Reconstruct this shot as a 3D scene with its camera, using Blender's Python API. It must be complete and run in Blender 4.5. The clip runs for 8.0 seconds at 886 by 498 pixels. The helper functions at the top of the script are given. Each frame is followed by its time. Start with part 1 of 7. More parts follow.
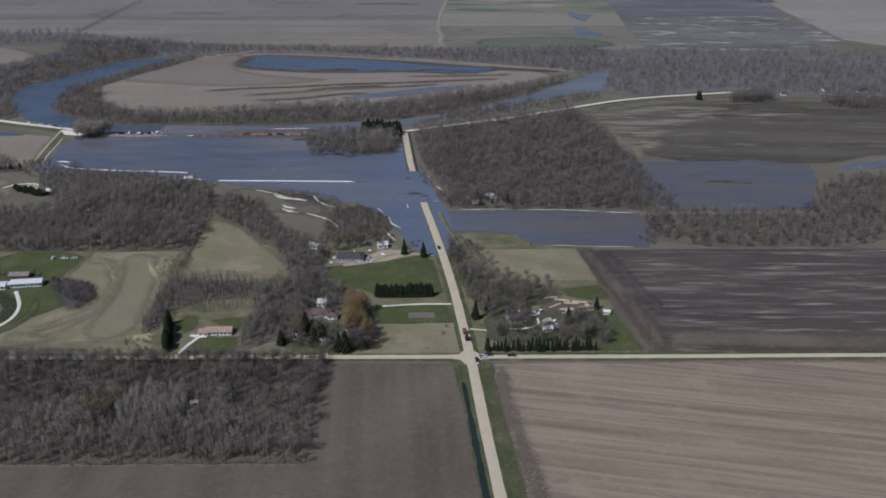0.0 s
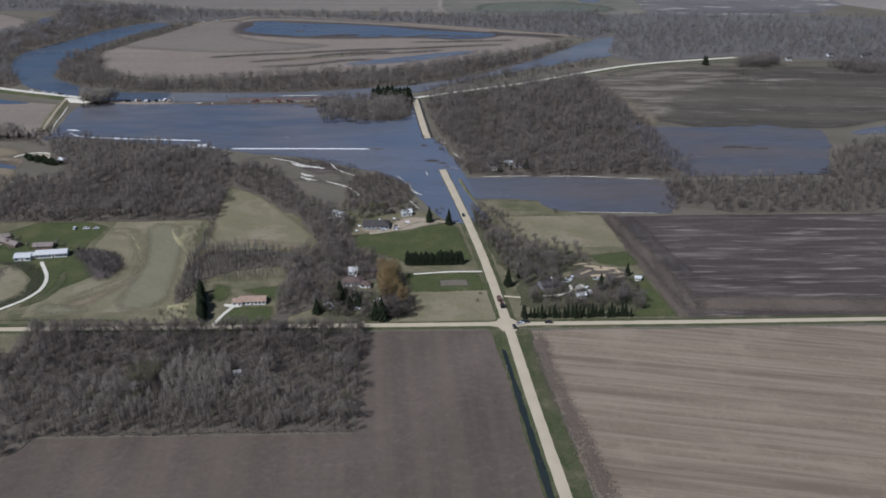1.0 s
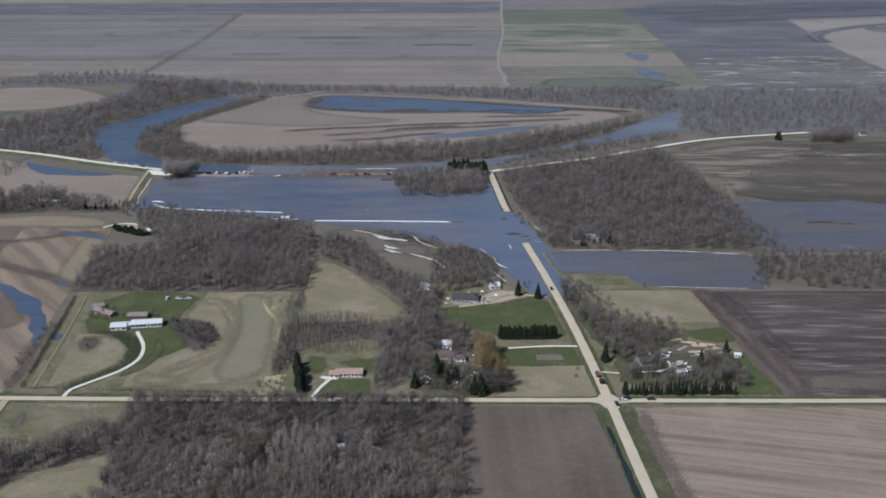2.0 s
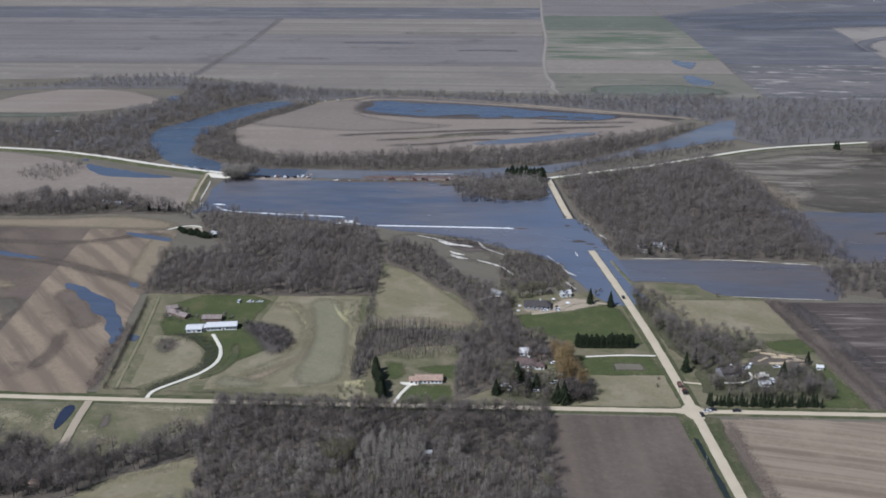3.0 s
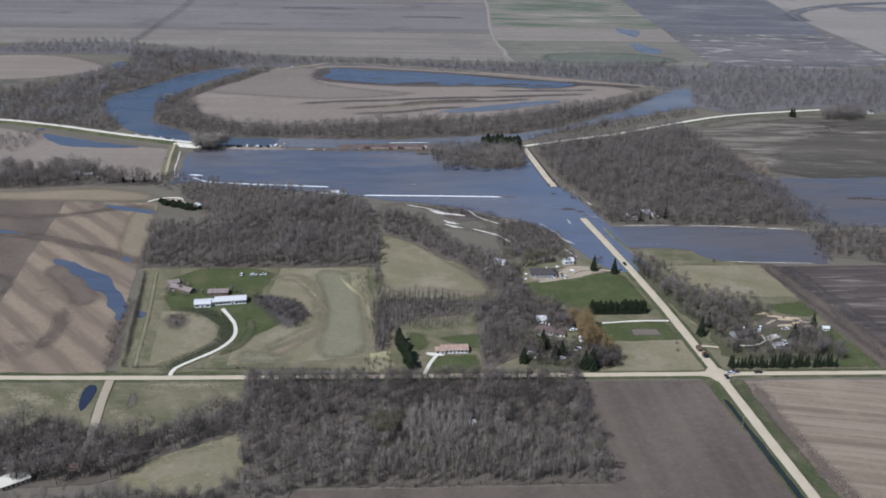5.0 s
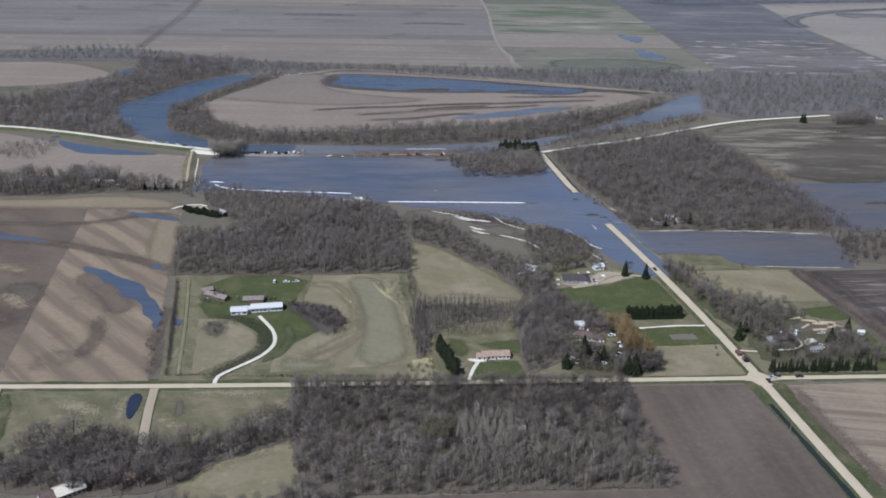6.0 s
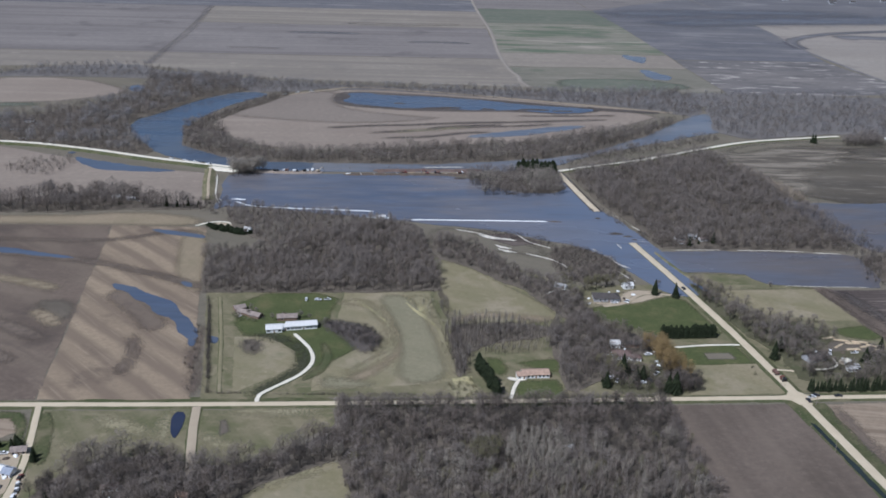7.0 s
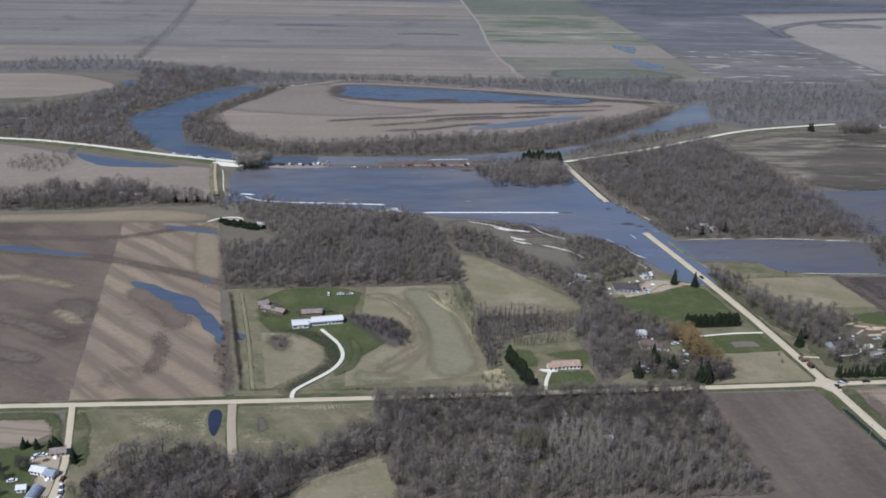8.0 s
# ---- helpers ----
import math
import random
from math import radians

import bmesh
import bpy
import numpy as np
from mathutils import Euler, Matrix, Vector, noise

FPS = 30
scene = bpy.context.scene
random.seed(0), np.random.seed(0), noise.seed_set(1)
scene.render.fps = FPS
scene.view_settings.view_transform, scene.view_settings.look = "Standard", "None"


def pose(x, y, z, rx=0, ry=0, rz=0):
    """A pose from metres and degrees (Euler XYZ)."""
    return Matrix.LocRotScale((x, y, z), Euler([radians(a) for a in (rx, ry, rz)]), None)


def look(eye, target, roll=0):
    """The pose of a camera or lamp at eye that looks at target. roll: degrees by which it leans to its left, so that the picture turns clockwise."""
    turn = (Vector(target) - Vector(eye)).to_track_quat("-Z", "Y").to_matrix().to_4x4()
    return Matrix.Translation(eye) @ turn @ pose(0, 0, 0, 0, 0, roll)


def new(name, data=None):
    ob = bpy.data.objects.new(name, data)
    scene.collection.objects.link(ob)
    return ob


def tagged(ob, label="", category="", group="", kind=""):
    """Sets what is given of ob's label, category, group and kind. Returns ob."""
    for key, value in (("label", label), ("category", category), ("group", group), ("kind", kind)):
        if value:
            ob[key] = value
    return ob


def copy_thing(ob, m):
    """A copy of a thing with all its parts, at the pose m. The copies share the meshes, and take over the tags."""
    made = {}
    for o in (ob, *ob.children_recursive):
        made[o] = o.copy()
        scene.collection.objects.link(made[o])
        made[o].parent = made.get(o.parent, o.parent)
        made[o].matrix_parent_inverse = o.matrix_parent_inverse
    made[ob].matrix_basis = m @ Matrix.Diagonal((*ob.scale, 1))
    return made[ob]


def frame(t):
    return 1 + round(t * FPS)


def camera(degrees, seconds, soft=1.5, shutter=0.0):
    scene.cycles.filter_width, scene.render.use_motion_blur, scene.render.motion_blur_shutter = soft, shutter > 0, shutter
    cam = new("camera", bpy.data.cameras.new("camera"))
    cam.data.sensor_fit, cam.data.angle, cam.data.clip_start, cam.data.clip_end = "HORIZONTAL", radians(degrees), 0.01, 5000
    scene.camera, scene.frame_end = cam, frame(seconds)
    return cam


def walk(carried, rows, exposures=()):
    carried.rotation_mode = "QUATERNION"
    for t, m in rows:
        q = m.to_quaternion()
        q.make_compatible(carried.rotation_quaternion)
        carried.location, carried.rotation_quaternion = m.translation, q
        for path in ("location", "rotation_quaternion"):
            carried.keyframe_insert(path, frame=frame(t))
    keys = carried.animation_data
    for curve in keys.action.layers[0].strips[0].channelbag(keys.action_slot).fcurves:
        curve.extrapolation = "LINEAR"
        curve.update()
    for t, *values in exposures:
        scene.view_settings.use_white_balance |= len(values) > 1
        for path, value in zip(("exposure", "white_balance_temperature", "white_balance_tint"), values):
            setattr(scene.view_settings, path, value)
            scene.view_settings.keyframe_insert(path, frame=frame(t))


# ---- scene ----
cam = camera(49.9, 8.0, 1.75)
PATH = [
    (0, (-14.538, -521.549, 298.507), (-14.536, -519.712, 297.716), -0.1),
    (0.3, (-25.506, -521.218, 298.630), (-25.523, -519.386, 297.828), -0.2),
    (0.5, (-32.848, -520.974, 298.724), (-32.866, -519.135, 297.94), -0.2),
    (0.7, (-40.236, -520.694, 298.835), (-40.229, -518.885, 297.981), -0.2),
    (1, (-51.434, -520.175, 299.026), (-51.386, -518.368, 298.171), 0.1),
    (1.2, (-58.986, -519.750, 299.163), (-58.911, -517.929, 298.340), 0.3),
    (1.5, (-70.368, -519.036, 299.356), (-70.297, -517.163, 298.659), 0.3),
    (1.8, (-81.730, -518.320, 299.500), (-81.716, -516.442, 298.811), -0.1),
    (2, (-89.339, -517.914, 299.562), (-89.374, -516.047, 298.845), -0.4),
    (2.2, (-97.023, -517.609, 299.607), (-97.073, -515.738, 298.902), -0.3),
    (3.3, (-139.864, -516.804, 300.099), (-139.954, -514.936, 299.39), 0.0),
    (3.5, (-147.41, -516.628, 300.123), (-147.5, -514.761, 299.412), 0.2),
    (4, (-165.865, -515.933, 300.128), (-165.871, -514.081, 299.373), 1.0),
    (4.2, (-173.301, -515.564, 300.133), (-173.244, -513.733, 299.337), 1.1),
    (4.5, (-184.455, -515.01, 300.141), (-184.374, -513.179, 299.341), 1.5),
    (4.7, (-191.849, -514.629, 300.121), (-191.757, -512.784, 299.353), 1.4),
    (5.8, (-232.431, -512.871, 299.688), (-232.29, -511.031, 298.917), 1.3),
    (6, (-239.607, -512.563, 299.661), (-239.465, -510.717, 298.905), 1.4),
    (6.2, (-246.732, -512.263, 299.634), (-246.577, -510.417, 298.880), 1.4),
    (6.5, (-257.398, -511.731, 299.574), (-257.237, -509.871, 298.856), 1.6),
    (7, (-275.277, -510.315, 299.424), (-275.104, -508.457, 298.703), 2.0),
    (7.5, (-293.279, -508.288, 299.256), (-293.101, -506.427, 298.546), 1.9),
    (7.8, (-304.091, -506.861, 299.164), (-303.866, -505.018, 298.422), 1.8),
    (8, (-311.299, -505.869, 299.106), (-311.072, -504.023, 298.37), 1.8),
]
walk(cam, [(t, look(e, g, r)) for t, e, g, r in PATH],
     [(0.0, -0.45, 5520, 11), (1.0, -0.32, 5520, 11), (1.5, -0.20, 5450, 11), (2.2, -0.13, 5450, 11), (3.5, -0.01, 5450, 11), (8.0, 0.02, 5450, 11)])

from mathutils import geometry

# ---------- light ----------
SUN = Vector((-0.62, -0.55, 0.0)).normalized()
SUN_EL = radians(50)
world = bpy.data.worlds.new("sky")
scene.world = world
world.use_nodes = True
wn = world.node_tree
sky = wn.nodes.new("ShaderNodeTexSky")
sky.sky_type = "NISHITA"
sky.sun_disc = False
sky.sun_elevation = SUN_EL
sky.sun_rotation = math.atan2(SUN.x, SUN.y)
sky.dust_density = 1.5
wn.links.new(sky.outputs["Color"], wn.nodes["Background"].inputs["Color"])
wn.nodes["Background"].inputs["Strength"].default_value = 0.062
sun = new("sun", bpy.data.lights.new("sun", "SUN"))
sun.data.energy = 4.15
sun.data.angle = radians(0.5)
sun.data.color = (1.0, 0.965, 0.92)
sun.matrix_world = look(SUN * math.cos(SUN_EL) + Vector((0, 0, math.sin(SUN_EL))), (0, 0, 0))

# ---------- materials ----------


class Nodes:
    """A short way to write node trees."""

    def __init__(self, name, rough=0.9, spec=0.2, metal=0.0):
        self.mat = bpy.data.materials.new(name)
        self.mat.use_nodes = True
        self.t = self.mat.node_tree
        self.b = self.t.nodes["Principled BSDF"]
        self.b.inputs["Roughness"].default_value = rough
        self.b.inputs["Specular IOR Level"].default_value = spec
        self.b.inputs["Metallic"].default_value = metal
        self.tc = self.t.nodes.new("ShaderNodeTexCoord")

    def add(self, kind, **inputs):
        n = self.t.nodes.new("ShaderNode" + kind)
        for k, v in inputs.items():
            self.put(n, k.replace("_", " "), v)
        return n

    def put(self, n, key, v):
        if isinstance(v, bpy.types.NodeSocket):
            self.t.links.new(v, n.inputs[key])
        else:
            n.inputs[key].default_value = v

    def where(self, turn=0.0, scale=(1, 1, 1), source="Object"):
        m = self.add("Mapping", Vector=self.tc.outputs[source], Rotation=(0, 0, radians(turn)), Scale=scale)
        return m.outputs["Vector"]

    def noise(self, scale, detail=4.0, vec=None, rough=0.55):
        n = self.add("TexNoise", Scale=scale, Detail=detail, Roughness=rough)
        self.put(n, "Vector", vec or self.where())
        return n.outputs["Fac"]

    def ramp(self, fac, lo, hi):
        n = self.add("MapRange", Value=fac)
        n.inputs["From Min"].default_value, n.inputs["From Max"].default_value = lo, hi
        n.clamp = True
        return n.outputs["Result"]

    def mix(self, fac, a, b, blend="MIX"):
        n = self.t.nodes.new("ShaderNodeMix")
        n.data_type, n.blend_type = "RGBA", blend
        for i, v in ((0, fac), (6, a), (7, b)):
            if isinstance(v, bpy.types.NodeSocket):
                self.t.links.new(v, n.inputs[i])
            else:
                n.inputs[i].default_value = (*v, 1) if isinstance(v, tuple) else v
        return n.outputs[2]

    def times(self, a, k):
        n = self.add("Math")
        n.operation = "MULTIPLY"
        self.put(n, 0, a)
        self.put(n, 1, k)
        return n.outputs[0]

    def bump(self, height, dist, strength=0.6):
        n = self.add("Bump", Height=height, Distance=dist, Strength=strength)
        self.t.links.new(n.outputs["Normal"], self.b.inputs["Normal"])

    def done(self, color):
        self.put(self.b, "Base Color", (*color, 1) if isinstance(color, tuple) else color)
        return self.mat


def m_land(name, a, b, c, patch=0.02, grain=0.35, stripe=None, spots=None, bands=None, flecks=None):
    """Ground cover: a and b in broad patches, c in the fine grain. turn: the way across the stripes, in degrees."""
    n = Nodes(name, 0.95, 0.1)
    big = n.ramp(n.noise(patch, 5), 0.36, 0.64)
    col = n.mix(big, a, b)
    fine = n.ramp(n.noise(grain, 6, rough=0.7), 0.38, 0.72)
    col = n.mix(n.times(fine, 0.8), col, c)
    pale = n.ramp(n.noise(grain * 0.6, 5, rough=0.7), 0.52, 0.75)
    col = n.mix(n.times(pale, 0.45), col, tuple(min(1.0, k * 1.35) for k in b))
    for turn, per, strength, tone in stripe or ():
        flat = n.add("Mapping", Vector=n.where(-turn), Scale=(per, per * 0.03, 1))
        warp = n.add("TexNoise", Scale=1.0, Detail=3.0, Roughness=0.6, Vector=flat.outputs["Vector"])
        col = n.mix(n.times(n.ramp(warp.outputs["Fac"], 0.42, 0.62), strength), col, tone)
    for turn, period, strength, tone, warp_by in bands or ():
        axis = n.add("SeparateXYZ", Vector=n.where(-turn))
        shift = n.add("Math")
        shift.operation = "MULTIPLY_ADD"
        n.put(shift, 0, n.noise(0.02, 4))
        n.put(shift, 1, period * warp_by)
        n.put(shift, 2, axis.outputs["X"])
        wave = n.add("Math")
        wave.operation = "SINE"
        n.put(wave, 0, n.times(shift.outputs[0], 6.2832 / period))
        col = n.mix(n.times(n.ramp(wave.outputs[0], -0.5, 0.7), strength), col, tone)
    for scale, lo, hi, strength, tone in spots or ():
        col = n.mix(n.times(n.ramp(n.noise(scale, 5, rough=0.65), lo, hi), strength), col, tone)
    for turn, across, along, lo, hi, strength, tone in flecks or ():
        flat = n.add("Mapping", Vector=n.where(-turn), Scale=(across, along, 1))
        streak = n.noise(1.0, 5, flat.outputs["Vector"], 0.62)
        col = n.mix(n.times(n.ramp(streak, lo, hi), strength), col, tone)
    n.bump(n.noise(1.2, 5, rough=0.7), 0.25)
    return n.done(col)


def m_plain(name, color, rough=0.7, spread=0.25, scale=0.8, spec=0.3, metal=0.0, relief=0.0):
    n = Nodes(name, rough, spec, metal)
    dark = tuple(c * (1 - spread) for c in color)
    light = tuple(min(1, c * (1 + spread * 0.6)) for c in color)
    col = n.mix(n.ramp(n.noise(scale, 5, rough=0.65), 0.35, 0.65), dark, light)
    if relief:
        n.bump(n.noise(scale * 4, 4), relief)
    return n.done(col)


def m_road(name, a, b, track):
    """Gravel with wheel tracks; u runs across the road, v along it in metres."""
    n = Nodes(name, 0.95, 0.1)
    col = n.mix(n.ramp(n.noise(0.08, 5), 0.35, 0.65), a, b)
    col = n.mix(n.times(n.ramp(n.noise(1.6, 5, rough=0.7), 0.4, 0.7), 0.5), col, tuple(c * 0.75 for c in a))
    sep = n.add("SeparateXYZ", Vector=n.tc.outputs["UV"])
    wave = n.add("Math")
    wave.operation = "SINE"
    n.put(wave, 0, n.times(sep.outputs["X"], 25.13))
    col = n.mix(n.times(n.ramp(wave.outputs[0], 0.0, 1.0), 0.22), col, track)
    n.bump(n.noise(3.0, 4), 0.05)
    return n.done(col)


def m_water(name, base, silt, ripple=0.5, clear=None):
    """Wind-ruffled water: broad streaks of silt, bright glints put into the colour, smooth and ruffled reaches."""
    n = Nodes(name, 0.1, 0.5)
    n.b.inputs["IOR"].default_value = 1.33
    flow = n.noise(1.0, 6, n.where(4, (0.0055, 0.022, 1)), 0.62)
    col = n.mix(n.ramp(flow, 0.40, 0.62), base, silt)
    # clear: the two x positions of a colour gradient, and its end colour
    if clear:
        east = n.add("SeparateXYZ", Vector=n.where())
        col = n.mix(n.times(n.ramp(east.outputs["X"], clear[0], clear[1]), 0.8), col, clear[2])
    # highlights of ruffled water, painted as paler streaks
    sky_glint = n.noise(1.0, 6, n.where(-6, (0.03, 0.13, 1)), 0.7)
    col = n.mix(n.times(n.ramp(sky_glint, 0.5, 0.72), 0.55), col, tuple(c * 1.45 for c in base))
    # darker streaks
    dark_streaks = n.noise(1.0, 5, n.where(3, (0.018, 0.09, 1)), 0.65)
    col = n.mix(n.times(n.ramp(dark_streaks, 0.52, 0.7), 0.4), col, tuple(c * 0.62 for c in silt))
    reach = n.ramp(n.noise(1.0, 4, n.where(0, (0.008, 0.022, 1))), 0.38, 0.62)
    rough = n.add("Math")
    rough.operation = "MULTIPLY_ADD"
    n.put(rough, 0, reach)
    n.put(rough, 1, 0.22)
    n.put(rough, 2, 0.06)
    n.put(n.b, "Roughness", rough.outputs[0])
    n.bump(n.noise(ripple, 5, rough=0.65), 0.12, 0.35)
    return n.done(col)


def m_twig(name, a, b, crown=True):
    """Bark and twigs. crown: twigs are shaded as a part of their round crown, by the mesh's "outward" directions."""
    n = Nodes(name, 0.9, 0.1)
    geo = n.add("NewGeometry")
    col = n.mix(geo.outputs["Random Per Island"], a, b)
    if crown:
        out_dir = n.add("Attribute")
        out_dir.attribute_name = "outward"
        turned = n.add("VectorTransform", Vector=out_dir.outputs["Vector"])
        turned.vector_type, turned.convert_from, turned.convert_to = "NORMAL", "OBJECT", "WORLD"
        lean = n.add("VectorMath")
        lean.operation = "MULTIPLY_ADD"
        n.put(lean, 0, turned.outputs[0])
        lean.inputs[1].default_value = (1.6, 1.6, 1.6)
        n.put(lean, 2, geo.outputs["Normal"])
        unit = n.add("VectorMath")
        unit.operation = "NORMALIZE"
        n.put(unit, 0, lean.outputs[0])
        n.t.links.new(unit.outputs[0], n.b.inputs["Normal"])
    col = n.mix(n.times(n.ramp(n.noise(0.05, 3), 0.35, 0.65), 0.5), col, tuple(c * 0.72 for c in b))
    col = n.mix(n.times(n.ramp(n.noise(0.17, 2), 0.35, 0.65), 0.45), col, tuple(c * 0.68 for c in a))
    # thin round twigs scatter light to both sides
    glow = n.add("BsdfTranslucent", Color=col)
    both = n.add("MixShader")
    both.inputs[0].default_value = 0.42
    n.t.links.new(n.b.outputs[0], both.inputs[1])
    n.t.links.new(glow.outputs[0], both.inputs[2])
    out = [k for k in n.t.nodes if k.bl_idname == "ShaderNodeOutputMaterial"][0]
    n.t.links.new(both.outputs[0], out.inputs[0])
    return n.done(col)


M = {}
SOIL, SOIL2 = (0.105, 0.083, 0.068), (0.145, 0.118, 0.096)
M["ground"] = m_land("rough_ground", (0.175, 0.15, 0.115), (0.145, 0.128, 0.095), (0.11, 0.096, 0.07), 0.015, 0.4, [(60, 0.04, 0.4, (0.20, 0.172, 0.13))])
M["ploughed"] = m_land("ploughed_soil", (0.111, 0.087, 0.068), (0.157, 0.123, 0.097), (0.091, 0.073, 0.060), 0.012, 0.3,
                       [(3, 0.06, 0.4, (0.176, 0.138, 0.106)), (97, 0.3, 0.1, (0.091, 0.074, 0.062))], [(0.008, 0.5, 0.66, 0.6, (0.175, 0.138, 0.109))])
M["pale_soil"] = m_land("pale_tilled_soil", (0.232, 0.177, 0.126), (0.283, 0.219, 0.157), (0.191, 0.146, 0.106), 0.012, 0.3,
                        [(80, 0.07, 0.75, (0.170, 0.128, 0.093)), (78, 0.25, 0.6, (0.335, 0.268, 0.196))], [(0.02, 0.56, 0.68, 0.5, (0.330, 0.261, 0.188))])
M["dark_soil"] = m_land("dark_wet_soil", (0.082, 0.066, 0.058), (0.106, 0.085, 0.073), (0.066, 0.053, 0.046), 0.012, 0.3,
                        [(90, 0.4, 0.4, (0.06, 0.048, 0.043))], None, None,
                        [(90, 0.09, 0.010, 0.50, 0.66, 0.8, (0.185, 0.151, 0.129)), (90, 0.16, 0.018, 0.56, 0.68, 0.85, (0.27, 0.225, 0.19)), (90, 0.05, 0.003, 0.55, 0.68, 0.5, (0.052, 0.043, 0.039))])
M["west_soil"] = m_land("brown_stubble_soil", (0.135, 0.104, 0.082), (0.166, 0.128, 0.099), (0.110, 0.084, 0.066), 0.01, 0.3,
                        [(75, 0.05, 0.4, (0.103, 0.081, 0.064))], [(0.014, 0.53, 0.64, 0.6, (0.079, 0.063, 0.053))], [(40, 46.0, 0.4, (0.191, 0.151, 0.113), 1.1)],
                        [(48, 0.06, 0.006, 0.55, 0.68, 0.5, (0.093, 0.073, 0.060))])
M["swathed"] = m_land("striped_stubble", (0.306, 0.236, 0.160), (0.264, 0.204, 0.141), (0.208, 0.160, 0.113), 0.012, 0.3,
                      None, [(0.014, 0.56, 0.66, 0.75, (0.128, 0.098, 0.075))], [(41, 21.0, 0.85, (0.172, 0.131, 0.096), 0.45), (44, 57.0, 0.35, (0.173, 0.132, 0.096), 0.8)],
                      [(40, 0.35, 0.02, 0.55, 0.7, 0.4, (0.346, 0.274, 0.192))])
M["tan"] = m_land("tan_stubble", (0.294, 0.232, 0.159), (0.247, 0.199, 0.132), (0.201, 0.160, 0.107), 0.02, 0.3, [(5, 0.15, 0.3, (0.227, 0.181, 0.122))], [(0.05, 0.56, 0.68, 0.5, (0.196, 0.171, 0.102))])
M["pasture"] = m_land("dry_spring_pasture", (0.263, 0.221, 0.140), (0.203, 0.179, 0.103), (0.158, 0.138, 0.078), 0.022, 0.35,
                      [(60, 0.05, 0.5, (0.292, 0.242, 0.164)), (20, 0.03, 0.5, (0.174, 0.158, 0.090))], [(0.025, 0.52, 0.64, 0.7, (0.312, 0.260, 0.184)), (0.05, 0.56, 0.68, 0.6, (0.143, 0.136, 0.073)), (0.15, 0.6, 0.7, 0.5, (0.335, 0.279, 0.193))])
M["meadow"] = m_land("rough_green_meadow", (0.138, 0.130, 0.072), (0.192, 0.166, 0.102), (0.103, 0.097, 0.053), 0.035, 0.4,
                     [(30, 0.08, 0.5, (0.237, 0.199, 0.130))], [(0.03, 0.50, 0.62, 0.75, (0.098, 0.103, 0.048)), (0.08, 0.56, 0.68, 0.6, (0.270, 0.226, 0.146))], None, [(85, 0.12, 0.03, 0.56, 0.68, 0.5, (0.245, 0.205, 0.135))])
M["lawn"] = m_land("spring_lawn", (0.074, 0.087, 0.035), (0.102, 0.110, 0.047), (0.055, 0.064, 0.025), 0.05, 0.5, None,
                   [(0.05, 0.54, 0.70, 0.5, (0.149, 0.124, 0.064)), (0.12, 0.58, 0.7, 0.5, (0.059, 0.061, 0.028))])
M["verge"] = m_land("ditch_grass", (0.072, 0.084, 0.037), (0.12, 0.112, 0.06), (0.05, 0.058, 0.026), 0.06, 0.5, None, [(0.05, 0.52, 0.66, 0.75, (0.18, 0.152, 0.095)), (0.2, 0.58, 0.7, 0.5, (0.14, 0.118, 0.078))])
M["litter"] = m_land("woodland_floor", (0.118, 0.099, 0.077), (0.15, 0.126, 0.098), (0.088, 0.073, 0.058), 0.03, 0.5)
M["oxbow"] = m_land("bare_river_field", (0.245, 0.198, 0.158), (0.285, 0.235, 0.188), (0.205, 0.166, 0.134), 0.008, 0.2,
                    [(90, 0.02, 0.4, (0.205, 0.166, 0.134))], None, None, [(88, 0.05, 0.004, 0.55, 0.7, 0.5, (0.31, 0.262, 0.21))])
M["oxbow_dark"] = m_land("damp_river_field", (0.208, 0.172, 0.141), (0.236, 0.196, 0.160), (0.178, 0.147, 0.121), 0.008, 0.2, [(90, 0.02, 0.4, (0.178, 0.147, 0.121))])
M["far_tan"] = m_land("far_stubble", (0.24, 0.209, 0.168), (0.283, 0.248, 0.202), (0.20, 0.172, 0.14), 0.005, 0.1,
                      [(90, 0.015, 0.6, (0.20, 0.172, 0.145)), (88, 0.035, 0.55, (0.165, 0.143, 0.122))], [(0.006, 0.55, 0.66, 0.6, (0.17, 0.148, 0.13)), (0.02, 0.62, 0.7, 0.5, (0.34, 0.295, 0.24))])
# the far grey, dark and flecked soils are tinted slightly bluer for distance haze
M["far_grey"] = m_land("far_grey_field", (0.171, 0.152, 0.14), (0.219, 0.195, 0.176), (0.142, 0.124, 0.116), 0.005, 0.1,
                       [(90, 0.015, 0.65, (0.135, 0.118, 0.11)), (90, 0.06, 0.4, (0.27, 0.24, 0.215))], [(0.008, 0.58, 0.66, 0.6, (0.12, 0.105, 0.10))])
M["far_dark"] = m_land("far_dark_field", (0.120, 0.116, 0.123), (0.150, 0.143, 0.149), (0.100, 0.098, 0.105), 0.006, 0.1,
                       [(90, 0.02, 0.5, (0.172, 0.160, 0.155)), (84, 0.05, 0.4, (0.095, 0.091, 0.094))], [(0.02, 0.6, 0.7, 0.5, (0.09, 0.085, 0.087)), (0.009, 0.5, 0.64, 0.5, (0.168, 0.156, 0.15))], None,
                       [(88, 0.03, 0.006, 0.54, 0.66, 0.7, (0.235, 0.22, 0.213))])
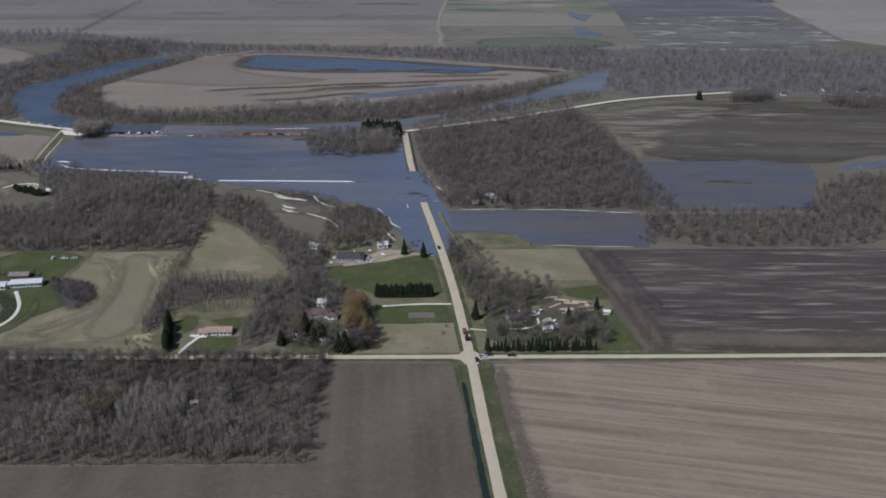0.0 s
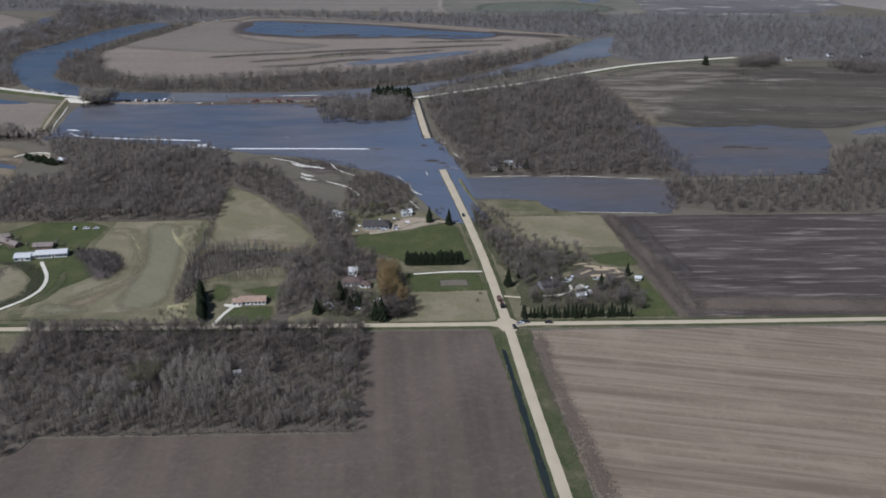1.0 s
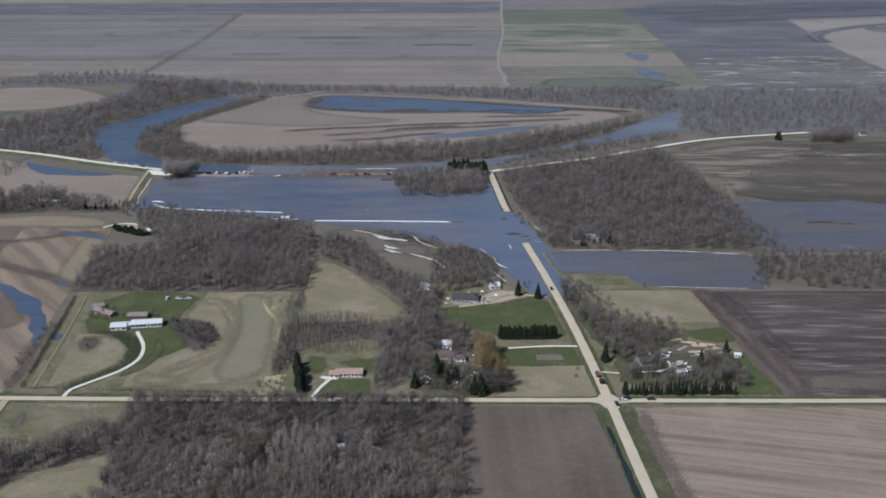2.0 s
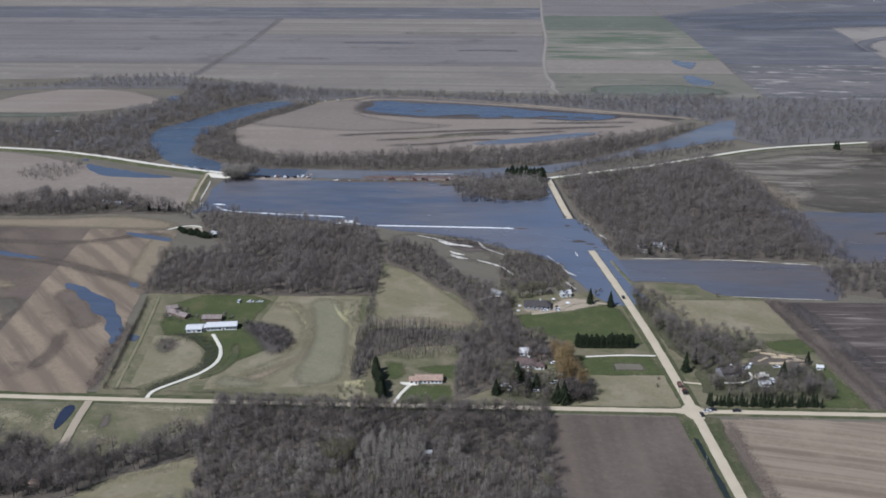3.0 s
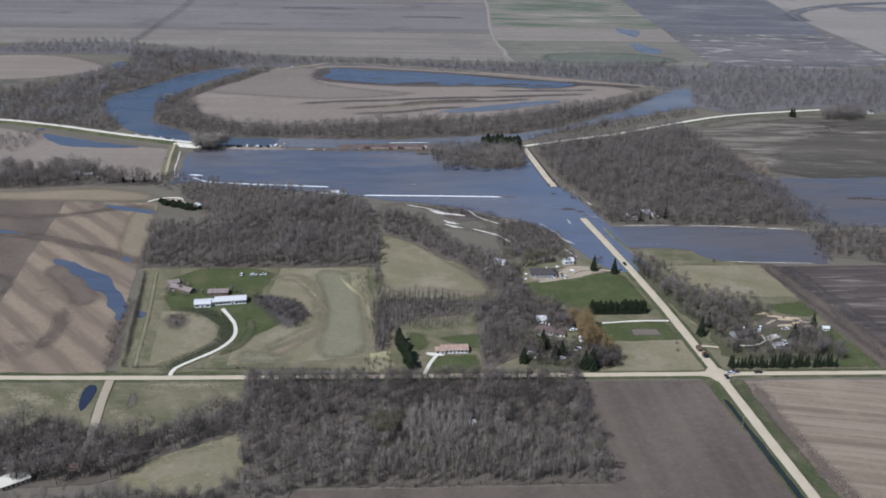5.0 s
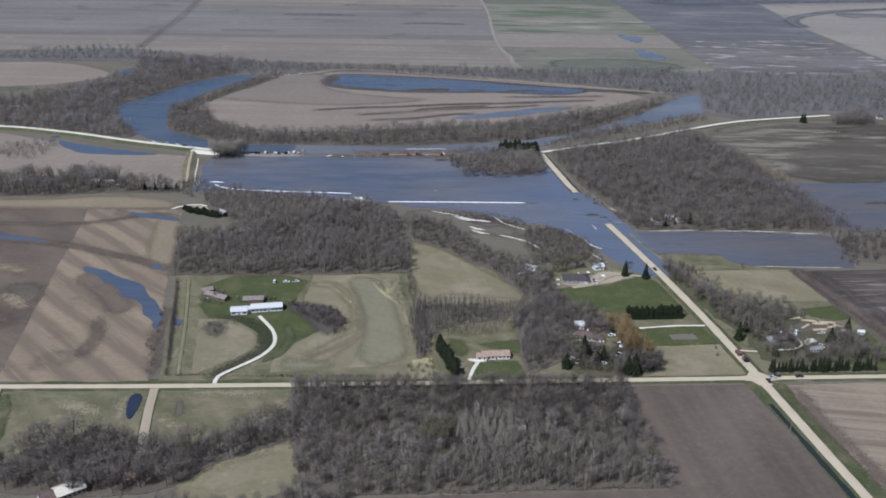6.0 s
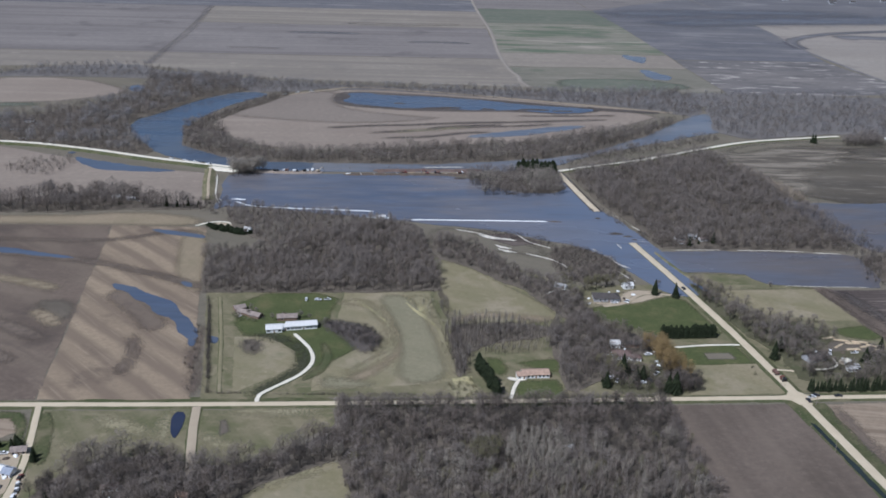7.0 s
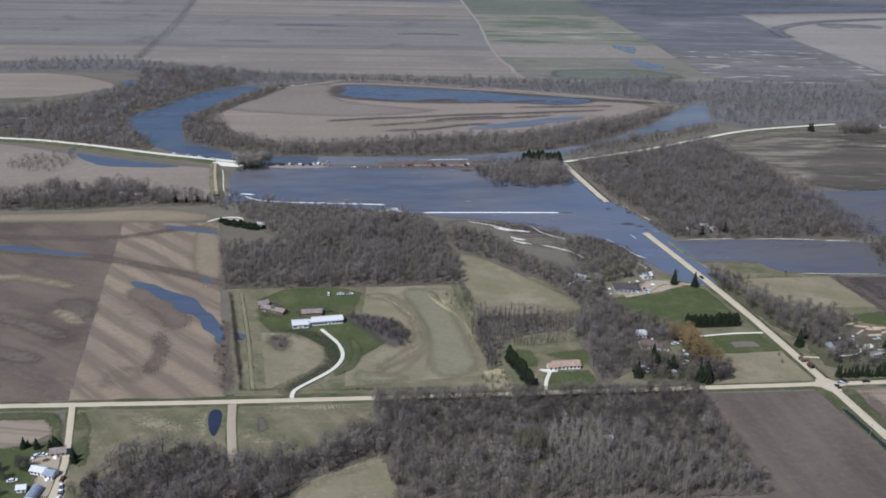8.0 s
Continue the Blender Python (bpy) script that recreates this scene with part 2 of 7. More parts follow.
M["far_fleck"] = m_land("far_wet_field_with_pale_puddles", (0.128, 0.118, 0.114), (0.160, 0.146, 0.138), (0.106, 0.099, 0.097), 0.006, 0.1,
                        [(90, 0.02, 0.5, (0.19, 0.17, 0.155))], [(0.02, 0.58, 0.68, 0.6, (0.095, 0.087, 0.084))], None,
                        [(86, 0.06, 0.016, 0.56, 0.64, 0.85, (0.40, 0.36, 0.32)), (94, 0.022, 0.005, 0.54, 0.68, 0.7, (0.235, 0.208, 0.188)), (88, 0.03, 0.007, 0.56, 0.66, 0.7, (0.088, 0.082, 0.080))])
M["far_wet"] = m_land("far_waterlogged_field", (0.122, 0.120, 0.130), (0.150, 0.147, 0.155), (0.105, 0.104, 0.113), 0.006, 0.1,
                      [(90, 0.03, 0.5, (0.17, 0.165, 0.168))], None, None, [(90, 0.02, 0.003, 0.5, 0.64, 0.7, (0.112, 0.120, 0.145)), (88, 0.03, 0.004, 0.58, 0.7, 0.6, (0.225, 0.215, 0.21))])
M["far_wet"].node_tree.nodes["Principled BSDF"].inputs["Roughness"].default_value = 0.5
M["far_green"] = m_land("far_green_field", (0.120, 0.130, 0.098), (0.152, 0.155, 0.118), (0.105, 0.113, 0.086), 0.006, 0.1,
                        [(90, 0.02, 0.4, (0.175, 0.165, 0.13))], [(0.012, 0.55, 0.66, 0.5, (0.098, 0.115, 0.084)), (0.02, 0.56, 0.66, 0.4, (0.195, 0.178, 0.145))])
M["far_olive"] = m_land("far_olive_field", (0.205, 0.188, 0.145), (0.245, 0.218, 0.175), (0.165, 0.158, 0.12), 0.006, 0.1,
                        [(90, 0.02, 0.4, (0.165, 0.162, 0.118))], None, None,
                        [(90, 0.02, 0.004, 0.47, 0.58, 0.85, (0.098, 0.122, 0.080)), (88, 0.03, 0.005, 0.55, 0.63, 0.8, (0.315, 0.275, 0.225)), (92, 0.045, 0.009, 0.58, 0.66, 0.6, (0.13, 0.122, 0.105))])
M["far_dull"] = m_land("far_dull_olive_field", (0.165, 0.152, 0.118), (0.195, 0.176, 0.138), (0.140, 0.131, 0.103), 0.006, 0.1,
                       [(90, 0.02, 0.4, (0.205, 0.186, 0.15))], [(0.014, 0.54, 0.66, 0.6, (0.112, 0.122, 0.086))], None, [(90, 0.03, 0.006, 0.54, 0.64, 0.7, (0.245, 0.215, 0.175)), (88, 0.035, 0.007, 0.56, 0.66, 0.6, (0.098, 0.098, 0.082))])
M["far_strip"] = m_land("far_tan_strip", (0.235, 0.202, 0.165), (0.275, 0.238, 0.195), (0.20, 0.172, 0.142), 0.006, 0.1,
                        [(90, 0.02, 0.5, (0.195, 0.168, 0.14))], [(0.02, 0.6, 0.7, 0.5, (0.165, 0.155, 0.115))])
# floor of the far woods, greyed towards the twigs: haze put into the colour
M["grey_floor"] = m_land("haze_greyed_brush_floor", (0.135, 0.122, 0.112), (0.165, 0.15, 0.138), (0.11, 0.099, 0.091), 0.02, 0.2,
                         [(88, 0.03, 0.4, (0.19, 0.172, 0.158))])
M["pasture_green"] = m_land("greener_spring_pasture", (0.202, 0.184, 0.118), (0.230, 0.205, 0.134), (0.170, 0.154, 0.098), 0.03, 0.4,
                            [(60, 0.05, 0.4, (0.25, 0.22, 0.145))], [(0.05, 0.56, 0.68, 0.4, (0.158, 0.152, 0.088))])
# stubble lightened in its base colour to carry the paling of distance haze
M["far_pale"] = m_land("far_pale_stubble", (0.271, 0.238, 0.202), (0.307, 0.272, 0.234), (0.230, 0.201, 0.168), 0.005, 0.1,
                       [(90, 0.015, 0.5, (0.221, 0.193, 0.168))], [(0.008, 0.57, 0.66, 0.5, (0.180, 0.156, 0.139))])
M["yellow_straw"] = m_land("yellow_matted_straw", (0.44, 0.39, 0.215), (0.38, 0.335, 0.18), (0.25, 0.22, 0.12), 0.06, 0.5, None, [(0.12, 0.54, 0.66, 0.6, (0.15, 0.142, 0.08))])
M["straw"] = m_land("dry_straw_grass", (0.317, 0.277, 0.180), (0.255, 0.224, 0.136), (0.207, 0.180, 0.110), 0.05, 0.5, None, [(0.1, 0.56, 0.68, 0.6, (0.141, 0.132, 0.075))])
# wet mud of the river field; its dark colour also paints shade under the thicket
M["mud_and_shade"] = m_land("dark_wet_mud_and_thicket_shade", (0.078, 0.066, 0.06), (0.105, 0.09, 0.08), (0.062, 0.053, 0.048), 0.015, 0.2, [(88, 0.03, 0.5, (0.14, 0.118, 0.10))])
M["yard_grass"] = m_land("worn_yard_grass", (0.085, 0.082, 0.046), (0.125, 0.112, 0.07), (0.062, 0.058, 0.036), 0.05, 0.5, None, [(0.08, 0.54, 0.66, 0.6, (0.075, 0.088, 0.038)), (0.15, 0.6, 0.7, 0.5, (0.2, 0.175, 0.12))])
M["silt"] = m_plain("pale_silt_and_foam", (0.62, 0.57, 0.48), 0.7, 0.35, 0.35, relief=0.2)
M["marsh"] = m_land("wet_brown_marsh", (0.085, 0.074, 0.060), (0.120, 0.104, 0.083), (0.070, 0.061, 0.050), 0.015, 0.25, [(85, 0.04, 0.5, (0.144, 0.122, 0.092)), (80, 0.02, 0.5, (0.065, 0.056, 0.044))],
                    [(0.018, 0.6, 0.7, 0.4, (0.180, 0.154, 0.122))], None, [(86, 0.12, 0.02, 0.56, 0.68, 0.7, (0.19, 0.165, 0.135))])
M["marsh_grass"] = m_land("streaky_dry_marsh_grass", (0.215, 0.185, 0.145), (0.255, 0.218, 0.172), (0.165, 0.142, 0.112), 0.02, 0.25, None, None, None,
                          [(90, 0.06, 0.010, 0.44, 0.56, 0.9, (0.092, 0.078, 0.062)), (84, 0.10, 0.014, 0.56, 0.64, 0.8, (0.33, 0.285, 0.225))])
M["gravel"] = m_road("gravel_road", (0.500, 0.415, 0.293), (0.561, 0.470, 0.335), (0.612, 0.520, 0.381))
M["bright_gravel"] = m_road("fresh_limestone_gravel", (0.66, 0.60, 0.49), (0.72, 0.66, 0.54), (0.76, 0.70, 0.58))
M["dirt"] = m_road("dirt_track", (0.371, 0.300, 0.216), (0.412, 0.340, 0.244), (0.433, 0.360, 0.258))
# part of the reflected sky's blue is put into flood, river and pond base colours
M["flood"] = m_water("muddy_flood_water", (0.108, 0.113, 0.136), (0.158, 0.146, 0.146))
M["east_flood"] = m_water("brown_flood_water_with_blue_reaches", (0.101, 0.099, 0.110), (0.132, 0.107, 0.090), 0.5, (110.0, -10.0, (0.122, 0.132, 0.162)))
# the bluer, brighter east side stands in for highlights on ruffled water
M["main_flood"] = m_water("muddy_flood_water_brighter_eastwards", (0.092, 0.103, 0.135), (0.17, 0.152, 0.148), 0.5, (-190.0, -40.0, (0.128, 0.150, 0.200)))
M["silty"] = m_water("silty_river_water", (0.12, 0.127, 0.146), (0.185, 0.18, 0.182))
M["river"] = m_water("river_water", (0.062, 0.084, 0.122), (0.095, 0.108, 0.13))
M["ditch"] = m_water("dark_ditch_water", (0.018, 0.024, 0.026), (0.03, 0.036, 0.032), 0.8)
M["pond"] = m_water("pond_water", (0.072, 0.090, 0.13), (0.095, 0.11, 0.14), 0.8)
M["deep_pond"] = m_water("deep_roadside_water", (0.022, 0.028, 0.052), (0.034, 0.04, 0.064), 0.8)
M["bark"] = m_twig("grey_bark", (0.13, 0.112, 0.098), (0.19, 0.168, 0.148), False)
M["bark_pale"] = m_twig("pale_poplar_bark", (0.372, 0.328, 0.268), (0.484, 0.438, 0.364), False)
M["twig"] = m_twig("bare_grey_twigs", (0.270, 0.231, 0.200), (0.380, 0.326, 0.284))
M["twig_brown"] = m_twig("bare_brown_twigs", (0.240, 0.198, 0.169), (0.334, 0.278, 0.237))
M["twig_pale"] = m_twig("pale_poplar_twigs", (0.376, 0.330, 0.272), (0.506, 0.448, 0.372))
M["twig_bud"] = m_twig("budding_olive_twigs", (0.218, 0.201, 0.115), (0.305, 0.276, 0.161))
M["twig_orange"] = m_twig("orange_willow_twigs", (0.315, 0.226, 0.110), (0.425, 0.307, 0.150))
# darkest twig tone; it also paints the shade along wood edges
M["twig_dark"] = m_twig("dark_and_shade_twigs", (0.112, 0.095, 0.082), (0.165, 0.142, 0.124))
# far woods' twigs, paled and greyed: distance haze put into the colour
M["twig_far"] = m_twig("grey_twigs_with_painted_haze", (0.334, 0.312, 0.303), (0.444, 0.415, 0.405))
M["wet_grass"] = m_land("dark_wet_grass", (0.05, 0.056, 0.032), (0.075, 0.072, 0.045), (0.04, 0.042, 0.026), 0.06, 0.5)
M["spruce"] = m_twig("dark_spruce_needles", (0.024, 0.033, 0.019), (0.049, 0.060, 0.032), False)
M["white_wall"] = m_plain("white_siding", (0.78, 0.78, 0.76), 0.6, 0.08)
M["grey_wall"] = m_plain("grey_siding", (0.35, 0.35, 0.36), 0.6, 0.12)
M["tan_wall"] = m_plain("tan_siding", (0.5, 0.42, 0.32), 0.6, 0.12)
M["brown_wall"] = m_plain("weathered_brown_boards", (0.22, 0.15, 0.11), 0.8, 0.3)
M["grey_roof"] = m_plain("grey_shingle_roof", (0.077, 0.067, 0.062), 0.85, 0.25)
M["light_roof"] = m_plain("light_metal_roof", (0.62, 0.605, 0.58), 0.45, 0.1, metal=0.0)
M["orange_roof"] = m_plain("orange_brown_shingle_roof", (0.389, 0.270, 0.200), 0.85, 0.3)
M["red_roof"] = m_plain("faded_red_shingle_roof", (0.149, 0.104, 0.090), 0.85, 0.35)
M["blue_steel"] = m_plain("blue_grey_steel", (0.27, 0.29, 0.34), 0.45, 0.2)
M["cream_roof"] = m_plain("cream_metal_roof", (0.72, 0.66, 0.54), 0.45, 0.1)
M["glass"] = m_plain("dark_window_glass", (0.03, 0.035, 0.045), 0.08, 0.1, spec=0.5)
M["white_paint"] = m_plain("white_vehicle_paint", (0.75, 0.75, 0.75), 0.3, 0.06)
M["red_paint"] = m_plain("red_machine_paint", (0.17, 0.055, 0.045), 0.45, 0.2)
M["black_paint"] = m_plain("dark_vehicle_paint", (0.035, 0.035, 0.04), 0.3, 0.2)
M["rust_paint"] = m_plain("rusty_red_box_paint", (0.165, 0.098, 0.08), 0.6, 0.3)
M["rubber"] = m_plain("black_rubber", (0.025, 0.025, 0.025), 0.85, 0.2)
M["steel"] = m_plain("dull_steel", (0.35, 0.35, 0.36), 0.45, 0.2, metal=0.7)
M["sheet"] = m_plain("white_plastic_sheeting", (0.80, 0.80, 0.78), 0.45, 0.12, 0.4, relief=0.3)
M["lumber"] = m_plain("fresh_sawn_lumber", (0.56, 0.44, 0.29), 0.8, 0.2)
M["mud"] = m_plain("dark_wet_mud", (0.075, 0.062, 0.052), 0.5, 0.3, relief=0.3)
M["pole"] = m_plain("weathered_pole_wood", (0.24, 0.20, 0.16), 0.9, 0.25)
M["rust_mud"] = m_plain("reddish_brown_mud", (0.15, 0.105, 0.085), 0.8, 0.35, 0.15, relief=0.2)
M["faded_roof"] = m_plain("faded_pinkish_shingle_roof", (0.265, 0.215, 0.185), 0.85, 0.3)
M["debris"] = m_plain("drift_debris", (0.11, 0.085, 0.065), 0.9, 0.4)

# ---------- helpers ----------


def mesh_of(name, bm):
    me = bpy.data.meshes.new(name)
    bm.normal_update()
    bm.to_mesh(me)
    bm.free()
    return me


def part(name, bm, material, parent, label=""):
    ob = new(name, mesh_of(name, bm))
    ob.data.materials.append(material)
    ob.parent = parent
    return tagged(ob, label)


def rounded(pts, times):
    for _ in range(times):
        out = []
        for (ax, ay), (bx, by) in zip(pts, pts[1:] + pts[:1]):
            out += [(ax * 0.75 + bx * 0.25, ay * 0.75 + by * 0.25), (ax * 0.25 + bx * 0.75, ay * 0.25 + by * 0.75)]
        pts = out
    return pts


def wavy(pts, amount, step, seed=0.0, period=18.0):
    out = []
    for (ax, ay), (bx, by) in zip(pts, pts[1:] + pts[:1]):
        d = math.hypot(bx - ax, by - ay)
        k = max(1, int(d / step))
        nx, ny = (by - ay) / max(d, 1e-6), (ax - bx) / max(d, 1e-6)
        for i in range(k):
            x, y = ax + (bx - ax) * i / k, ay + (by - ay) * i / k
            s = noise.noise(Vector((x / period, y / period, seed))) + 0.5 * noise.noise(Vector((x * 3 / period, y * 3 / period, seed + 9)))
            out.append((x + nx * s * amount, y + ny * s * amount))
    return out


LAYER = [0]


def ground_patch(name, pts, material, label, category, soft=0, rough=0.8, step=6.0, z=None, kind="structure", fringe=0.0):
    """A piece of the ground's cover with a slightly uneven outline."""
    LAYER[0] += z is None
    pts = wavy(rounded(pts, soft), rough, step, LAYER[0] * 1.7 + pts[0][0])
    h = 0.02 + 0.003 * LAYER[0] if z is None else z
    bm = bmesh.new()
    if sum(a[0] * b[1] - b[0] * a[1] for a, b in zip(pts, pts[1:] + pts[:1])) < 0:
        pts = pts[::-1]
    vs = [bm.verts.new((x, y, h)) for x, y in pts]
    for a, b, c in geometry.tessellate_polygon([[Vector((x, y, 0)) for x, y in pts]]):
        f = bm.faces.new((vs[a], vs[b], vs[c]))
        f.normal_update()
        if f.normal.z < 0:
            f.normal_flip()
    low = [bm.verts.new((x, y, -0.1)) for x, y in pts]
    for i in range(len(vs)):
        j = (i + 1) % len(vs)
        bm.faces.new((low[i], low[j], vs[j], vs[i]))
    r = random.Random(LAYER[0])
    for x, y in pts if fringe else ():
        if r.random() < 0.6:
            cx, cy, rad = x + r.gauss(0, fringe), y + r.gauss(0, fringe), fringe * r.uniform(0.25, 0.8)
            a0, lift = r.uniform(0, 6), h + r.uniform(0.002, 0.010)
            ring = [bm.verts.new((cx + math.cos(a0 + a * 0.9) * rad * r.uniform(0.5, 1.2), cy + math.sin(a0 + a * 0.9) * rad * r.uniform(0.5, 1.2), lift)) for a in range(7)]
            f = bm.faces.new(ring)
            f.normal_update()
            if f.normal.z < 0:
                f.normal_flip()
    ob = new(name, mesh_of(name, bm))
    ob.data.materials.append(M[material])
    return tagged(ob, label, category, "", kind)


def thinning(key):
    """A ground cover that thins out raggedly towards its edge."""
    if key + "_thin" not in M:
        mat = M[key].copy()
        tree = mat.node_tree
        out = [k for k in tree.nodes if k.bl_idname == "ShaderNodeOutputMaterial"][0]
        shader = out.inputs[0].links[0].from_socket
        cover = tree.nodes.new("ShaderNodeAttribute")
        cover.attribute_name = "cover"
        place_node = tree.nodes.new("ShaderNodeTexCoord")
        rag = tree.nodes.new("ShaderNodeTexNoise")
        rag.inputs["Scale"].default_value, rag.inputs["Detail"].default_value, rag.inputs["Roughness"].default_value = 0.9, 8.0, 0.78
        tree.links.new(place_node.outputs["Object"], rag.inputs["Vector"])
        add = tree.nodes.new("ShaderNodeMath")
        add.operation = "ADD"
        tree.links.new(cover.outputs["Fac"], add.inputs[0])
        spread = tree.nodes.new("ShaderNodeMapRange")
        spread.inputs["From Min"].default_value, spread.inputs["From Max"].default_value = 0.28, 0.72
        tree.links.new(rag.outputs["Fac"], spread.inputs["Value"])
        tree.links.new(spread.outputs["Result"], add.inputs[1])
        fade = tree.nodes.new("ShaderNodeMapRange")
        fade.inputs["From Min"].default_value, fade.inputs["From Max"].default_value = 0.82, 1.18
        tree.links.new(add.outputs[0], fade.inputs["Value"])
        clear = tree.nodes.new("ShaderNodeBsdfTransparent")
        mixer = tree.nodes.new("ShaderNodeMixShader")
        tree.links.new(fade.outputs["Result"], mixer.inputs[0])
        tree.links.new(clear.outputs[0], mixer.inputs[1])
        tree.links.new(shader, mixer.inputs[2])
        tree.links.new(mixer.outputs[0], out.inputs[0])
        M[key + "_thin"] = mat
    return M[key + "_thin"]


def soft_patch(name, pts, material, label, category, edge=8.0, soft=1, kind="structure"):
    """A piece of ground cover that fades into its surroundings over the width of its edge."""
    LAYER[0] += 1
    h = 0.02 + 0.003 * LAYER[0]
    pts = np.array(rounded(pts, soft), float)[:, :2]
    lo, hi = pts.min(0) - edge, pts.max(0) + edge
    cell = max(edge / 2.2, (hi - lo).max() / 90)
    nx, ny = int((hi[0] - lo[0]) / cell) + 2, int((hi[1] - lo[1]) / cell) + 2
    gx, gy = np.meshgrid(lo[0] + np.arange(nx) * cell, lo[1] + np.arange(ny) * cell, indexing="ij")
    q = np.stack([gx.ravel(), gy.ravel()], 1)
    far = np.full(len(q), 1e9)
    for a, b in zip(pts, np.roll(pts, -1, 0)):
        d = b - a
        k = np.clip(((q - a) @ d) / max(d @ d, 1e-9), 0, 1)
        far = np.minimum(far, np.hypot(*(q - a - k[:, None] * d).T))
    sign = np.where(inside(q[:, 0], q[:, 1], [tuple(p) for p in pts]), 1, -1)
    cover = np.clip(0.5 + sign * far / edge, 0, 1).reshape(nx, ny)
    index, V, C, F = {}, [], [], []
    for i in range(nx - 1):
        for j in range(ny - 1):
            if cover[i:i + 2, j:j + 2].max() <= 0:
                continue
            f = []
            for c in ((i, j), (i + 1, j), (i + 1, j + 1), (i, j + 1)):
                if c not in index:
                    index[c] = len(V)
                    V.append((gx[c], gy[c], h))
                    C.append(cover[c])
                f.append(index[c])
            F.append(f)
    me = bpy.data.meshes.new(name)
    me.from_pydata(V, [], F)
    me.attributes.new("cover", "FLOAT", "POINT").data.foreach_set("value", C)
    me.materials.append(thinning(material))
    return tagged(new(name, me), label, category, "", kind)


def ribbon(pts, width):
    """The outline of a strip along a line, narrowing to its ends."""
    line = spline(pts, 5.0)
    one, two = [], []
    for i, q in enumerate(line):
        d = (line[min(i + 1, len(line) - 1)] - line[max(i - 1, 0)]).normalized()
        w = width / 2 * min(1.0, 0.4 + 0.3 * min(i, len(line) - 1 - i)) * (1 + 0.35 * noise.noise(Vector((q.x * 0.06, q.y * 0.06, 3.0))))
        one.append((q.x + d.y * w, q.y - d.x * w))
        two.append((q.x - d.y * w, q.y + d.x * w))
    return one + two[::-1]


def spline(pts, step=5.0):
    """Points along a smooth curve through pts."""
    p = [Vector((*q, 0)) for q in pts]
    p = [2 * p[0] - p[1]] + p + [2 * p[-1] - p[-2]]
    out = []
    for a, b, c, d in zip(p, p[1:], p[2:], p[3:]):
        k = max(2, int((c - b).length / step))
        for i in range(k):
            t = i / k
            out.append(0.5 * (2 * b + (c - a) * t + (2 * a - 5 * b + 4 * c - d) * t * t + (3 * b - a - 3 * c + d) * t ** 3))
    return out + [p[-2]]


def road_strip(name, pts, width, material, label, height=0.8, skirt=3.0, skirt_material="verge", edge=0.35, category="road"):
    """A raised road: a crowned running surface and grassed slopes down to the ground."""
    line = spline(pts)
    w = width / 2
    prof = [(-w - skirt, 0.0), (-w, height), (-w * 0.5, height + 0.07), (0, height + 0.1), (w * 0.5, height + 0.07), (w, height), (w + skirt, 0.0)]
    verts, faces, us = [], [], []
    dist = 0.0
    for i, q in enumerate(line):
        d = (line[min(i + 1, len(line) - 1)] - line[max(i - 1, 0)]).normalized()
        side = Vector((d.y, -d.x, 0))
        dist += (q - line[i - 1]).length if i else 0
        for j, (o, h) in enumerate(prof):
            e = edge * noise.noise(Vector((q.x * 0.12, q.y * 0.12, j * 7.0))) if j in (0, 1, 5, 6) else 0.0
            v = q + side * (o + e * (3 if j in (0, 6) else 1))
            verts.append((v.x, v.y, h))
            us.append(((o + w) / width, dist))
    k = len(prof)
    for i in range(len(line) - 1):
        for j in range(k - 1):
            faces.append((i * k + j, i * k + j + 1, (i + 1) * k + j + 1, (i + 1) * k + j))
    me = bpy.data.meshes.new(name)
    me.from_pydata(verts, [], faces)
    uv = me.uv_layers.new(name="across")
    for l in me.loops:
        uv.data[l.index].uv = us[l.vertex_index]
    me.materials.append(M[material])
    me.materials.append(M[skirt_material])
    for i, f in enumerate(me.polygons):
        f.material_index = 1 if i % (k - 1) in (0, k - 2) else 0
    me.update()
    if me.polygons[0].normal.z < 0:
        me.flip_normals()
    return tagged(new(name, me), label, category, "", "structure")


def box(bm, x0, y0, z0, x1, y1, z1, bevel=0.0):
    m = Matrix.LocRotScale(((x0 + x1) / 2, (y0 + y1) / 2, (z0 + z1) / 2), None, (x1 - x0, y1 - y0, z1 - z0))
    r = bmesh.ops.create_cube(bm, size=1, matrix=m)
    if bevel:
        bmesh.ops.bevel(bm, geom=list({e for v in r["verts"] for e in v.link_edges}), offset=bevel, segments=1, affect="EDGES")
    return r["verts"]


def inside(px, py, poly):
    hit = np.zeros(len(px), bool)
    for (ax, ay), (bx, by) in zip(poly, poly[1:] + poly[:1]):
        if ay == by:
            continue
        c = ((ay > py) != (by > py)) & (px < (bx - ax) * (py - ay) / (by - ay) + ax)
        hit ^= c
    return hit


def cone_tris(V, F, a, b, ra, rb, sides):
    """A tapered limb from a to b, appended to the lists V and F."""
    a, b = Vector(a), Vector(b)
    q = (b - a).to_track_quat("Z", "Y")
    s = len(V)
    for k in range(sides):
        o = Vector((math.cos(6.2832 * k / sides), math.sin(6.2832 * k / sides), 0))
        V.append(a + q @ (o * ra))
        if rb:
            V.append(b + q @ (o * rb))
    if not rb:
        V.append(b)
        F += [(s + k, s + (k + 1) % sides, s + sides) for k in range(sides)]
        return
    for k in range(sides):
        p, n = s + 2 * k, s + 2 * ((k + 1) % sides)
        F += [(p, n, n + 1), (p, n + 1, p + 1)]


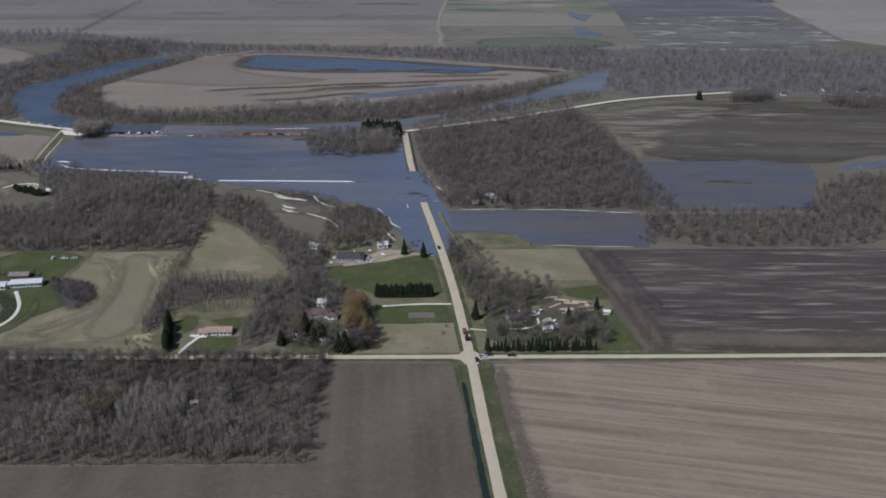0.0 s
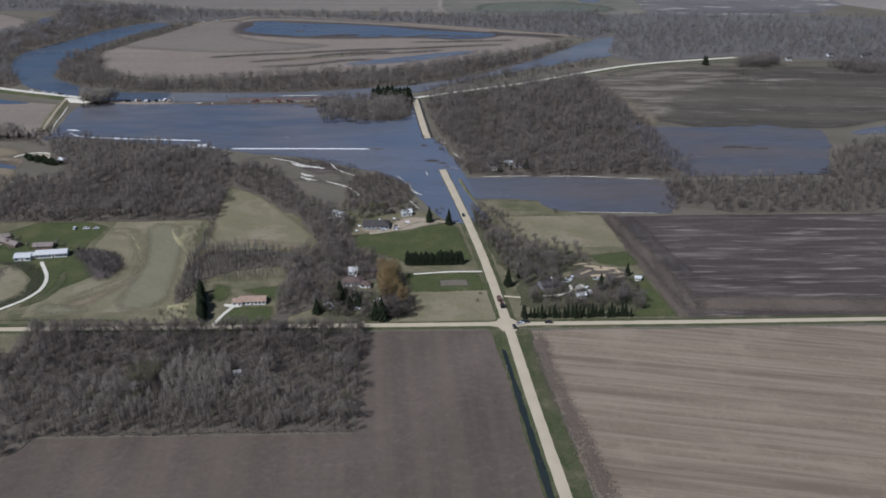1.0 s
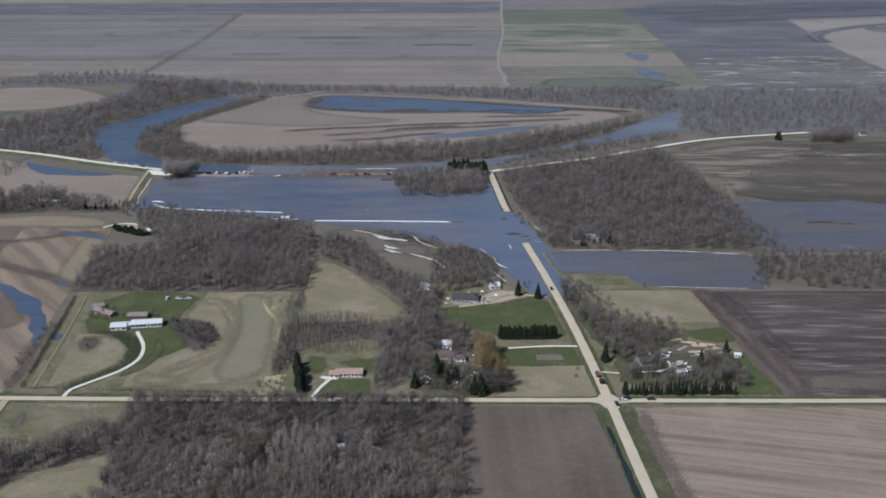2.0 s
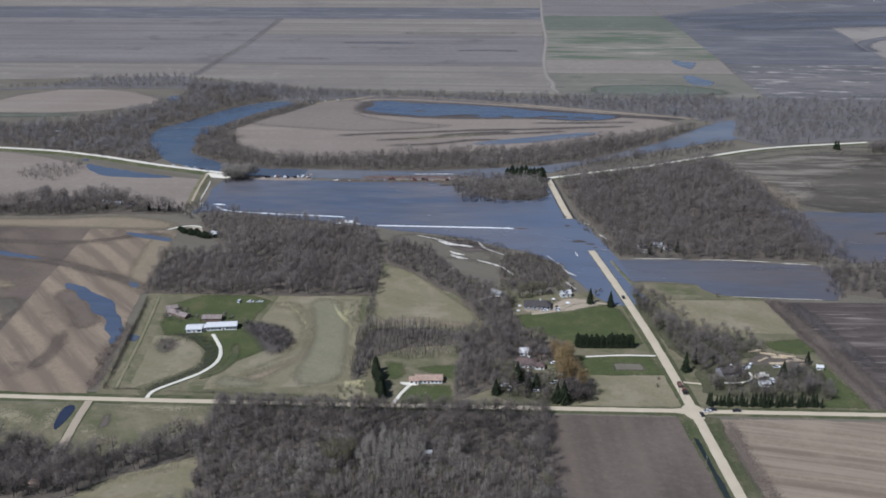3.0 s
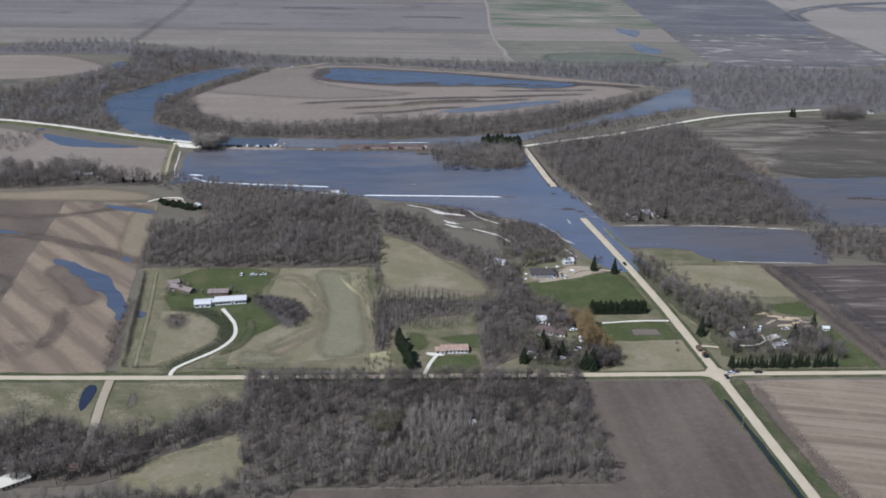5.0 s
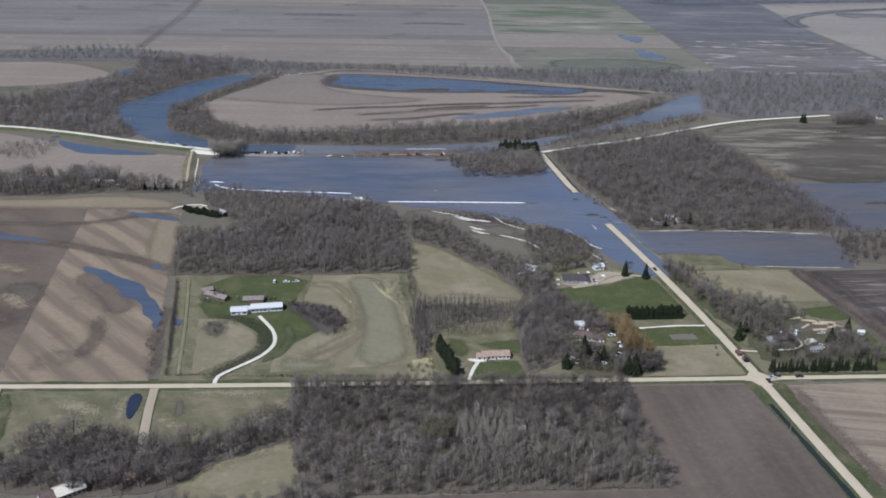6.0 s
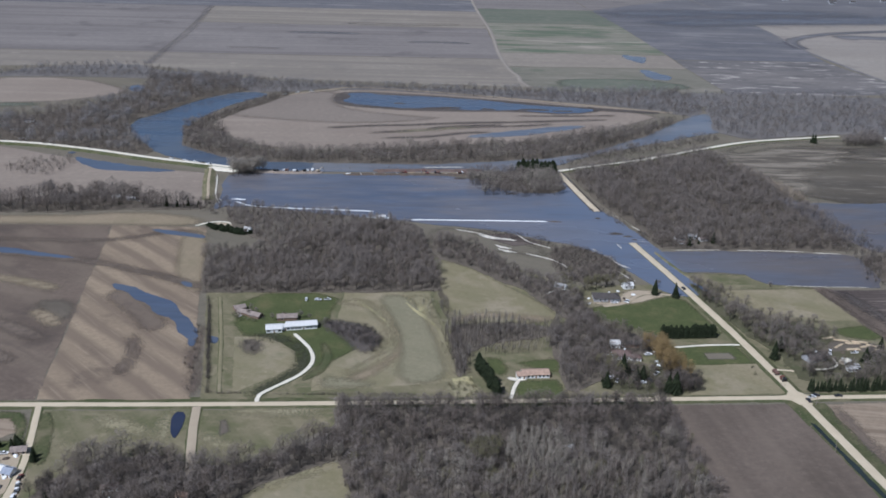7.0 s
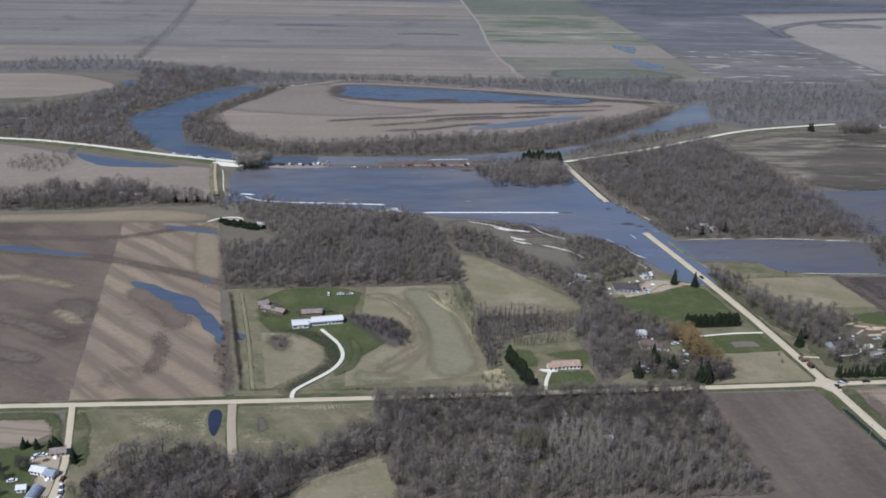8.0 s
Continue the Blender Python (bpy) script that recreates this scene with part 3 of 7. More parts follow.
def bare_tree(seed, limbs=11, twigs=95, height=13.0, spread=3.3, sliver=0.13, low=0.28, lean=0.5, deep=0.34):
    """A leafless broadleaf tree: (vertices, triangles of the wood, triangles of the twigs, each vertex's way out of the crown)."""
    r = random.Random(seed)
    V, F, T, N = [], [], [], []
    fork = Vector((r.uniform(-0.5, 0.5) * lean, r.uniform(-0.5, 0.5) * lean, height * (low + 0.12)))
    heart = Vector((r.uniform(-1, 1) * lean, r.uniform(-1, 1) * lean, height * (1 - deep)))
    cone_tris(V, F, (0, 0, -0.3), fork, 0.19, 0.13, 4)
    cone_tris(V, F, fork, heart + Vector((0, 0, height * deep * 0.6)), 0.13, 0.02, 3)
    tips = [heart + Vector((0, 0, height * deep * 0.6))]
    for i in range(limbs):
        a = 2.4 * i + r.uniform(-0.5, 0.5)
        e = r.uniform(-0.35, 1.0)
        c = math.sqrt(max(0.05, 1 - min(1, e) ** 2)) * r.uniform(0.6, 1.0)
        tip = heart + Vector((math.cos(a) * c * spread, math.sin(a) * c * spread, e * deep * height * 0.85))
        base = fork.lerp(heart, max(0.0, 0.35 + 0.5 * e) * r.random()) if e > -0.2 else fork
        cone_tris(V, F, base, tip, 0.07, 0, 3)
        tips.append(tip)
    for i in range(twigs):
        d = Vector((r.gauss(0, 1), r.gauss(0, 1), r.gauss(0, 1))).normalized()
        q = r.uniform(0.25, 1.0) ** 0.5
        lump = 0.8 + 0.45 * noise.noise(d * 1.7 + Vector((seed, 0, 0)))
        p = heart + Vector((d.x * spread, d.y * spread, d.z * deep * height * 0.92)) * (q * lump)
        d = (Vector((d.x, d.y, d.z * 0.5 + 0.55)) + Vector((r.uniform(-1, 1), r.uniform(-1, 1), r.uniform(-0.6, 0.8))) * 0.7).normalized()
        ln = r.uniform(0.6, 1.5) * height / 13
        side = d.cross(Vector((r.uniform(-1, 1), r.uniform(-1, 1), r.uniform(-1, 1)))).normalized() * sliver * r.uniform(0.6, 1.3)
        s = len(V)
        V += [p - side - d * ln * 0.4, p + side - d * ln * 0.4, p + d * ln * 0.6]
        T.append((s, s + 1, s + 2))
    wood = int(np.max(F)) + 1
    for i, v in enumerate(V):
        j = wood + (i - wood) // 3 * 3
        p = v if i < wood else (V[j] + V[j + 1] + V[j + 2]) / 3
        d = (p - heart + Vector((0, 0, height * deep * 0.35))).normalized()
        r2 = random.Random(seed * 9973 + j)
        N.append((d + Vector((r2.uniform(-1, 1), r2.uniform(-1, 1), r2.uniform(-1, 1))) * 0.35).normalized())
    return np.array([tuple(v) for v in V]), np.array(F), np.array(T), np.array([tuple(v) for v in N])


TREES = [bare_tree(s, 10, 290, 12.5, 3.8, 0.095, 0.16, 0.7, 0.40) for s in range(8)]
THIN = [bare_tree(20 + s, 6, 95, 14.5, 1.7, 0.07, 0.3, 0.7, 0.36) for s in range(4)]
FAR = [bare_tree(40 + s, 3, 165, 12.0, 4.8, 0.145, 0.12, 0.8, 0.43) for s in range(6)]
BUSH = [bare_tree(60 + s, 6, 90, 5.0, 2.6, 0.10, 0.05, 0.4, 0.5) for s in range(4)]


def scatter(poly, spacing, seed):
    rng = np.random.default_rng(seed)
    xs, ys = [p[0] for p in poly], [p[1] for p in poly]
    gx, gy = np.meshgrid(np.arange(min(xs), max(xs), spacing), np.arange(min(ys), max(ys), spacing))
    px, py = gx.ravel() + rng.uniform(-0.48, 0.48, gx.size) * spacing, gy.ravel() + rng.uniform(-0.48, 0.48, gx.size) * spacing
    k = inside(px, py, poly)
    return np.stack([px[k], py[k]], 1), rng


def woods(name, poly, spacing, kinds, tones, label, seed, size=(0.75, 1.15), rough=2.5, wood="bark", keep=1.0, category="woodland", soft=1, gap=None):
    """One stretch of woodland, as one object. tones: names of twig materials with their shares. gap: a glade without trees, (x, y, half width, half depth)."""
    poly = wavy(rounded(poly, soft), rough, 6, seed * 3.1, 14)
    pos, rng = scatter(poly, spacing * (1.18 if kinds[0] is TREES[0] or kinds[0] is FAR[0] else 1.0), seed)
    pos = pos[rng.random(len(pos)) < keep]
    if gap:
        pos = pos[((pos[:, 0] - gap[0]) / gap[2]) ** 2 + ((pos[:, 1] - gap[1]) / gap[3]) ** 2 > 1]
    names = [t for t, _ in tones]
    share = np.array([s for _, s in tones], float)
    share /= share.sum()
    drift = np.array([noise.noise(Vector((x * 0.03, y * 0.03, seed))) + 0.5 * noise.noise(Vector((x * 0.09, y * 0.09, seed + 5))) for x, y in pos]) if len(pos) else np.zeros(0)
    pick = np.searchsorted(np.cumsum(share), np.clip(rng.random(len(pos)) * 0.75 + 0.125 + drift * 0.8, 0, 0.999))
    which = rng.integers(0, len(kinds), len(pos))
    VV, FF, MI, NN = [], [], [], []
    base = 0
    for k, (v, f, t, o) in enumerate(kinds):
        for tone in range(len(names)):
            p = pos[(which == k) & (pick == tone)]
            n = len(p)
            if not n:
                continue
            a = rng.uniform(0, 6.2832, n)
            lump = drift[(which == k) & (pick == tone)]
            s = rng.uniform(*size, n) * (1 + 0.35 * lump)
            wide = s * rng.uniform(0.85, 1.2, n)
            x = (v[None, :, 0] * np.cos(a)[:, None] - v[None, :, 1] * np.sin(a)[:, None]) * wide[:, None] + p[:, :1]
            y = (v[None, :, 0] * np.sin(a)[:, None] + v[None, :, 1] * np.cos(a)[:, None]) * wide[:, None] + p[:, 1:]
            z = v[None, :, 2] * s[:, None]
            VV.append(np.stack([x, y, z], 2).reshape(-1, 3))
            ox = o[None, :, 0] * np.cos(a)[:, None] - o[None, :, 1] * np.sin(a)[:, None]
            oy = o[None, :, 0] * np.sin(a)[:, None] + o[None, :, 1] * np.cos(a)[:, None]
            NN.append(np.stack([ox, oy, np.broadcast_to(o[None, :, 2], ox.shape)], 2).reshape(-1, 3))
            both = np.concatenate([f, t]) if len(f) else t
            off = base + np.arange(n)[:, None, None] * len(v)
            FF.append((both[None] + off).reshape(-1, 3))
            MI.append(np.tile(np.concatenate([np.zeros(len(f), int), np.full(len(t), 1 + tone)]), n))
            base += n * len(v)
    V, F, I = np.concatenate(VV), np.concatenate(FF), np.concatenate(MI)
    me = bpy.data.meshes.new(name)
    me.vertices.add(len(V))
    me.vertices.foreach_set("co", V.astype(np.float32).ravel())
    me.loops.add(F.size)
    me.loops.foreach_set("vertex_index", F.astype(np.int32).ravel())
    me.polygons.add(len(F))
    me.polygons.foreach_set("loop_start", np.arange(0, F.size, 3, dtype=np.int32))
    me.polygons.foreach_set("material_index", I.astype(np.int32))
    for t in (wood, *names):
        me.materials.append(M[t])
    me.update(calc_edges=True)
    me.attributes.new("outward", "FLOAT_VECTOR", "POINT").data.foreach_set("vector", np.concatenate(NN).astype(np.float32).ravel())
    return tagged(new(name, me), label, category, "", "stuff")


# ---------- the land ----------
bm = bmesh.new()
bmesh.ops.create_grid(bm, x_segments=40, y_segments=40, size=6000, matrix=Matrix.Translation((0, 1500, 0)))
land = new("ground", mesh_of("ground", bm))
land.data.materials.append(M["ground"])
tagged(land, "flat brown prairie ground with dry grass", "ground", "", "structure")

# far fields beyond the river
FIELDS = [
    ([(-1500, 1000), (-640, 1100), (-412, 1005), (-16, 968), (-22, 1215), (-640, 1222), (-1500, 1230)], "far_tan", "pale stubble field behind the river woods"),
    ([(-628, 1226), (-22, 1219), (0, 1600), (-628, 1610)], "far_grey", "grey tilled field with darker bands"),
    ([(-1700, 1234), (-629, 1228), (-629, 1890), (-1700, 1890)], "far_grey", "grey field beyond a field track"),
    ([(-628, 1614), (0, 1604), (10, 1880), (-628, 1890)], "far_tan", "pale far stubble field"),
    ([(-2600, 1895), (14, 1884), (20, 2120), (-2600, 2130)], "far_dark", "dark bare far field"),
    ([(-2600, 2136), (20, 2126), (34, 2460), (-2600, 2480)], "far_tan", "pale far stubble field"),
    ([(-3600, 2490), (34, 2466), (70, 3600), (-3600, 3700)], "far_grey", "distant grey fields"),
    ([(-10, 940), (302, 930), (304, 1150), (-18, 1146)], "far_dull", "wet green field beside the far track"),
    ([(-18, 1149), (304, 1153), (311, 1290), (-14, 1287)], "far_strip", "tan field strip"),
    ([(-14, 1290), (311, 1293), (319, 1694), (8, 1690)], "far_olive", "olive far field strip with green patches"),
    ([(8, 1693), (319, 1697), (315, 1960), (16, 1950)], "far_green", "green far field strip"),
    ([(17, 1953), (315, 1963), (318, 2420), (40, 2400)], "far_grey", "grey far field"),
    ([(304, 930), (306, 1154), (312, 1240), (610, 1245), (628, 1010), (560, 950), (420, 925)], "far_fleck", "wet far field with pale puddles"),
    ([(312, 1244), (320, 1700), (316, 1960), (676, 2300), (664, 1750), (626, 1400), (611, 1249)], "far_dark", "dark bare far field"),
    ([(318, 1966), (320, 2450), (900, 2500), (680, 2306)], "far_grey", "grey far field"),
    ([(634, 1020), (630, 1400), (668, 1750), (1200, 1860), (1700, 1700), (1500, 1000), (900, 950), (700, 955)], "far_pale", "pale field on the far plain"),
    ([(668, 1756), (682, 2300), (2600, 2600), (2600, 1900), (1200, 1866)], "far_dark", "dark far field"),
    ([(60, 2466), (900, 2506), (2900, 2900), (3600, 4300), (80, 3600)], "far_dark", "distant dark fields"),
]
for pts, mat, label in FIELDS:
    ground_patch("field", pts, mat, label, "field", 0, 2.0, 40, 0.03)

# grassed road verges
for pts in ([(-9, -4), (0, -5), (6, -80), (11, -137), (26, -300), (14, -300), (3, -137), (-2, -80)], [(7, -5), (17, -7), (20, -60), (27, -130), (42, -300), (34, -300), (17, -137), (12, -78)],
            [(-9, 6), (0, 8), (-13, 130), (-26, 240), (-32, 240), (-20, 130)], [(8, 8), (12, 8), (-2, 150), (-14, 200), (-10, 130)],
            [(-88, 3), (-4, 3), (-4, 7), (-88, 6)], [(14, 3), (700, 4), (700, 8), (14, 7)], [(-480, 3), (-290, 3), (-300, 12), (-480, 8)]):
    ground_patch("verge", pts, "verge", "grassy road verge", "verge", 0, 0.8, 4.0, fringe=0.8)

# fields and lawns on the near side of the river
NEAR = [
    ("grass", [(-392, 168), (-208, 171), (-206, 8), (-372, 8)], "meadow", "rough grass round the farm fields", 0, 0.6),
    ("grass", [(-216, 240), (-180, 240), (-100, 180), (-30, 182), (-12, 160), (2, 60), (-2, 4), (-206, 4), (-208, 120)], "meadow", "rough grass between the houses", 0, 0.6),
    ("grass", [(-4, 186), (92, 174), (116, 6), (8, 6), (-8, 140)], "meadow", "rough grass beside the gravel road", 0, 0.6),
    ("field", [(90, 174), (106, 172), (124, 7), (113, 7), (98, 112)], "ploughed", "dark weedy strip along the field", 0, 0.8),
    ("field", [(-520, -260), (-284, -240), (-258, -113), (-88, -112), (-90, -7), (-8, -7), (-1, -80), (4, -137), (16, -300)], "ploughed", "dark ploughed field beside the gravel road", 0, 0.6),
    ("field", [(17.5, -8), (700, -4), (700, -400), (43, -300), (28, -130), (20.5, -60)], "pale_soil", "pale brown tilled field with faint tracks", 0, 1.2),
    ("field", [(103, 170), (700, 172), (700, 7), (121, 7)], "dark_soil", "dark wet field with pale furrows", 0, 0.8),
    ("field", [(12, 172), (91, 172), (100, 113), (26, 113)], "pasture", "tan stubble field by the flooded ditch", 0, 1.0),
    ("field", [(-14, 246), (-4, 206), (14, 205), (48, 202), (52, 190), (60, 182), (92, 176), (92, 173), (12, 171), (0, 174), (-8, 206)], "meadow", "rough wet grass beside the flood water", 0, 1.5),
    ("grass", [(12, 112), (97, 112), (112, 7), (13, 7)], "meadow", "rough farmyard grass under bare trees", 0, 0.6),
    ("lawn", [(92, 62), (103, 66), (113, 8), (84, 8)], "lawn", "bright green mown lawn beside the dark field", 0, 0.5),
    ("lawn", [(70, 98), (84, 101), (99, 104), (104, 84), (90, 80), (76, 86)], "lawn", "green grass behind the lumber yard", 0, 1.6),
    ("lawn", [(-101, 137), (-62, 150), (-32, 158), (-22, 150), (-14, 92), (-62, 90), (-98, 118)], "lawn", "green lawn below the grey-roofed house", 0, 1.2),
    ("lawn", [(-62, 72), (-12, 74), (-7, 46), (-56, 44)], "lawn", "green lawn below the lane", 0, 1.0),
    ("field", [(-60, 44), (-6, 46), (-1, 6), (-66, 5)], "pasture", "dry olive-tan field at the crossroads", 0, 0.8),
    ("lawn", [(-368, 166), (-288, 167), (-300, 122), (-290, 104), (-276, 92), (-278, 72), (-296, 54), (-306, 44), (-318, 60), (-334, 96), (-362, 92)], "lawn", "green lawn round the long white house", 1, 1.0),
    ("field", [(-287, 167), (-222, 167), (-212, 26), (-306, 16), (-304, 40), (-292, 56), (-276, 74), (-278, 96), (-292, 120)], "pasture", "pale dry pasture with mown curves", 0, 0.9),
    ("field", [(-362, 92), (-338, 92), (-318, 70), (-318, 50), (-330, 34), (-354, 15)], "pasture", "small dry pasture beside the drive", 0, 0.8),
    ("field", [(-386, 158), (-371, 160), (-354, 12), (-366, 12)], "meadow", "grass strip between hedge rows", 0, 0.6),
    ("field", [(-213, 232), (-190, 226), (-163, 186), (-134, 142), (-126, 112), (-212, 112)], "pasture", "pale green meadow framed by bare woods", 1, 1.0),
    ("grass", [(-196, 60), (-144, 62), (-146, 4), (-196, 4)], "meadow", "rough grass round the orange-roofed house", 0, 0.8),
    ("lawn", [(-176, 25), (-148, 27), (-146, 12), (-148, 5), (-177, 5)], "lawn", "green lawn before the orange-roofed house", 0, 1.3),
    ("lawn", [(-191, 58), (-181, 56), (-178, 44), (-182, 33), (-190, 37)], "lawn", "green lawn beside the spruces", 0, 1.3),
    ("lawn", [(-170, 50), (-158, 54), (-141, 56), (-140, 36), (-158, 41)], "lawn", "green lawn behind the orange-roofed house", 0, 1.3),
    ("field", [(-498, 320), (-414, 314), (-379, 8), (-470, 9), (-480, 125)], "swathed", "striped light and dark stubble field", 0, 1.0),
    ("field", [(-1000, 330), (-498.5, 319), (-480.5, 125), (-470.5, 9), (-1000, 12)], "west_soil", "brown tilled field with dark wet lines", 0, 1.0),
    ("field", [(-900, 346), (-551, 342), (-489, 357), (-426, 342), (-416, 318), (-508, 322), (-900, 332)], "tan", "pale rounded stubble knoll", 1, 1.0),
    ("field", [(-900, 640), (-684, 584), (-546, 514), (-441, 484), (-426, 380), (-470, 374), (-560, 380), (-900, 400)], "oxbow", "brown field behind the dyke road", 0, 1.2),
    ("meadow", [(-462, -4), (-382, -5), (-292, -6), (-290, -24), (-323, -52), (-362, -76), (-430, -74), (-470, -120), (-456, -62)], "meadow", "rough green and tan meadow below the road", 0, 1.0),
    ("meadow", [(-352, -104), (-322, -78), (-298, -64), (-281, -62), (-279, -100), (-300, -120)], "pasture", "small rough clearing among bare trees", 1, 1.0),
    ("field", [(-700, -6), (-476, -6), (-468, -26), (-480, -36), (-500, -46), (-700, -90)], "pale_soil", "tilled brown field beside the farmyard", 0, 0.8),
    ("lawn", [(-497, -42), (-462, -34), (-456, -60), (-448, -100), (-520, -104)], "lawn", "farmyard grass with worn ground", 0, 0.8),
    ("field", [(-472, 714), (-440, 790), (-384, 880), (-269, 940), (-116, 899), (166, 798), (60, 700), (-54, 630), (-197, 606), (-332, 575), (-420, 610)], "oxbow", "bare tan field inside the river loop", 1, 2.0),
    ("field", [(156, 519), (186, 400), (354, 380), (445, 422), (700, 500), (700, 640), (343, 622), (232, 582)], "marsh", "brown marshy field along the river road", 1, 3.0),
    ("field", [(154, 556), (184, 548), (204, 520), (198, 480), (200, 440), (190, 404), (176, 400), (170, 470)], "tan", "tan stubble corner by the woods", 0, 5.0),
    ("field", [(-840, 976), (-709, 986), (-617, 908), (-617, 867), (-716, 806), (-900, 810)], "oxbow", "pale field behind the river bend", 1, 2.0),
    ("field", [(-210, 318), (-165, 306), (-120, 272), (-112, 238), (-160, 262), (-190, 232), (-214, 262)], "ground", "brown wet grass beside the flood", 1, 2.0),
]
for name, pts, mat, label, soft, rough in NEAR:
    if name == "lawn" or soft == 1 or "tan stubble corner" in label or "wet grass" in label:
        soft_patch(name, pts, mat, label, name, 8.0 if pts[0][1] < 300 else 20.0, 0 if soft != 1 else 1)
    else:
        ground_patch(name, pts, mat, label, name, soft, rough * 1.4, 2.5, fringe=1.1)

soft_patch("yard", [(-80, 146), (-70, 162), (-60, 172), (-42, 168), (-34, 160), (-48, 154), (-60, 146), (-92, 142), (-100, 150)], "dirt", "worn gravel yard beside the house", "yard", 6.0)
soft_patch("yard", [(-478, -50), (-458, -46), (-452, -64), (-448, -96), (-466, -80), (-468, -60)], "dirt", "worn gravel farmyard", "yard", 6.0)
soft_patch("yard", [(44, 40), (66, 44), (70, 58), (90, 60), (92, 78), (60, 82), (50, 60)], "litter", "bare brown ground round the lumber", "yard", 6.0)
soft_patch("yard", [(-410, 330), (-396, 326), (-380, 312), (-386, 308), (-404, 320)], "dirt", "worn gravel yard beside the hedge", "yard", 6.0)

soft_patch("grass", [(150, 572), (207, 608), (253, 619), (308, 630), (340, 612), (330, 575), (250, 520), (222, 480), (206, 436), (196, 404), (186, 440), (180, 492), (162, 529)], "marsh_grass", "streaky dry grass in the marshy field", "grass", 60.0)
soft_patch("grass", [(300, 590), (352, 586), (420, 570), (420, 545), (340, 550)], "marsh_grass", "streaky dry grass in the marshy field", "grass", 60.0)

# straw left along the pasture
for pts, mat, label in [
    (ribbon([(-285, 151), (-275, 147), (-268, 138), (-261, 126), (-256, 112)], 3.0), "yellow_straw", "line of yellow straw in the pasture"),
    (ribbon([(-241, 150), (-235, 135), (-226, 119), (-220, 103), (-217, 80)], 2.4), "yellow_straw", "line of yellow straw along the pasture's edge"),
    ([(-233, 148), (-224, 144), (-225, 128), (-231, 133)], "yellow_straw", "patch of yellow straw beside the brush"),
    ([(-216, 30), (-206, 32), (-203, 24), (-200, 9), (-216, 6)], "yellow_straw", "pale dry grass between brush and spruces"),
]:
    ground_patch("straw", pts, mat, label, "straw", 0, 1.0, 2.0, 0.30, fringe=1.4)

# bare garden beds and wet hollows
for pts, mat, label in [
    ([(-38, 62), (-20, 62), (-18, 53), (-38, 53)], "ground", "bare garden plot in the lawn"),
    ([(-170, 296), (-140, 300), (-112, 276), (-140, 268)], "dark_soil", "dark wet ground by the flood"),
    ([(-357, -18), (-354, -16), (-350, -30), (-355, -34)], "litter", "dark weed patch in the meadow"),
]:
    soft_patch("bare_patch", pts, mat, label, "bare ground", 4.0, 0)

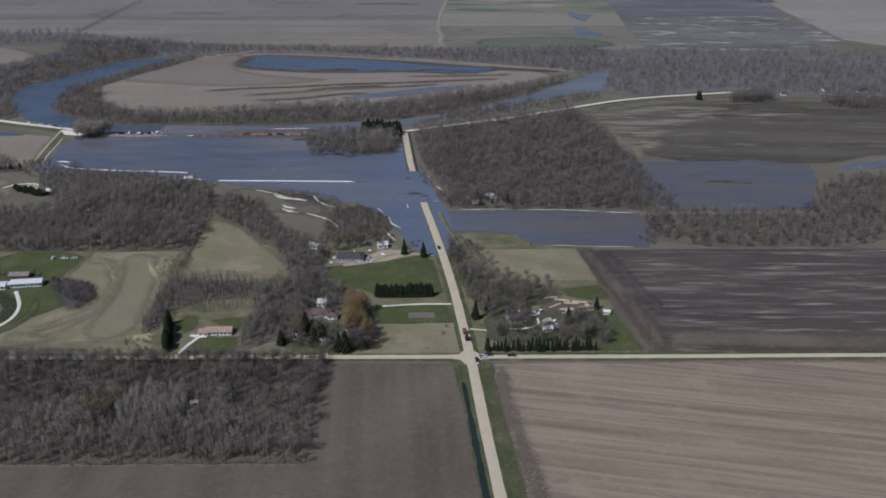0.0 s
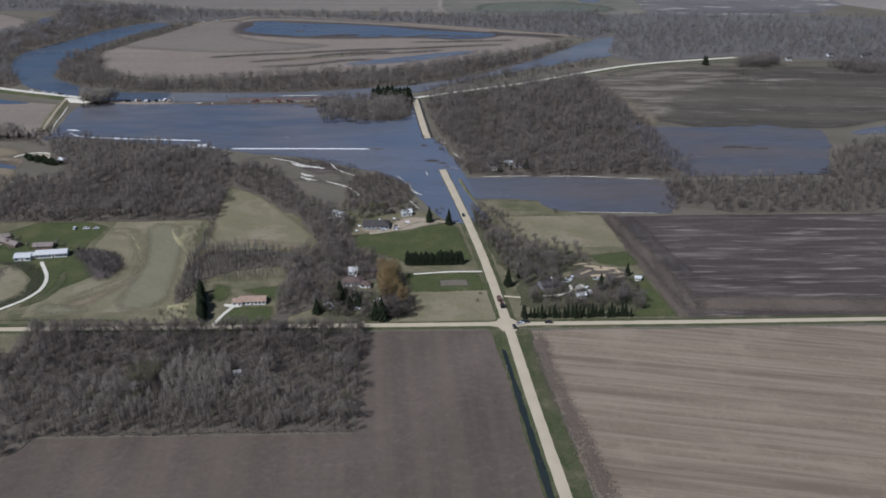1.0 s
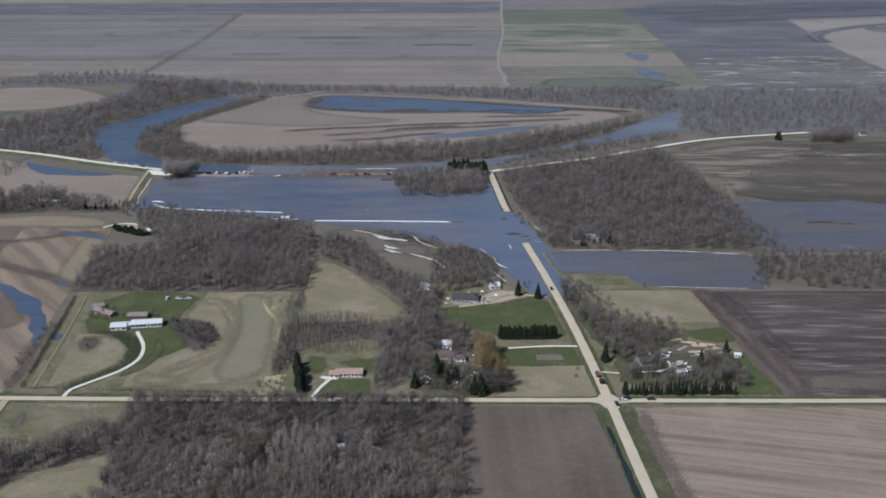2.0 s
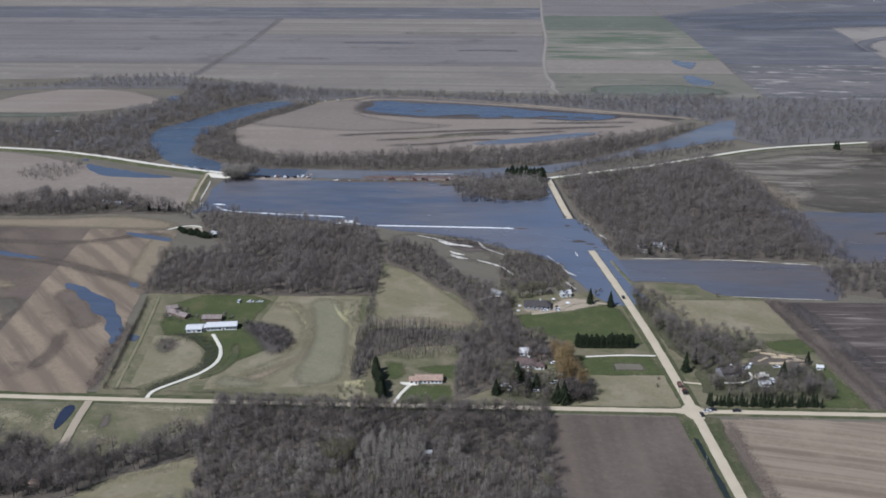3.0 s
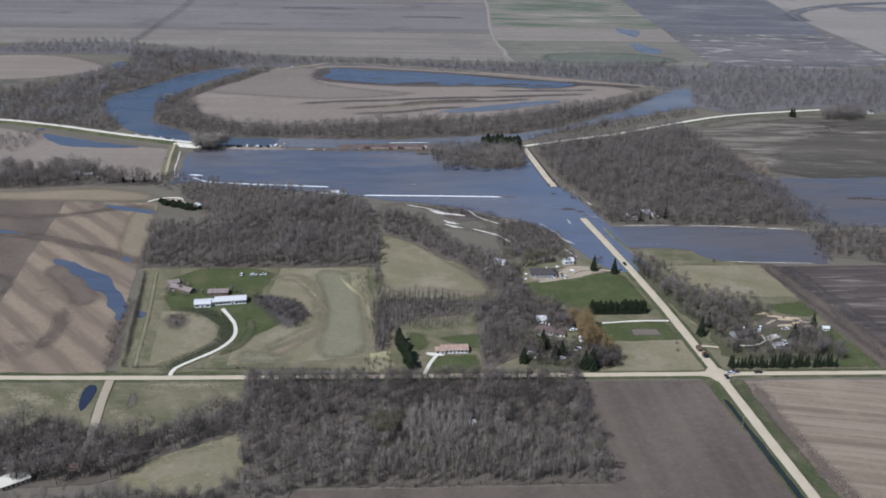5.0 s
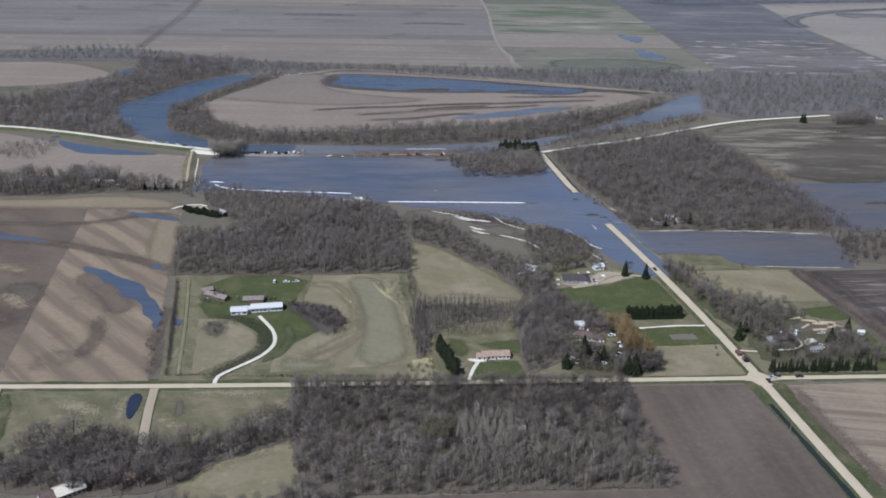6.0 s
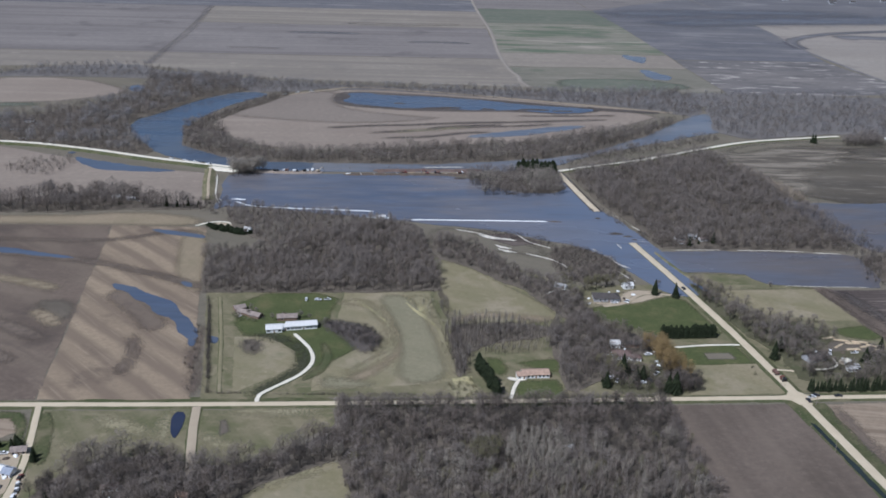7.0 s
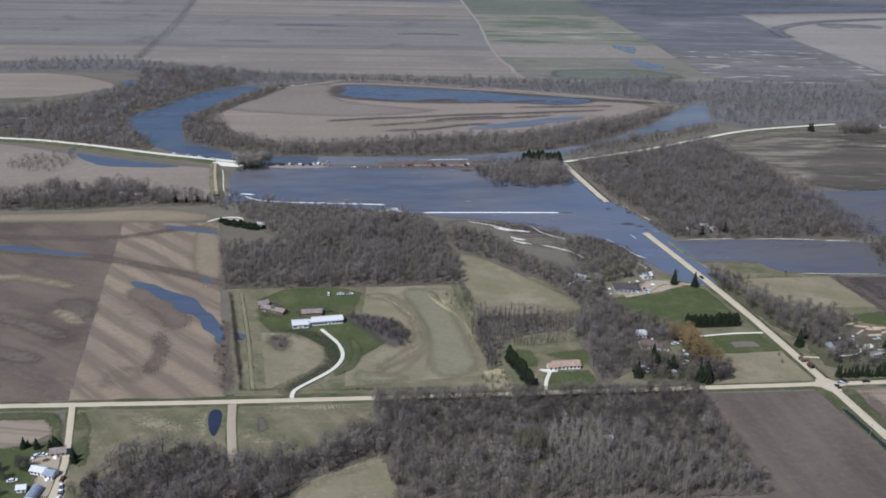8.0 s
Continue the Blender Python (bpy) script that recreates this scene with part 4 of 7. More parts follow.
for pts, mat, label in [
    ([(-312, 905), (-267, 915), (-176, 895), (-91, 875), (31, 834), (78, 812), (17, 778), (-61, 797), (-135, 791), (-207, 793), (-254, 806), (-294, 816), (-322, 846)], "mud_and_shade", "dark wet rim of the meltwater pond"),
    ([(-466, 756), (-432, 823), (-375, 896), (-308, 920), (-318, 840), (-290, 792), (-210, 760), (-160, 748), (-269, 716), (-344, 722)], "oxbow_dark", "damper grey-brown part of the river field"),
    (ribbon([(-317, 689), (-262, 703), (-209, 710), (-140, 724), (-61, 733), (3, 744), (60, 752)], 7), "mud_and_shade", "dark wet streak in the river field"),
    (ribbon([(-262, 666), (-203, 681), (-142, 698), (-72, 710), (-20, 722)], 6), "mud_and_shade", "dark wet streak in the river field"),
    (ribbon([(-247, 640), (-190, 650), (-150, 668), (-110, 676)], 7), "mud_and_shade", "dark wet streak in the river field"),
    (ribbon([(-190, 690), (-150, 705), (-90, 716)], 9), "mud_and_shade", "dark wet hollow in the river field"),
    (ribbon([(40, 824), (90, 810), (150, 800)], 15), "mud_and_shade", "dark wet tail of the meltwater pond"),
    (ribbon([(-60, 768), (10, 772), (80, 778)], 6), "mud_and_shade", "dark wet streak in the river field"),
    (ribbon([(-230, 672), (-180, 688), (-130, 702)], 4), "straw", "pale dry strip between wet streaks"),
    ([(-434, 310), (-412, 308), (-397, 172), (-402, 168), (-421, 192)], "tan", "unstriped tan strip of stubble"),
    (ribbon([(-700, 270), (-590, 255), (-526, 241), (-487, 229), (-443, 207), (-419, 193), (-392, 176)], 9), "ploughed", "dark drainage line across the field"),
    (ribbon([(-700, 296), (-590, 285), (-500, 281), (-440, 303), (-412, 296)], 6), "ploughed", "dark damp line across the field"),
    ([(-515, 155), (-487, 154), (-481, 125), (-489, 116), (-507, 140)], "litter", "dark wet corner of the tilled field"),
    (ribbon([(-462, 172), (-446, 150), (-430, 128), (-416, 104)], 16), "west_soil", "damp brown hollow beside the pond"),
    (ribbon([(-432, 96), (-426, 70), (-428, 40)], 9), "west_soil", "damp brown hollow in the stubble"),
    (ribbon([(-600, 200), (-550, 196), (-505, 176)], 10), "tan", "pale dry streak in the tilled field"),
    ([(-515, 140), (-498, 135), (-482, 111), (-491, 110), (-507, 126)], "tan", "pale dry patch in the tilled field"),
    (ribbon([(-640, 150), (-580, 140), (-530, 118), (-490, 90)], 12), "ploughed", "dark damp streak in the tilled field"),
    (ribbon([(-640, 90), (-560, 84), (-500, 60)], 14), "ploughed", "dark damp streak in the tilled field"),
    (ribbon([(20, -12), (23, -60), (30, -110), (40, -190), (50, -280)], 7), "ploughed", "darker brown margin of the tilled field"),
    (ribbon([(98, 172), (108, 120), (118, 66), (128, 10)], 11), "ploughed", "grey-brown weedy headland of the dark field"),
    (ribbon([(112, 168), (122, 120), (130, 84), (138, 60)], 9), "mud_and_shade", "dark wet smear along the headland"),
    ([(132, 36), (200, 30), (320, 26), (700, 22), (700, 8), (132, 8)], "ploughed", "paler foot of the dark field"),
    (ribbon([(-253, 110), (-249, 93), (-246, 75), (-256, 63), (-268, 45), (-282, 27)], 11), "tan", "pinkish dry band across the pasture"),
    (ribbon([(-180, 30), (-176, 28), (-168, 27)], 5), "bright_gravel", "gravel apron before the bungalow"),
    (ribbon([(-459, -6), (-456, -20), (-452, -38), (-447, -60)], 9), "verge", "dark green strip beside the farm road"),
    (ribbon([(-620, -9), (-490, -8), (-474, -12), (-468, -24), (-466, -40)], 6), "verge", "green margin of the tilled field"),
    (ribbon([(-388, 110), (-386, 70), (-381, 40), (-378, 14)], 6), "west_soil", "dark wet margin of the stubble field"),
    (ribbon([(-342, 10), (-333, 22), (-320, 36), (-313, 52), (-315, 70), (-326, 90)], 7), "wet_grass", "dark wet shoulder of the drive"),
    (ribbon([(-312, 30), (-301, 44), (-297, 62), (-301, 82)], 6), "verge", "darker grass beside the drive"),
    (ribbon([(-352, 96), (-340, 94), (-330, 88), (-322, 82)], 7), "wet_grass", "dark damp bed below the garage"),
    (ribbon([(-430, -14), (-412, -22), (-396, -30)], 12), "straw", "dry straw patch in the meadow"),
    (ribbon([(-366, -34), (-352, -44), (-340, -54)], 8), "straw", "dry straw patch in the meadow"),
    (ribbon([(-440, -40), (-424, -48), (-410, -44)], 9), "straw", "dry straw patch in the meadow"),
    (ribbon([(-388, -6), (-389, -20), (-386, -40)], 6), "straw", "dry bank round the pool"),
    (ribbon([(-352, -8), (-320, -9), (-296, -10)], 6), "straw", "dry straw strip below the road"),
    (ribbon([(-330, -82), (-310, -72), (-296, -72)], 8), "straw", "dry straw patch in the clearing"),
    # the thicket's shade, painted on the ground with the mud colour
    ([(-308, 116), (-288, 118), (-268, 106), (-260, 86), (-268, 64), (-280, 74), (-288, 92)], "mud_and_shade", "darkened ground standing in for the thicket's shade"),
    ([(-356, 88), (-345, 88), (-341, 72), (-348, 64), (-356, 76)], "litter", "dark brushy hollow in the pasture"),
    ([(-262, 162), (-240, 162), (-228, 130), (-222, 80), (-218, 28), (-252, 22), (-246, 80), (-252, 124)], "pasture_green", "greener part of the pasture"),
    ([(-300, 34), (-280, 30), (-262, 22), (-300, 18)], "pasture_green", "greener foot of the pasture"),
    (ribbon([(-292, 151), (-270, 146), (-261, 130), (-254, 107), (-253, 80), (-262, 58), (-284, 36)], 8), "pasture", "pale worn arc across the pasture"),
    (ribbon([(-236, 160), (-226, 136), (-222, 110), (-217, 76), (-214, 34)], 5), "straw", "pale dry margin of the pasture"),
    ([(-238, 162), (-222, 159), (-221, 120), (-229, 138)], "straw", "straw-coloured corner of the pasture"),
    ([(-222, 24), (-202, 24), (-200, 6), (-218, 6)], "straw", "straw-coloured rough ground by the road"),
    (ribbon([(-206, 118), (-180, 126), (-150, 120), (-132, 116)], 7), "tan", "dry strip at the foot of the meadow"),
    (ribbon([(180, 590), (240, 622), (330, 640), (420, 636), (520, 640)], 22), "ground", "dry grass strip along the river road"),
    (ribbon([(634, 1400), (640, 1470), (673, 1534), (762, 1608), (852, 1651), (1020, 1703), (1200, 1740)], 26), "far_dark", "dark curving drain in the far field"),
    (ribbon([(790, 1575), (850, 1582), (930, 1566)], 55), "far_dark", "darker hollow in the far field"),
    ([(-1000, 800), (-774, 804), (-704, 806), (-720, 786), (-1000, 770)], "far_green", "green strip behind the river woods"),
    ([(60, 960), (40, 1000), (60, 1040), (174, 1050), (250, 1010), (258, 966)], "far_green", "wet green hollow in the far field"),
    (ribbon([(-628, 1110), (-626, 1260), (-622, 1500), (-634, 1880)], 7), "far_grey", "weedy line between far fields"),
    (ribbon([(-180, 1392), (-118, 1396), (-60, 1386)], 12), "far_dark", "dark wet streak in the far field"),
    (ribbon([(-520, 1290), (-470, 1292), (-420, 1288)], 8), "far_grey", "damp streak in the far field"),
    (ribbon([(-420, 1490), (-340, 1492), (-280, 1486)], 18), "far_dark", "dark wet streak in the far field"),
    (ribbon([(-300, 1640), (-200, 1630), (-60, 1645)], 26), "far_tan", "pale streak in the far field"),
]:
    soft_patch("bare_patch", pts, mat, label, "bare ground", 2.5 if "apron" in label else (5.0 if mat == "verge" else 14.0 if pts[0][1] < 400 else (16.0 if mat == "mud_and_shade" else 26.0)))

# woodland floors
WOOD = {
    "far_west": [(-1100, 960), (-850, 990), (-790, 1075), (-640, 1110), (-600, 1055), (-500, 1030), (-420, 985), (-440, 930), (-500, 960), (-560, 985), (-620, 990), (-690, 994), (-830, 986), (-1100, 930)],
    "front": [(-85, -110), (-88, -53), (-86, -6), (-150, -8), (-288, -7), (-292, -40), (-278, -96), (-254, -111), (-170, -110)],
    "middle": [(-396, 168), (-300, 168), (-211, 170), (-214, 250), (-224, 300), (-266, 318), (-300, 300), (-340, 262), (-390, 258), (-404, 240)],
    "east": [(-45, 494), (0, 516), (70, 549), (140, 586), (158, 519), (174, 420), (182, 320), (164, 256), (44, 259), (-6, 262), (-16, 320), (-36, 400)],
    "south_east": [(150, 174), (360, 174), (430, 300), (430, 350), (345, 330), (306, 252), (262, 246), (176, 244), (158, 236)],
    "belt": [(-214, 286), (-176, 280), (-150, 214), (-112, 176), (-104, 146), (-98, 112), (-108, 94), (-126, 122), (-146, 170), (-170, 200), (-190, 224), (-212, 240)],
    "centre": [(-144, 86), (-126, 116), (-100, 108), (-70, 84), (-66, 60), (-110, 62), (-112, 30), (-146, 4), (-144, 40)],
    "inner": [(-498, 690), (-450, 680), (-432, 610), (-386, 577), (-326, 568), (-197, 600), (-60, 622), (17, 670), (96, 706), (160, 752), (184, 772), (89, 660), (4, 584), (-65, 550), (-196, 524), (-324, 528), (-374, 529), (-424, 542), (-484, 596)],
    "neck": [(-492, 690), (-480, 724), (-466, 755), (-450, 786), (-430, 826), (-404, 872), (-382, 902), (-372, 896), (-390, 862), (-412, 820), (-436, 776), (-452, 742), (-466, 708), (-474, 684)],
    "far": [(-660, 1040), (-592, 1002), (-487, 1005), (-323, 966), (-192, 950), (-24, 944), (93, 935), (225, 958), (230, 860), (214, 800), (190, 782), (100, 834), (-60, 882), (-238, 925), (-330, 930), (-386, 905), (-430, 900), (-466, 920), (-560, 960)],
    "north_west": [(-522, 548), (-512, 575), (-552, 640), (-568, 712), (-540, 758), (-498, 848), (-440, 912), (-500, 990), (-600, 1000), (-592, 900), (-640, 800), (-700, 740), (-800, 720), (-860, 680), (-720, 612), (-640, 588)],
    "north_east": [(190, 690), (214, 760), (230, 850), (320, 860), (420, 868), (560, 830), (760, 800), (800, 620), (600, 632), (500, 650), (420, 672), (356, 690), (290, 670), (229, 652)],
    "grey_wood": [(220, 940), (300, 945), (420, 938), (560, 925), (720, 900), (900, 940), (900, 820), (560, 826), (300, 856), (200, 836)],
    "island": [(-164, 470), (-150, 492), (-100, 500), (-64, 500), (-60, 478), (-62, 416), (-110, 408), (-150, 412)],
    "south": [(-372, -57), (-350, -66), (-322, -56), (-292, -32), (-286, -60), (-300, -66), (-330, -84), (-348, -104), (-380, -108), (-420, -104), (-446, -96), (-436, -70), (-405, -52)],
    "corner": [(-440, -118), (-400, -122), (-372, -120), (-330, -114), (-300, -118), (-284, -102), (-252, -110), (-256, -124), (-300, -150), (-360, -170), (-440, -176)],
    "village": [(-640, 372), (-600, 392), (-565, 420), (-496, 412), (-466, 380), (-424, 378), (-428, 362), (-500, 364), (-560, 352), (-640, 356)],
    "yard": [(8, 116), (26, 108), (60, 104), (72, 82), (40, 68), (48, 46), (22, 44), (14, 60), (2, 90), (-12, 180), (-4, 186)],
    "yard_east": [(74, 58), (92, 62), (98, 40), (96, 18), (78, 14)],
    "clearing": [(-212, 108), (-196, 112), (-130, 108), (-142, 86), (-196, 78), (-208, 30), (-214, 34)],
    "brush": [(-108, 262), (-82, 268), (-58, 236), (-56, 210), (-72, 192), (-100, 184), (-116, 210)],
    "front_yard": [(-118, 46), (-62, 44), (-60, 6), (-118, 4)],
    "east_yard": [(14, 62), (46, 64), (90, 60), (94, 16), (14, 12)],
    "strip": [(-386, 306), (-346, 262), (-300, 298), (-228, 312), (-228, 330), (-340, 362), (-398, 378), (-404, 350)],
}
for key, pts in WOOD.items():
    grassy = key in ("east_yard", "front_yard", "yard", "yard_east")
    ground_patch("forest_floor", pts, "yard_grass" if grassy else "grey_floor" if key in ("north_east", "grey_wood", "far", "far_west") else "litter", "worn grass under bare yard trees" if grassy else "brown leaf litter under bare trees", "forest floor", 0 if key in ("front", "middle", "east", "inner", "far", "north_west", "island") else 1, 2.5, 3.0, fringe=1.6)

# ---------- water ----------
def water(pts, mat, label, z, soft=1, rough=2.0, step=5.0):
    return ground_patch("water", pts, mat, label, "water", soft, rough, step, z)


water([(-446, 905), (-497, 850), (-538, 759), (-568, 710), (-551, 638), (-511, 563), (-448, 522), (-373, 496), (-330, 494), (-324, 550), (-374, 550), (-422, 558), (-472, 603), (-494, 684), (-480, 745), (-446, 832), (-400, 884)],
      "river", "blue river water in the loop's bend", 0.36)
water([(-345, 494), (-258, 492), (-158, 492), (-68, 512), (13, 580), (84, 622), (165, 672), (225, 700), (240, 780), (210, 800), (176, 764), (89, 664), (4, 594), (-65, 562), (-196, 542), (-335, 550)],
      "silty", "grey silty river water along the breached dyke", 0.355)
water([(-420, 470), (-400, 486), (-316, 484), (-159, 484), (-120, 420), (-60, 420), (-58, 490), (-50, 500), (-47, 387), (-22, 321), (-10, 250), (-4, 200), (4, 160), (-24, 157), (-42, 181), (-51, 210), (-65, 236),
       (-84, 272), (-112, 284), (-150, 308), (-225, 330), (-300, 352), (-347, 364), (-400, 376), (-418, 360), (-412, 400)],
      "main_flood", "muddy flood water spread over the fields", 0.40, 1, 2.5)
water([(-15, 254), (3, 255), (40, 256), (93, 254), (156, 247), (164, 236), (158, 192), (150, 175), (99, 177), (76, 179), (56, 183), (50, 192), (46, 203), (30, 206), (14, 207), (-2, 207), (-8, 216), (-14, 240)],
      "east_flood", "flood water ponded behind the road", 0.38, 0, 2.5, 3.0)
water([(-28, 292), (-22, 288), (-14, 250), (-3, 178), (2, 150), (-4, 150), (-12, 175), (-21, 240)], "flood", "flood water standing in the roadside ditch", 0.375, 0, 0.8, 3.0)
water([(160, 410), (182, 394), (240, 392), (300, 396), (352, 380), (344, 344), (330, 304), (310, 262), (241, 254), (187, 256), (172, 290), (164, 350)], "east_flood", "flooded field behind the woods", 0.37, 0, 4.0, 3.0)
water([(-297, 902), (-267, 907), (-245, 892), (-177, 887), (-93, 867), (-45, 841), (28, 826), (67, 812), (20, 785), (-27, 794), (-58, 807), (-92, 799), (-133, 801), (-172, 818), (-206, 802), (-246, 818), (-278, 825), (-304, 850), (-287, 874)], "pond", "blue meltwater pond in the river field", 0.38, 1, 2.5, 4.0)
water([(-150, 652), (-98, 676), (-33, 705), (31, 721), (10, 698), (-49, 668), (-118, 645)], "silty", "shallow water along the field edge", 0.37, 1, 4.0)
for pts in ([(-468, 187), (-455, 183), (-445, 176), (-436, 166), (-426, 161), (-415, 153), (-407, 136), (-392, 110), (-387, 98), (-387, 78), (-391, 79), (-394, 92), (-403, 103), (-408, 121), (-424, 132), (-432, 148), (-445, 158), (-452, 170), (-462, 175)],
            [(-416, 190), (-407, 189), (-403, 177), (-412, 180)], [(-383, 96), (-376, 94), (-371, 90), (-373, 81), (-379, 85)],
            [(-660, 272), (-592, 265), (-569, 262), (-548, 254), (-524, 248), (-506, 238), (-523, 239), (-545, 245), (-570, 252), (-589, 256), (-660, 262)],
            [(-462, 306), (-456, 309), (-438, 303), (-424, 299), (-412, 293), (-412, 285), (-424, 290), (-439, 293)],
            [(-592, 546), (-575, 534), (-530, 514), (-496, 500), (-466, 489), (-510, 488), (-553, 492), (-566, 508), (-582, 520)],
            [(-620, 930), (-600, 940), (-585, 900), (-602, 880)],
            [(-606, 560), (-600, 566), (-594, 560), (-598, 555)]):
    water(pts, "pond", "small blue meltwater pond", 0.37, 1, 2.2, 2.0)

water([(-385, -7), (-378, -8), (-377.5, -22), (-379, -36), (-382, -35), (-385.5, -20)], "deep_pond", "deep blue pool beside the dirt road", 0.37, 1, 1.2, 2.0)
water([(214, 1290), (246, 1276), (262, 1262), (250, 1226), (240, 1200), (226, 1210)], "flood", "pale shallow water in the far field", 0.37, 1, 6.0, 6.0)
water([(208, 1128), (226, 1136), (240, 1110), (254, 1080), (238, 1036), (210, 1050)], "flood", "shallow pool in the far field", 0.37, 1, 6.0, 6.0)

for pts in ([(420, 1690), (600, 1750), (900, 1800), (1300, 1850), (1300, 1960), (900, 1930), (640, 1850), (430, 1790)], [(340, 1850), (560, 1900), (800, 1960), (1100, 2000), (1000, 2060), (600, 2010), (360, 1950)]):
    soft_patch("wet_ground", pts, "far_wet", "wet blue-grey sheet of water on the far plain", "wet ground", 160.0)

water([(372, 374), (420, 394), (520, 410), (520, 396), (440, 380), (390, 364)], "flood", "shallow flood water in the marshy field", 0.37, 1, 4.0, 4.0)

# ditch water along the gravel road
water([(-3, -30), (-1, -32), (3.8, -80), (8.8, -137), (20, -260), (16.5, -260), (5.4, -137), (0.8, -80)], "ditch", "dark water standing in the ditch", 0.30, 0, 1.0, 3.0)

# ---------- roads ----------
ground_patch("road_corner", [(-9, -2.4), (-3, -3.6), (-0.5, -9), (8, -9), (9, -3.6), (15, -2.4), (15, 2.4), (9, 3.2), (6, 7), (-2, 7), (-4, 3.2), (-9, 2.4)], "gravel", "flared gravel corner of the crossroads", "road", 0, 0.2, 2.0, 0.53)
road_strip("road_main", [(40, -420), (27, -280), (14, -137), (9, -78), (3, 0), (-7, 104), (-20, 203), (-31, 276)], 6.2, "gravel", "pale gravel road running down to the flood", 0.5, 3.5)
road_strip("road_main", [(-43, 362), (-47, 400), (-56, 500)], 6.4, "gravel", "gravel road cut off by flood water", 0.7, 3.0, "mud")
road_strip("road_cross", [(-1200, 20), (-900, 13), (-700, 8), (-507, 4), (-377, 1), (-250, 0), (-120, 0), (0, 0)], 4.8, "gravel", "straight gravel section road", 0.46, 2.6)
road_strip("road_cross", [(6, 0), (121, 0), (260, 1), (500, 1), (800, 2), (1200, 2)], 4.6, "gravel", "straight gravel section road", 0.44, 2.6)
road_strip("road_river", [(-56, 500), (-4, 525), (68, 557), (147, 603), (229, 643), (356, 674)], 5.5, "bright_gravel", "bright gravel road on the river bank", 0.9, 3.5)
road_strip("road_dyke", [(-410, 500), (-445, 513), (-509, 537), (-602, 577), (-700, 602), (-1000, 640)], 6.5, "bright_gravel", "bright gravel road on top of the dyke", 2.2, 5.5)
road_strip("road_side", [(-437, 500), (-432, 450), (-424, 392)], 2.6, "dirt", "grassed bank of a side road", 1.6, 5.0, "meadow")
road_strip("drive", [(-338, 2), (-337, 12), (-326, 24), (-314, 37), (-307, 53), (-309, 72), (-321, 96)], 2.6, "bright_gravel", "curving gravel drive to the white house", 0.35, 1.0)
road_strip("drive", [(-182, 2), (-178, 16), (-173, 27)], 2.4, "bright_gravel", "short gravel drive", 0.33, 1.0)
road_strip("track", [(-373, -2), (-371, -30), (-366, -72)], 5.0, "dirt", "bare dirt side road", 0.45, 1.5)
road_strip("road_farm", [(-466, 2), (-460, -30), (-455, -64), (-454, -110)], 3.6, "gravel", "gravel farm road", 0.5, 1.5)
road_strip("lane", [(-8, 74), (-30, 74), (-56, 71)], 2.2, "bright_gravel", "narrow lane across the lawn", 0.3, 0.8)
road_strip("lane", [(30, 37), (38, 37), (46, 40), (50, 45), (50, 52)], 1.6, "bright_gravel", "curved white gravel drive in the yard", 0.42, 0.5)
road_strip("lane", [(-2, 38), (16, 35)], 2.4, "gravel", "short farm entrance", 0.3, 0.8)
road_strip("lane", [(-16, 160), (-30, 160), (-46, 164), (-58, 160), (-72, 146), (-90, 140)], 3.6, "dirt", "worn dirt yard track", 0.3, 0.8)
road_strip("lane", [(-381, 160), (-371, 90), (-362, 14)], 2.2, "pasture", "faint track along the hedge", 0.3, 0.8)
road_strip("lane", [(-88, 2), (-90, 14), (-92, 24)], 3.0, "gravel", "short house entrance", 0.3, 0.8)
road_strip("lane", [(-424, 318), (-414, 327), (-400, 329), (-386, 318), (-374, 306)], 2.6, "bright_gravel", "pale gravel lane round the evergreen hedge", 0.3, 0.6)
road_strip("far_track", [(-6, 955), (-16, 1010), (-14, 1060), (-20, 1130), (-14, 1310), (4, 1560), (14, 1890), (40, 2460)], 3.2, "far_pale", "pale far field track", 0.4, 2.5, "far_strip")
road_strip("far_track", [(630, 1010), (628, 1200), (630, 1400), (666, 1750), (684, 2300)], 3.0, "far_grey", "far field boundary", 0.3, 3.0, "far_dark")
road_strip("far_track", [(-380, 884), (-330, 920), (-269, 944), (-116, 903), (30, 852), (170, 800)], 5.0, "tan", "pale track along the field's far edge", 0.5, 2.0, "oxbow")

# ---------- woods ----------
BROWN = [("twig_dark", 1.2), ("twig_brown", 5), ("twig", 4)]
MIX = [("twig_dark", 1), ("twig_brown", 3), ("twig", 6), ("twig_pale", 0.6)]
GREY = [("twig_dark", 1), ("twig_brown", 4), ("twig", 6)]
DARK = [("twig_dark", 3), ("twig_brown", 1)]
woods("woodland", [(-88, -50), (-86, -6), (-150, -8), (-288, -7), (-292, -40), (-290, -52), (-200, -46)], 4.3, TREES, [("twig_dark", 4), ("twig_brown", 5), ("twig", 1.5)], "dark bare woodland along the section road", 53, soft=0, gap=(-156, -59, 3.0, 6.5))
woods("woodland", [(-85, -110), (-88, -50), (-200, -46), (-290, -52), (-278, -96), (-254, -111), (-170, -110)], 4.3, TREES + TREES + THIN, [("twig_dark", 1.5), ("twig_brown", 4), ("twig", 5), ("twig_bud", 0.7), ("twig_pale", 1)], "dense bare grey-brown woodland beside the field", 1, keep=0.95, soft=0, gap=(-156, -59, 3.0, 6.5))
woods("poplar_stand", [(-198, -84), (-160, -84), (-154, -50), (-192, -46)], 3.4, THIN, [("twig_pale", 1)], "pale leafless poplars in the wood", 2, (0.95, 1.2), 2, "bark_pale", category="trees", gap=(-156, -59, 3.0, 6.5))
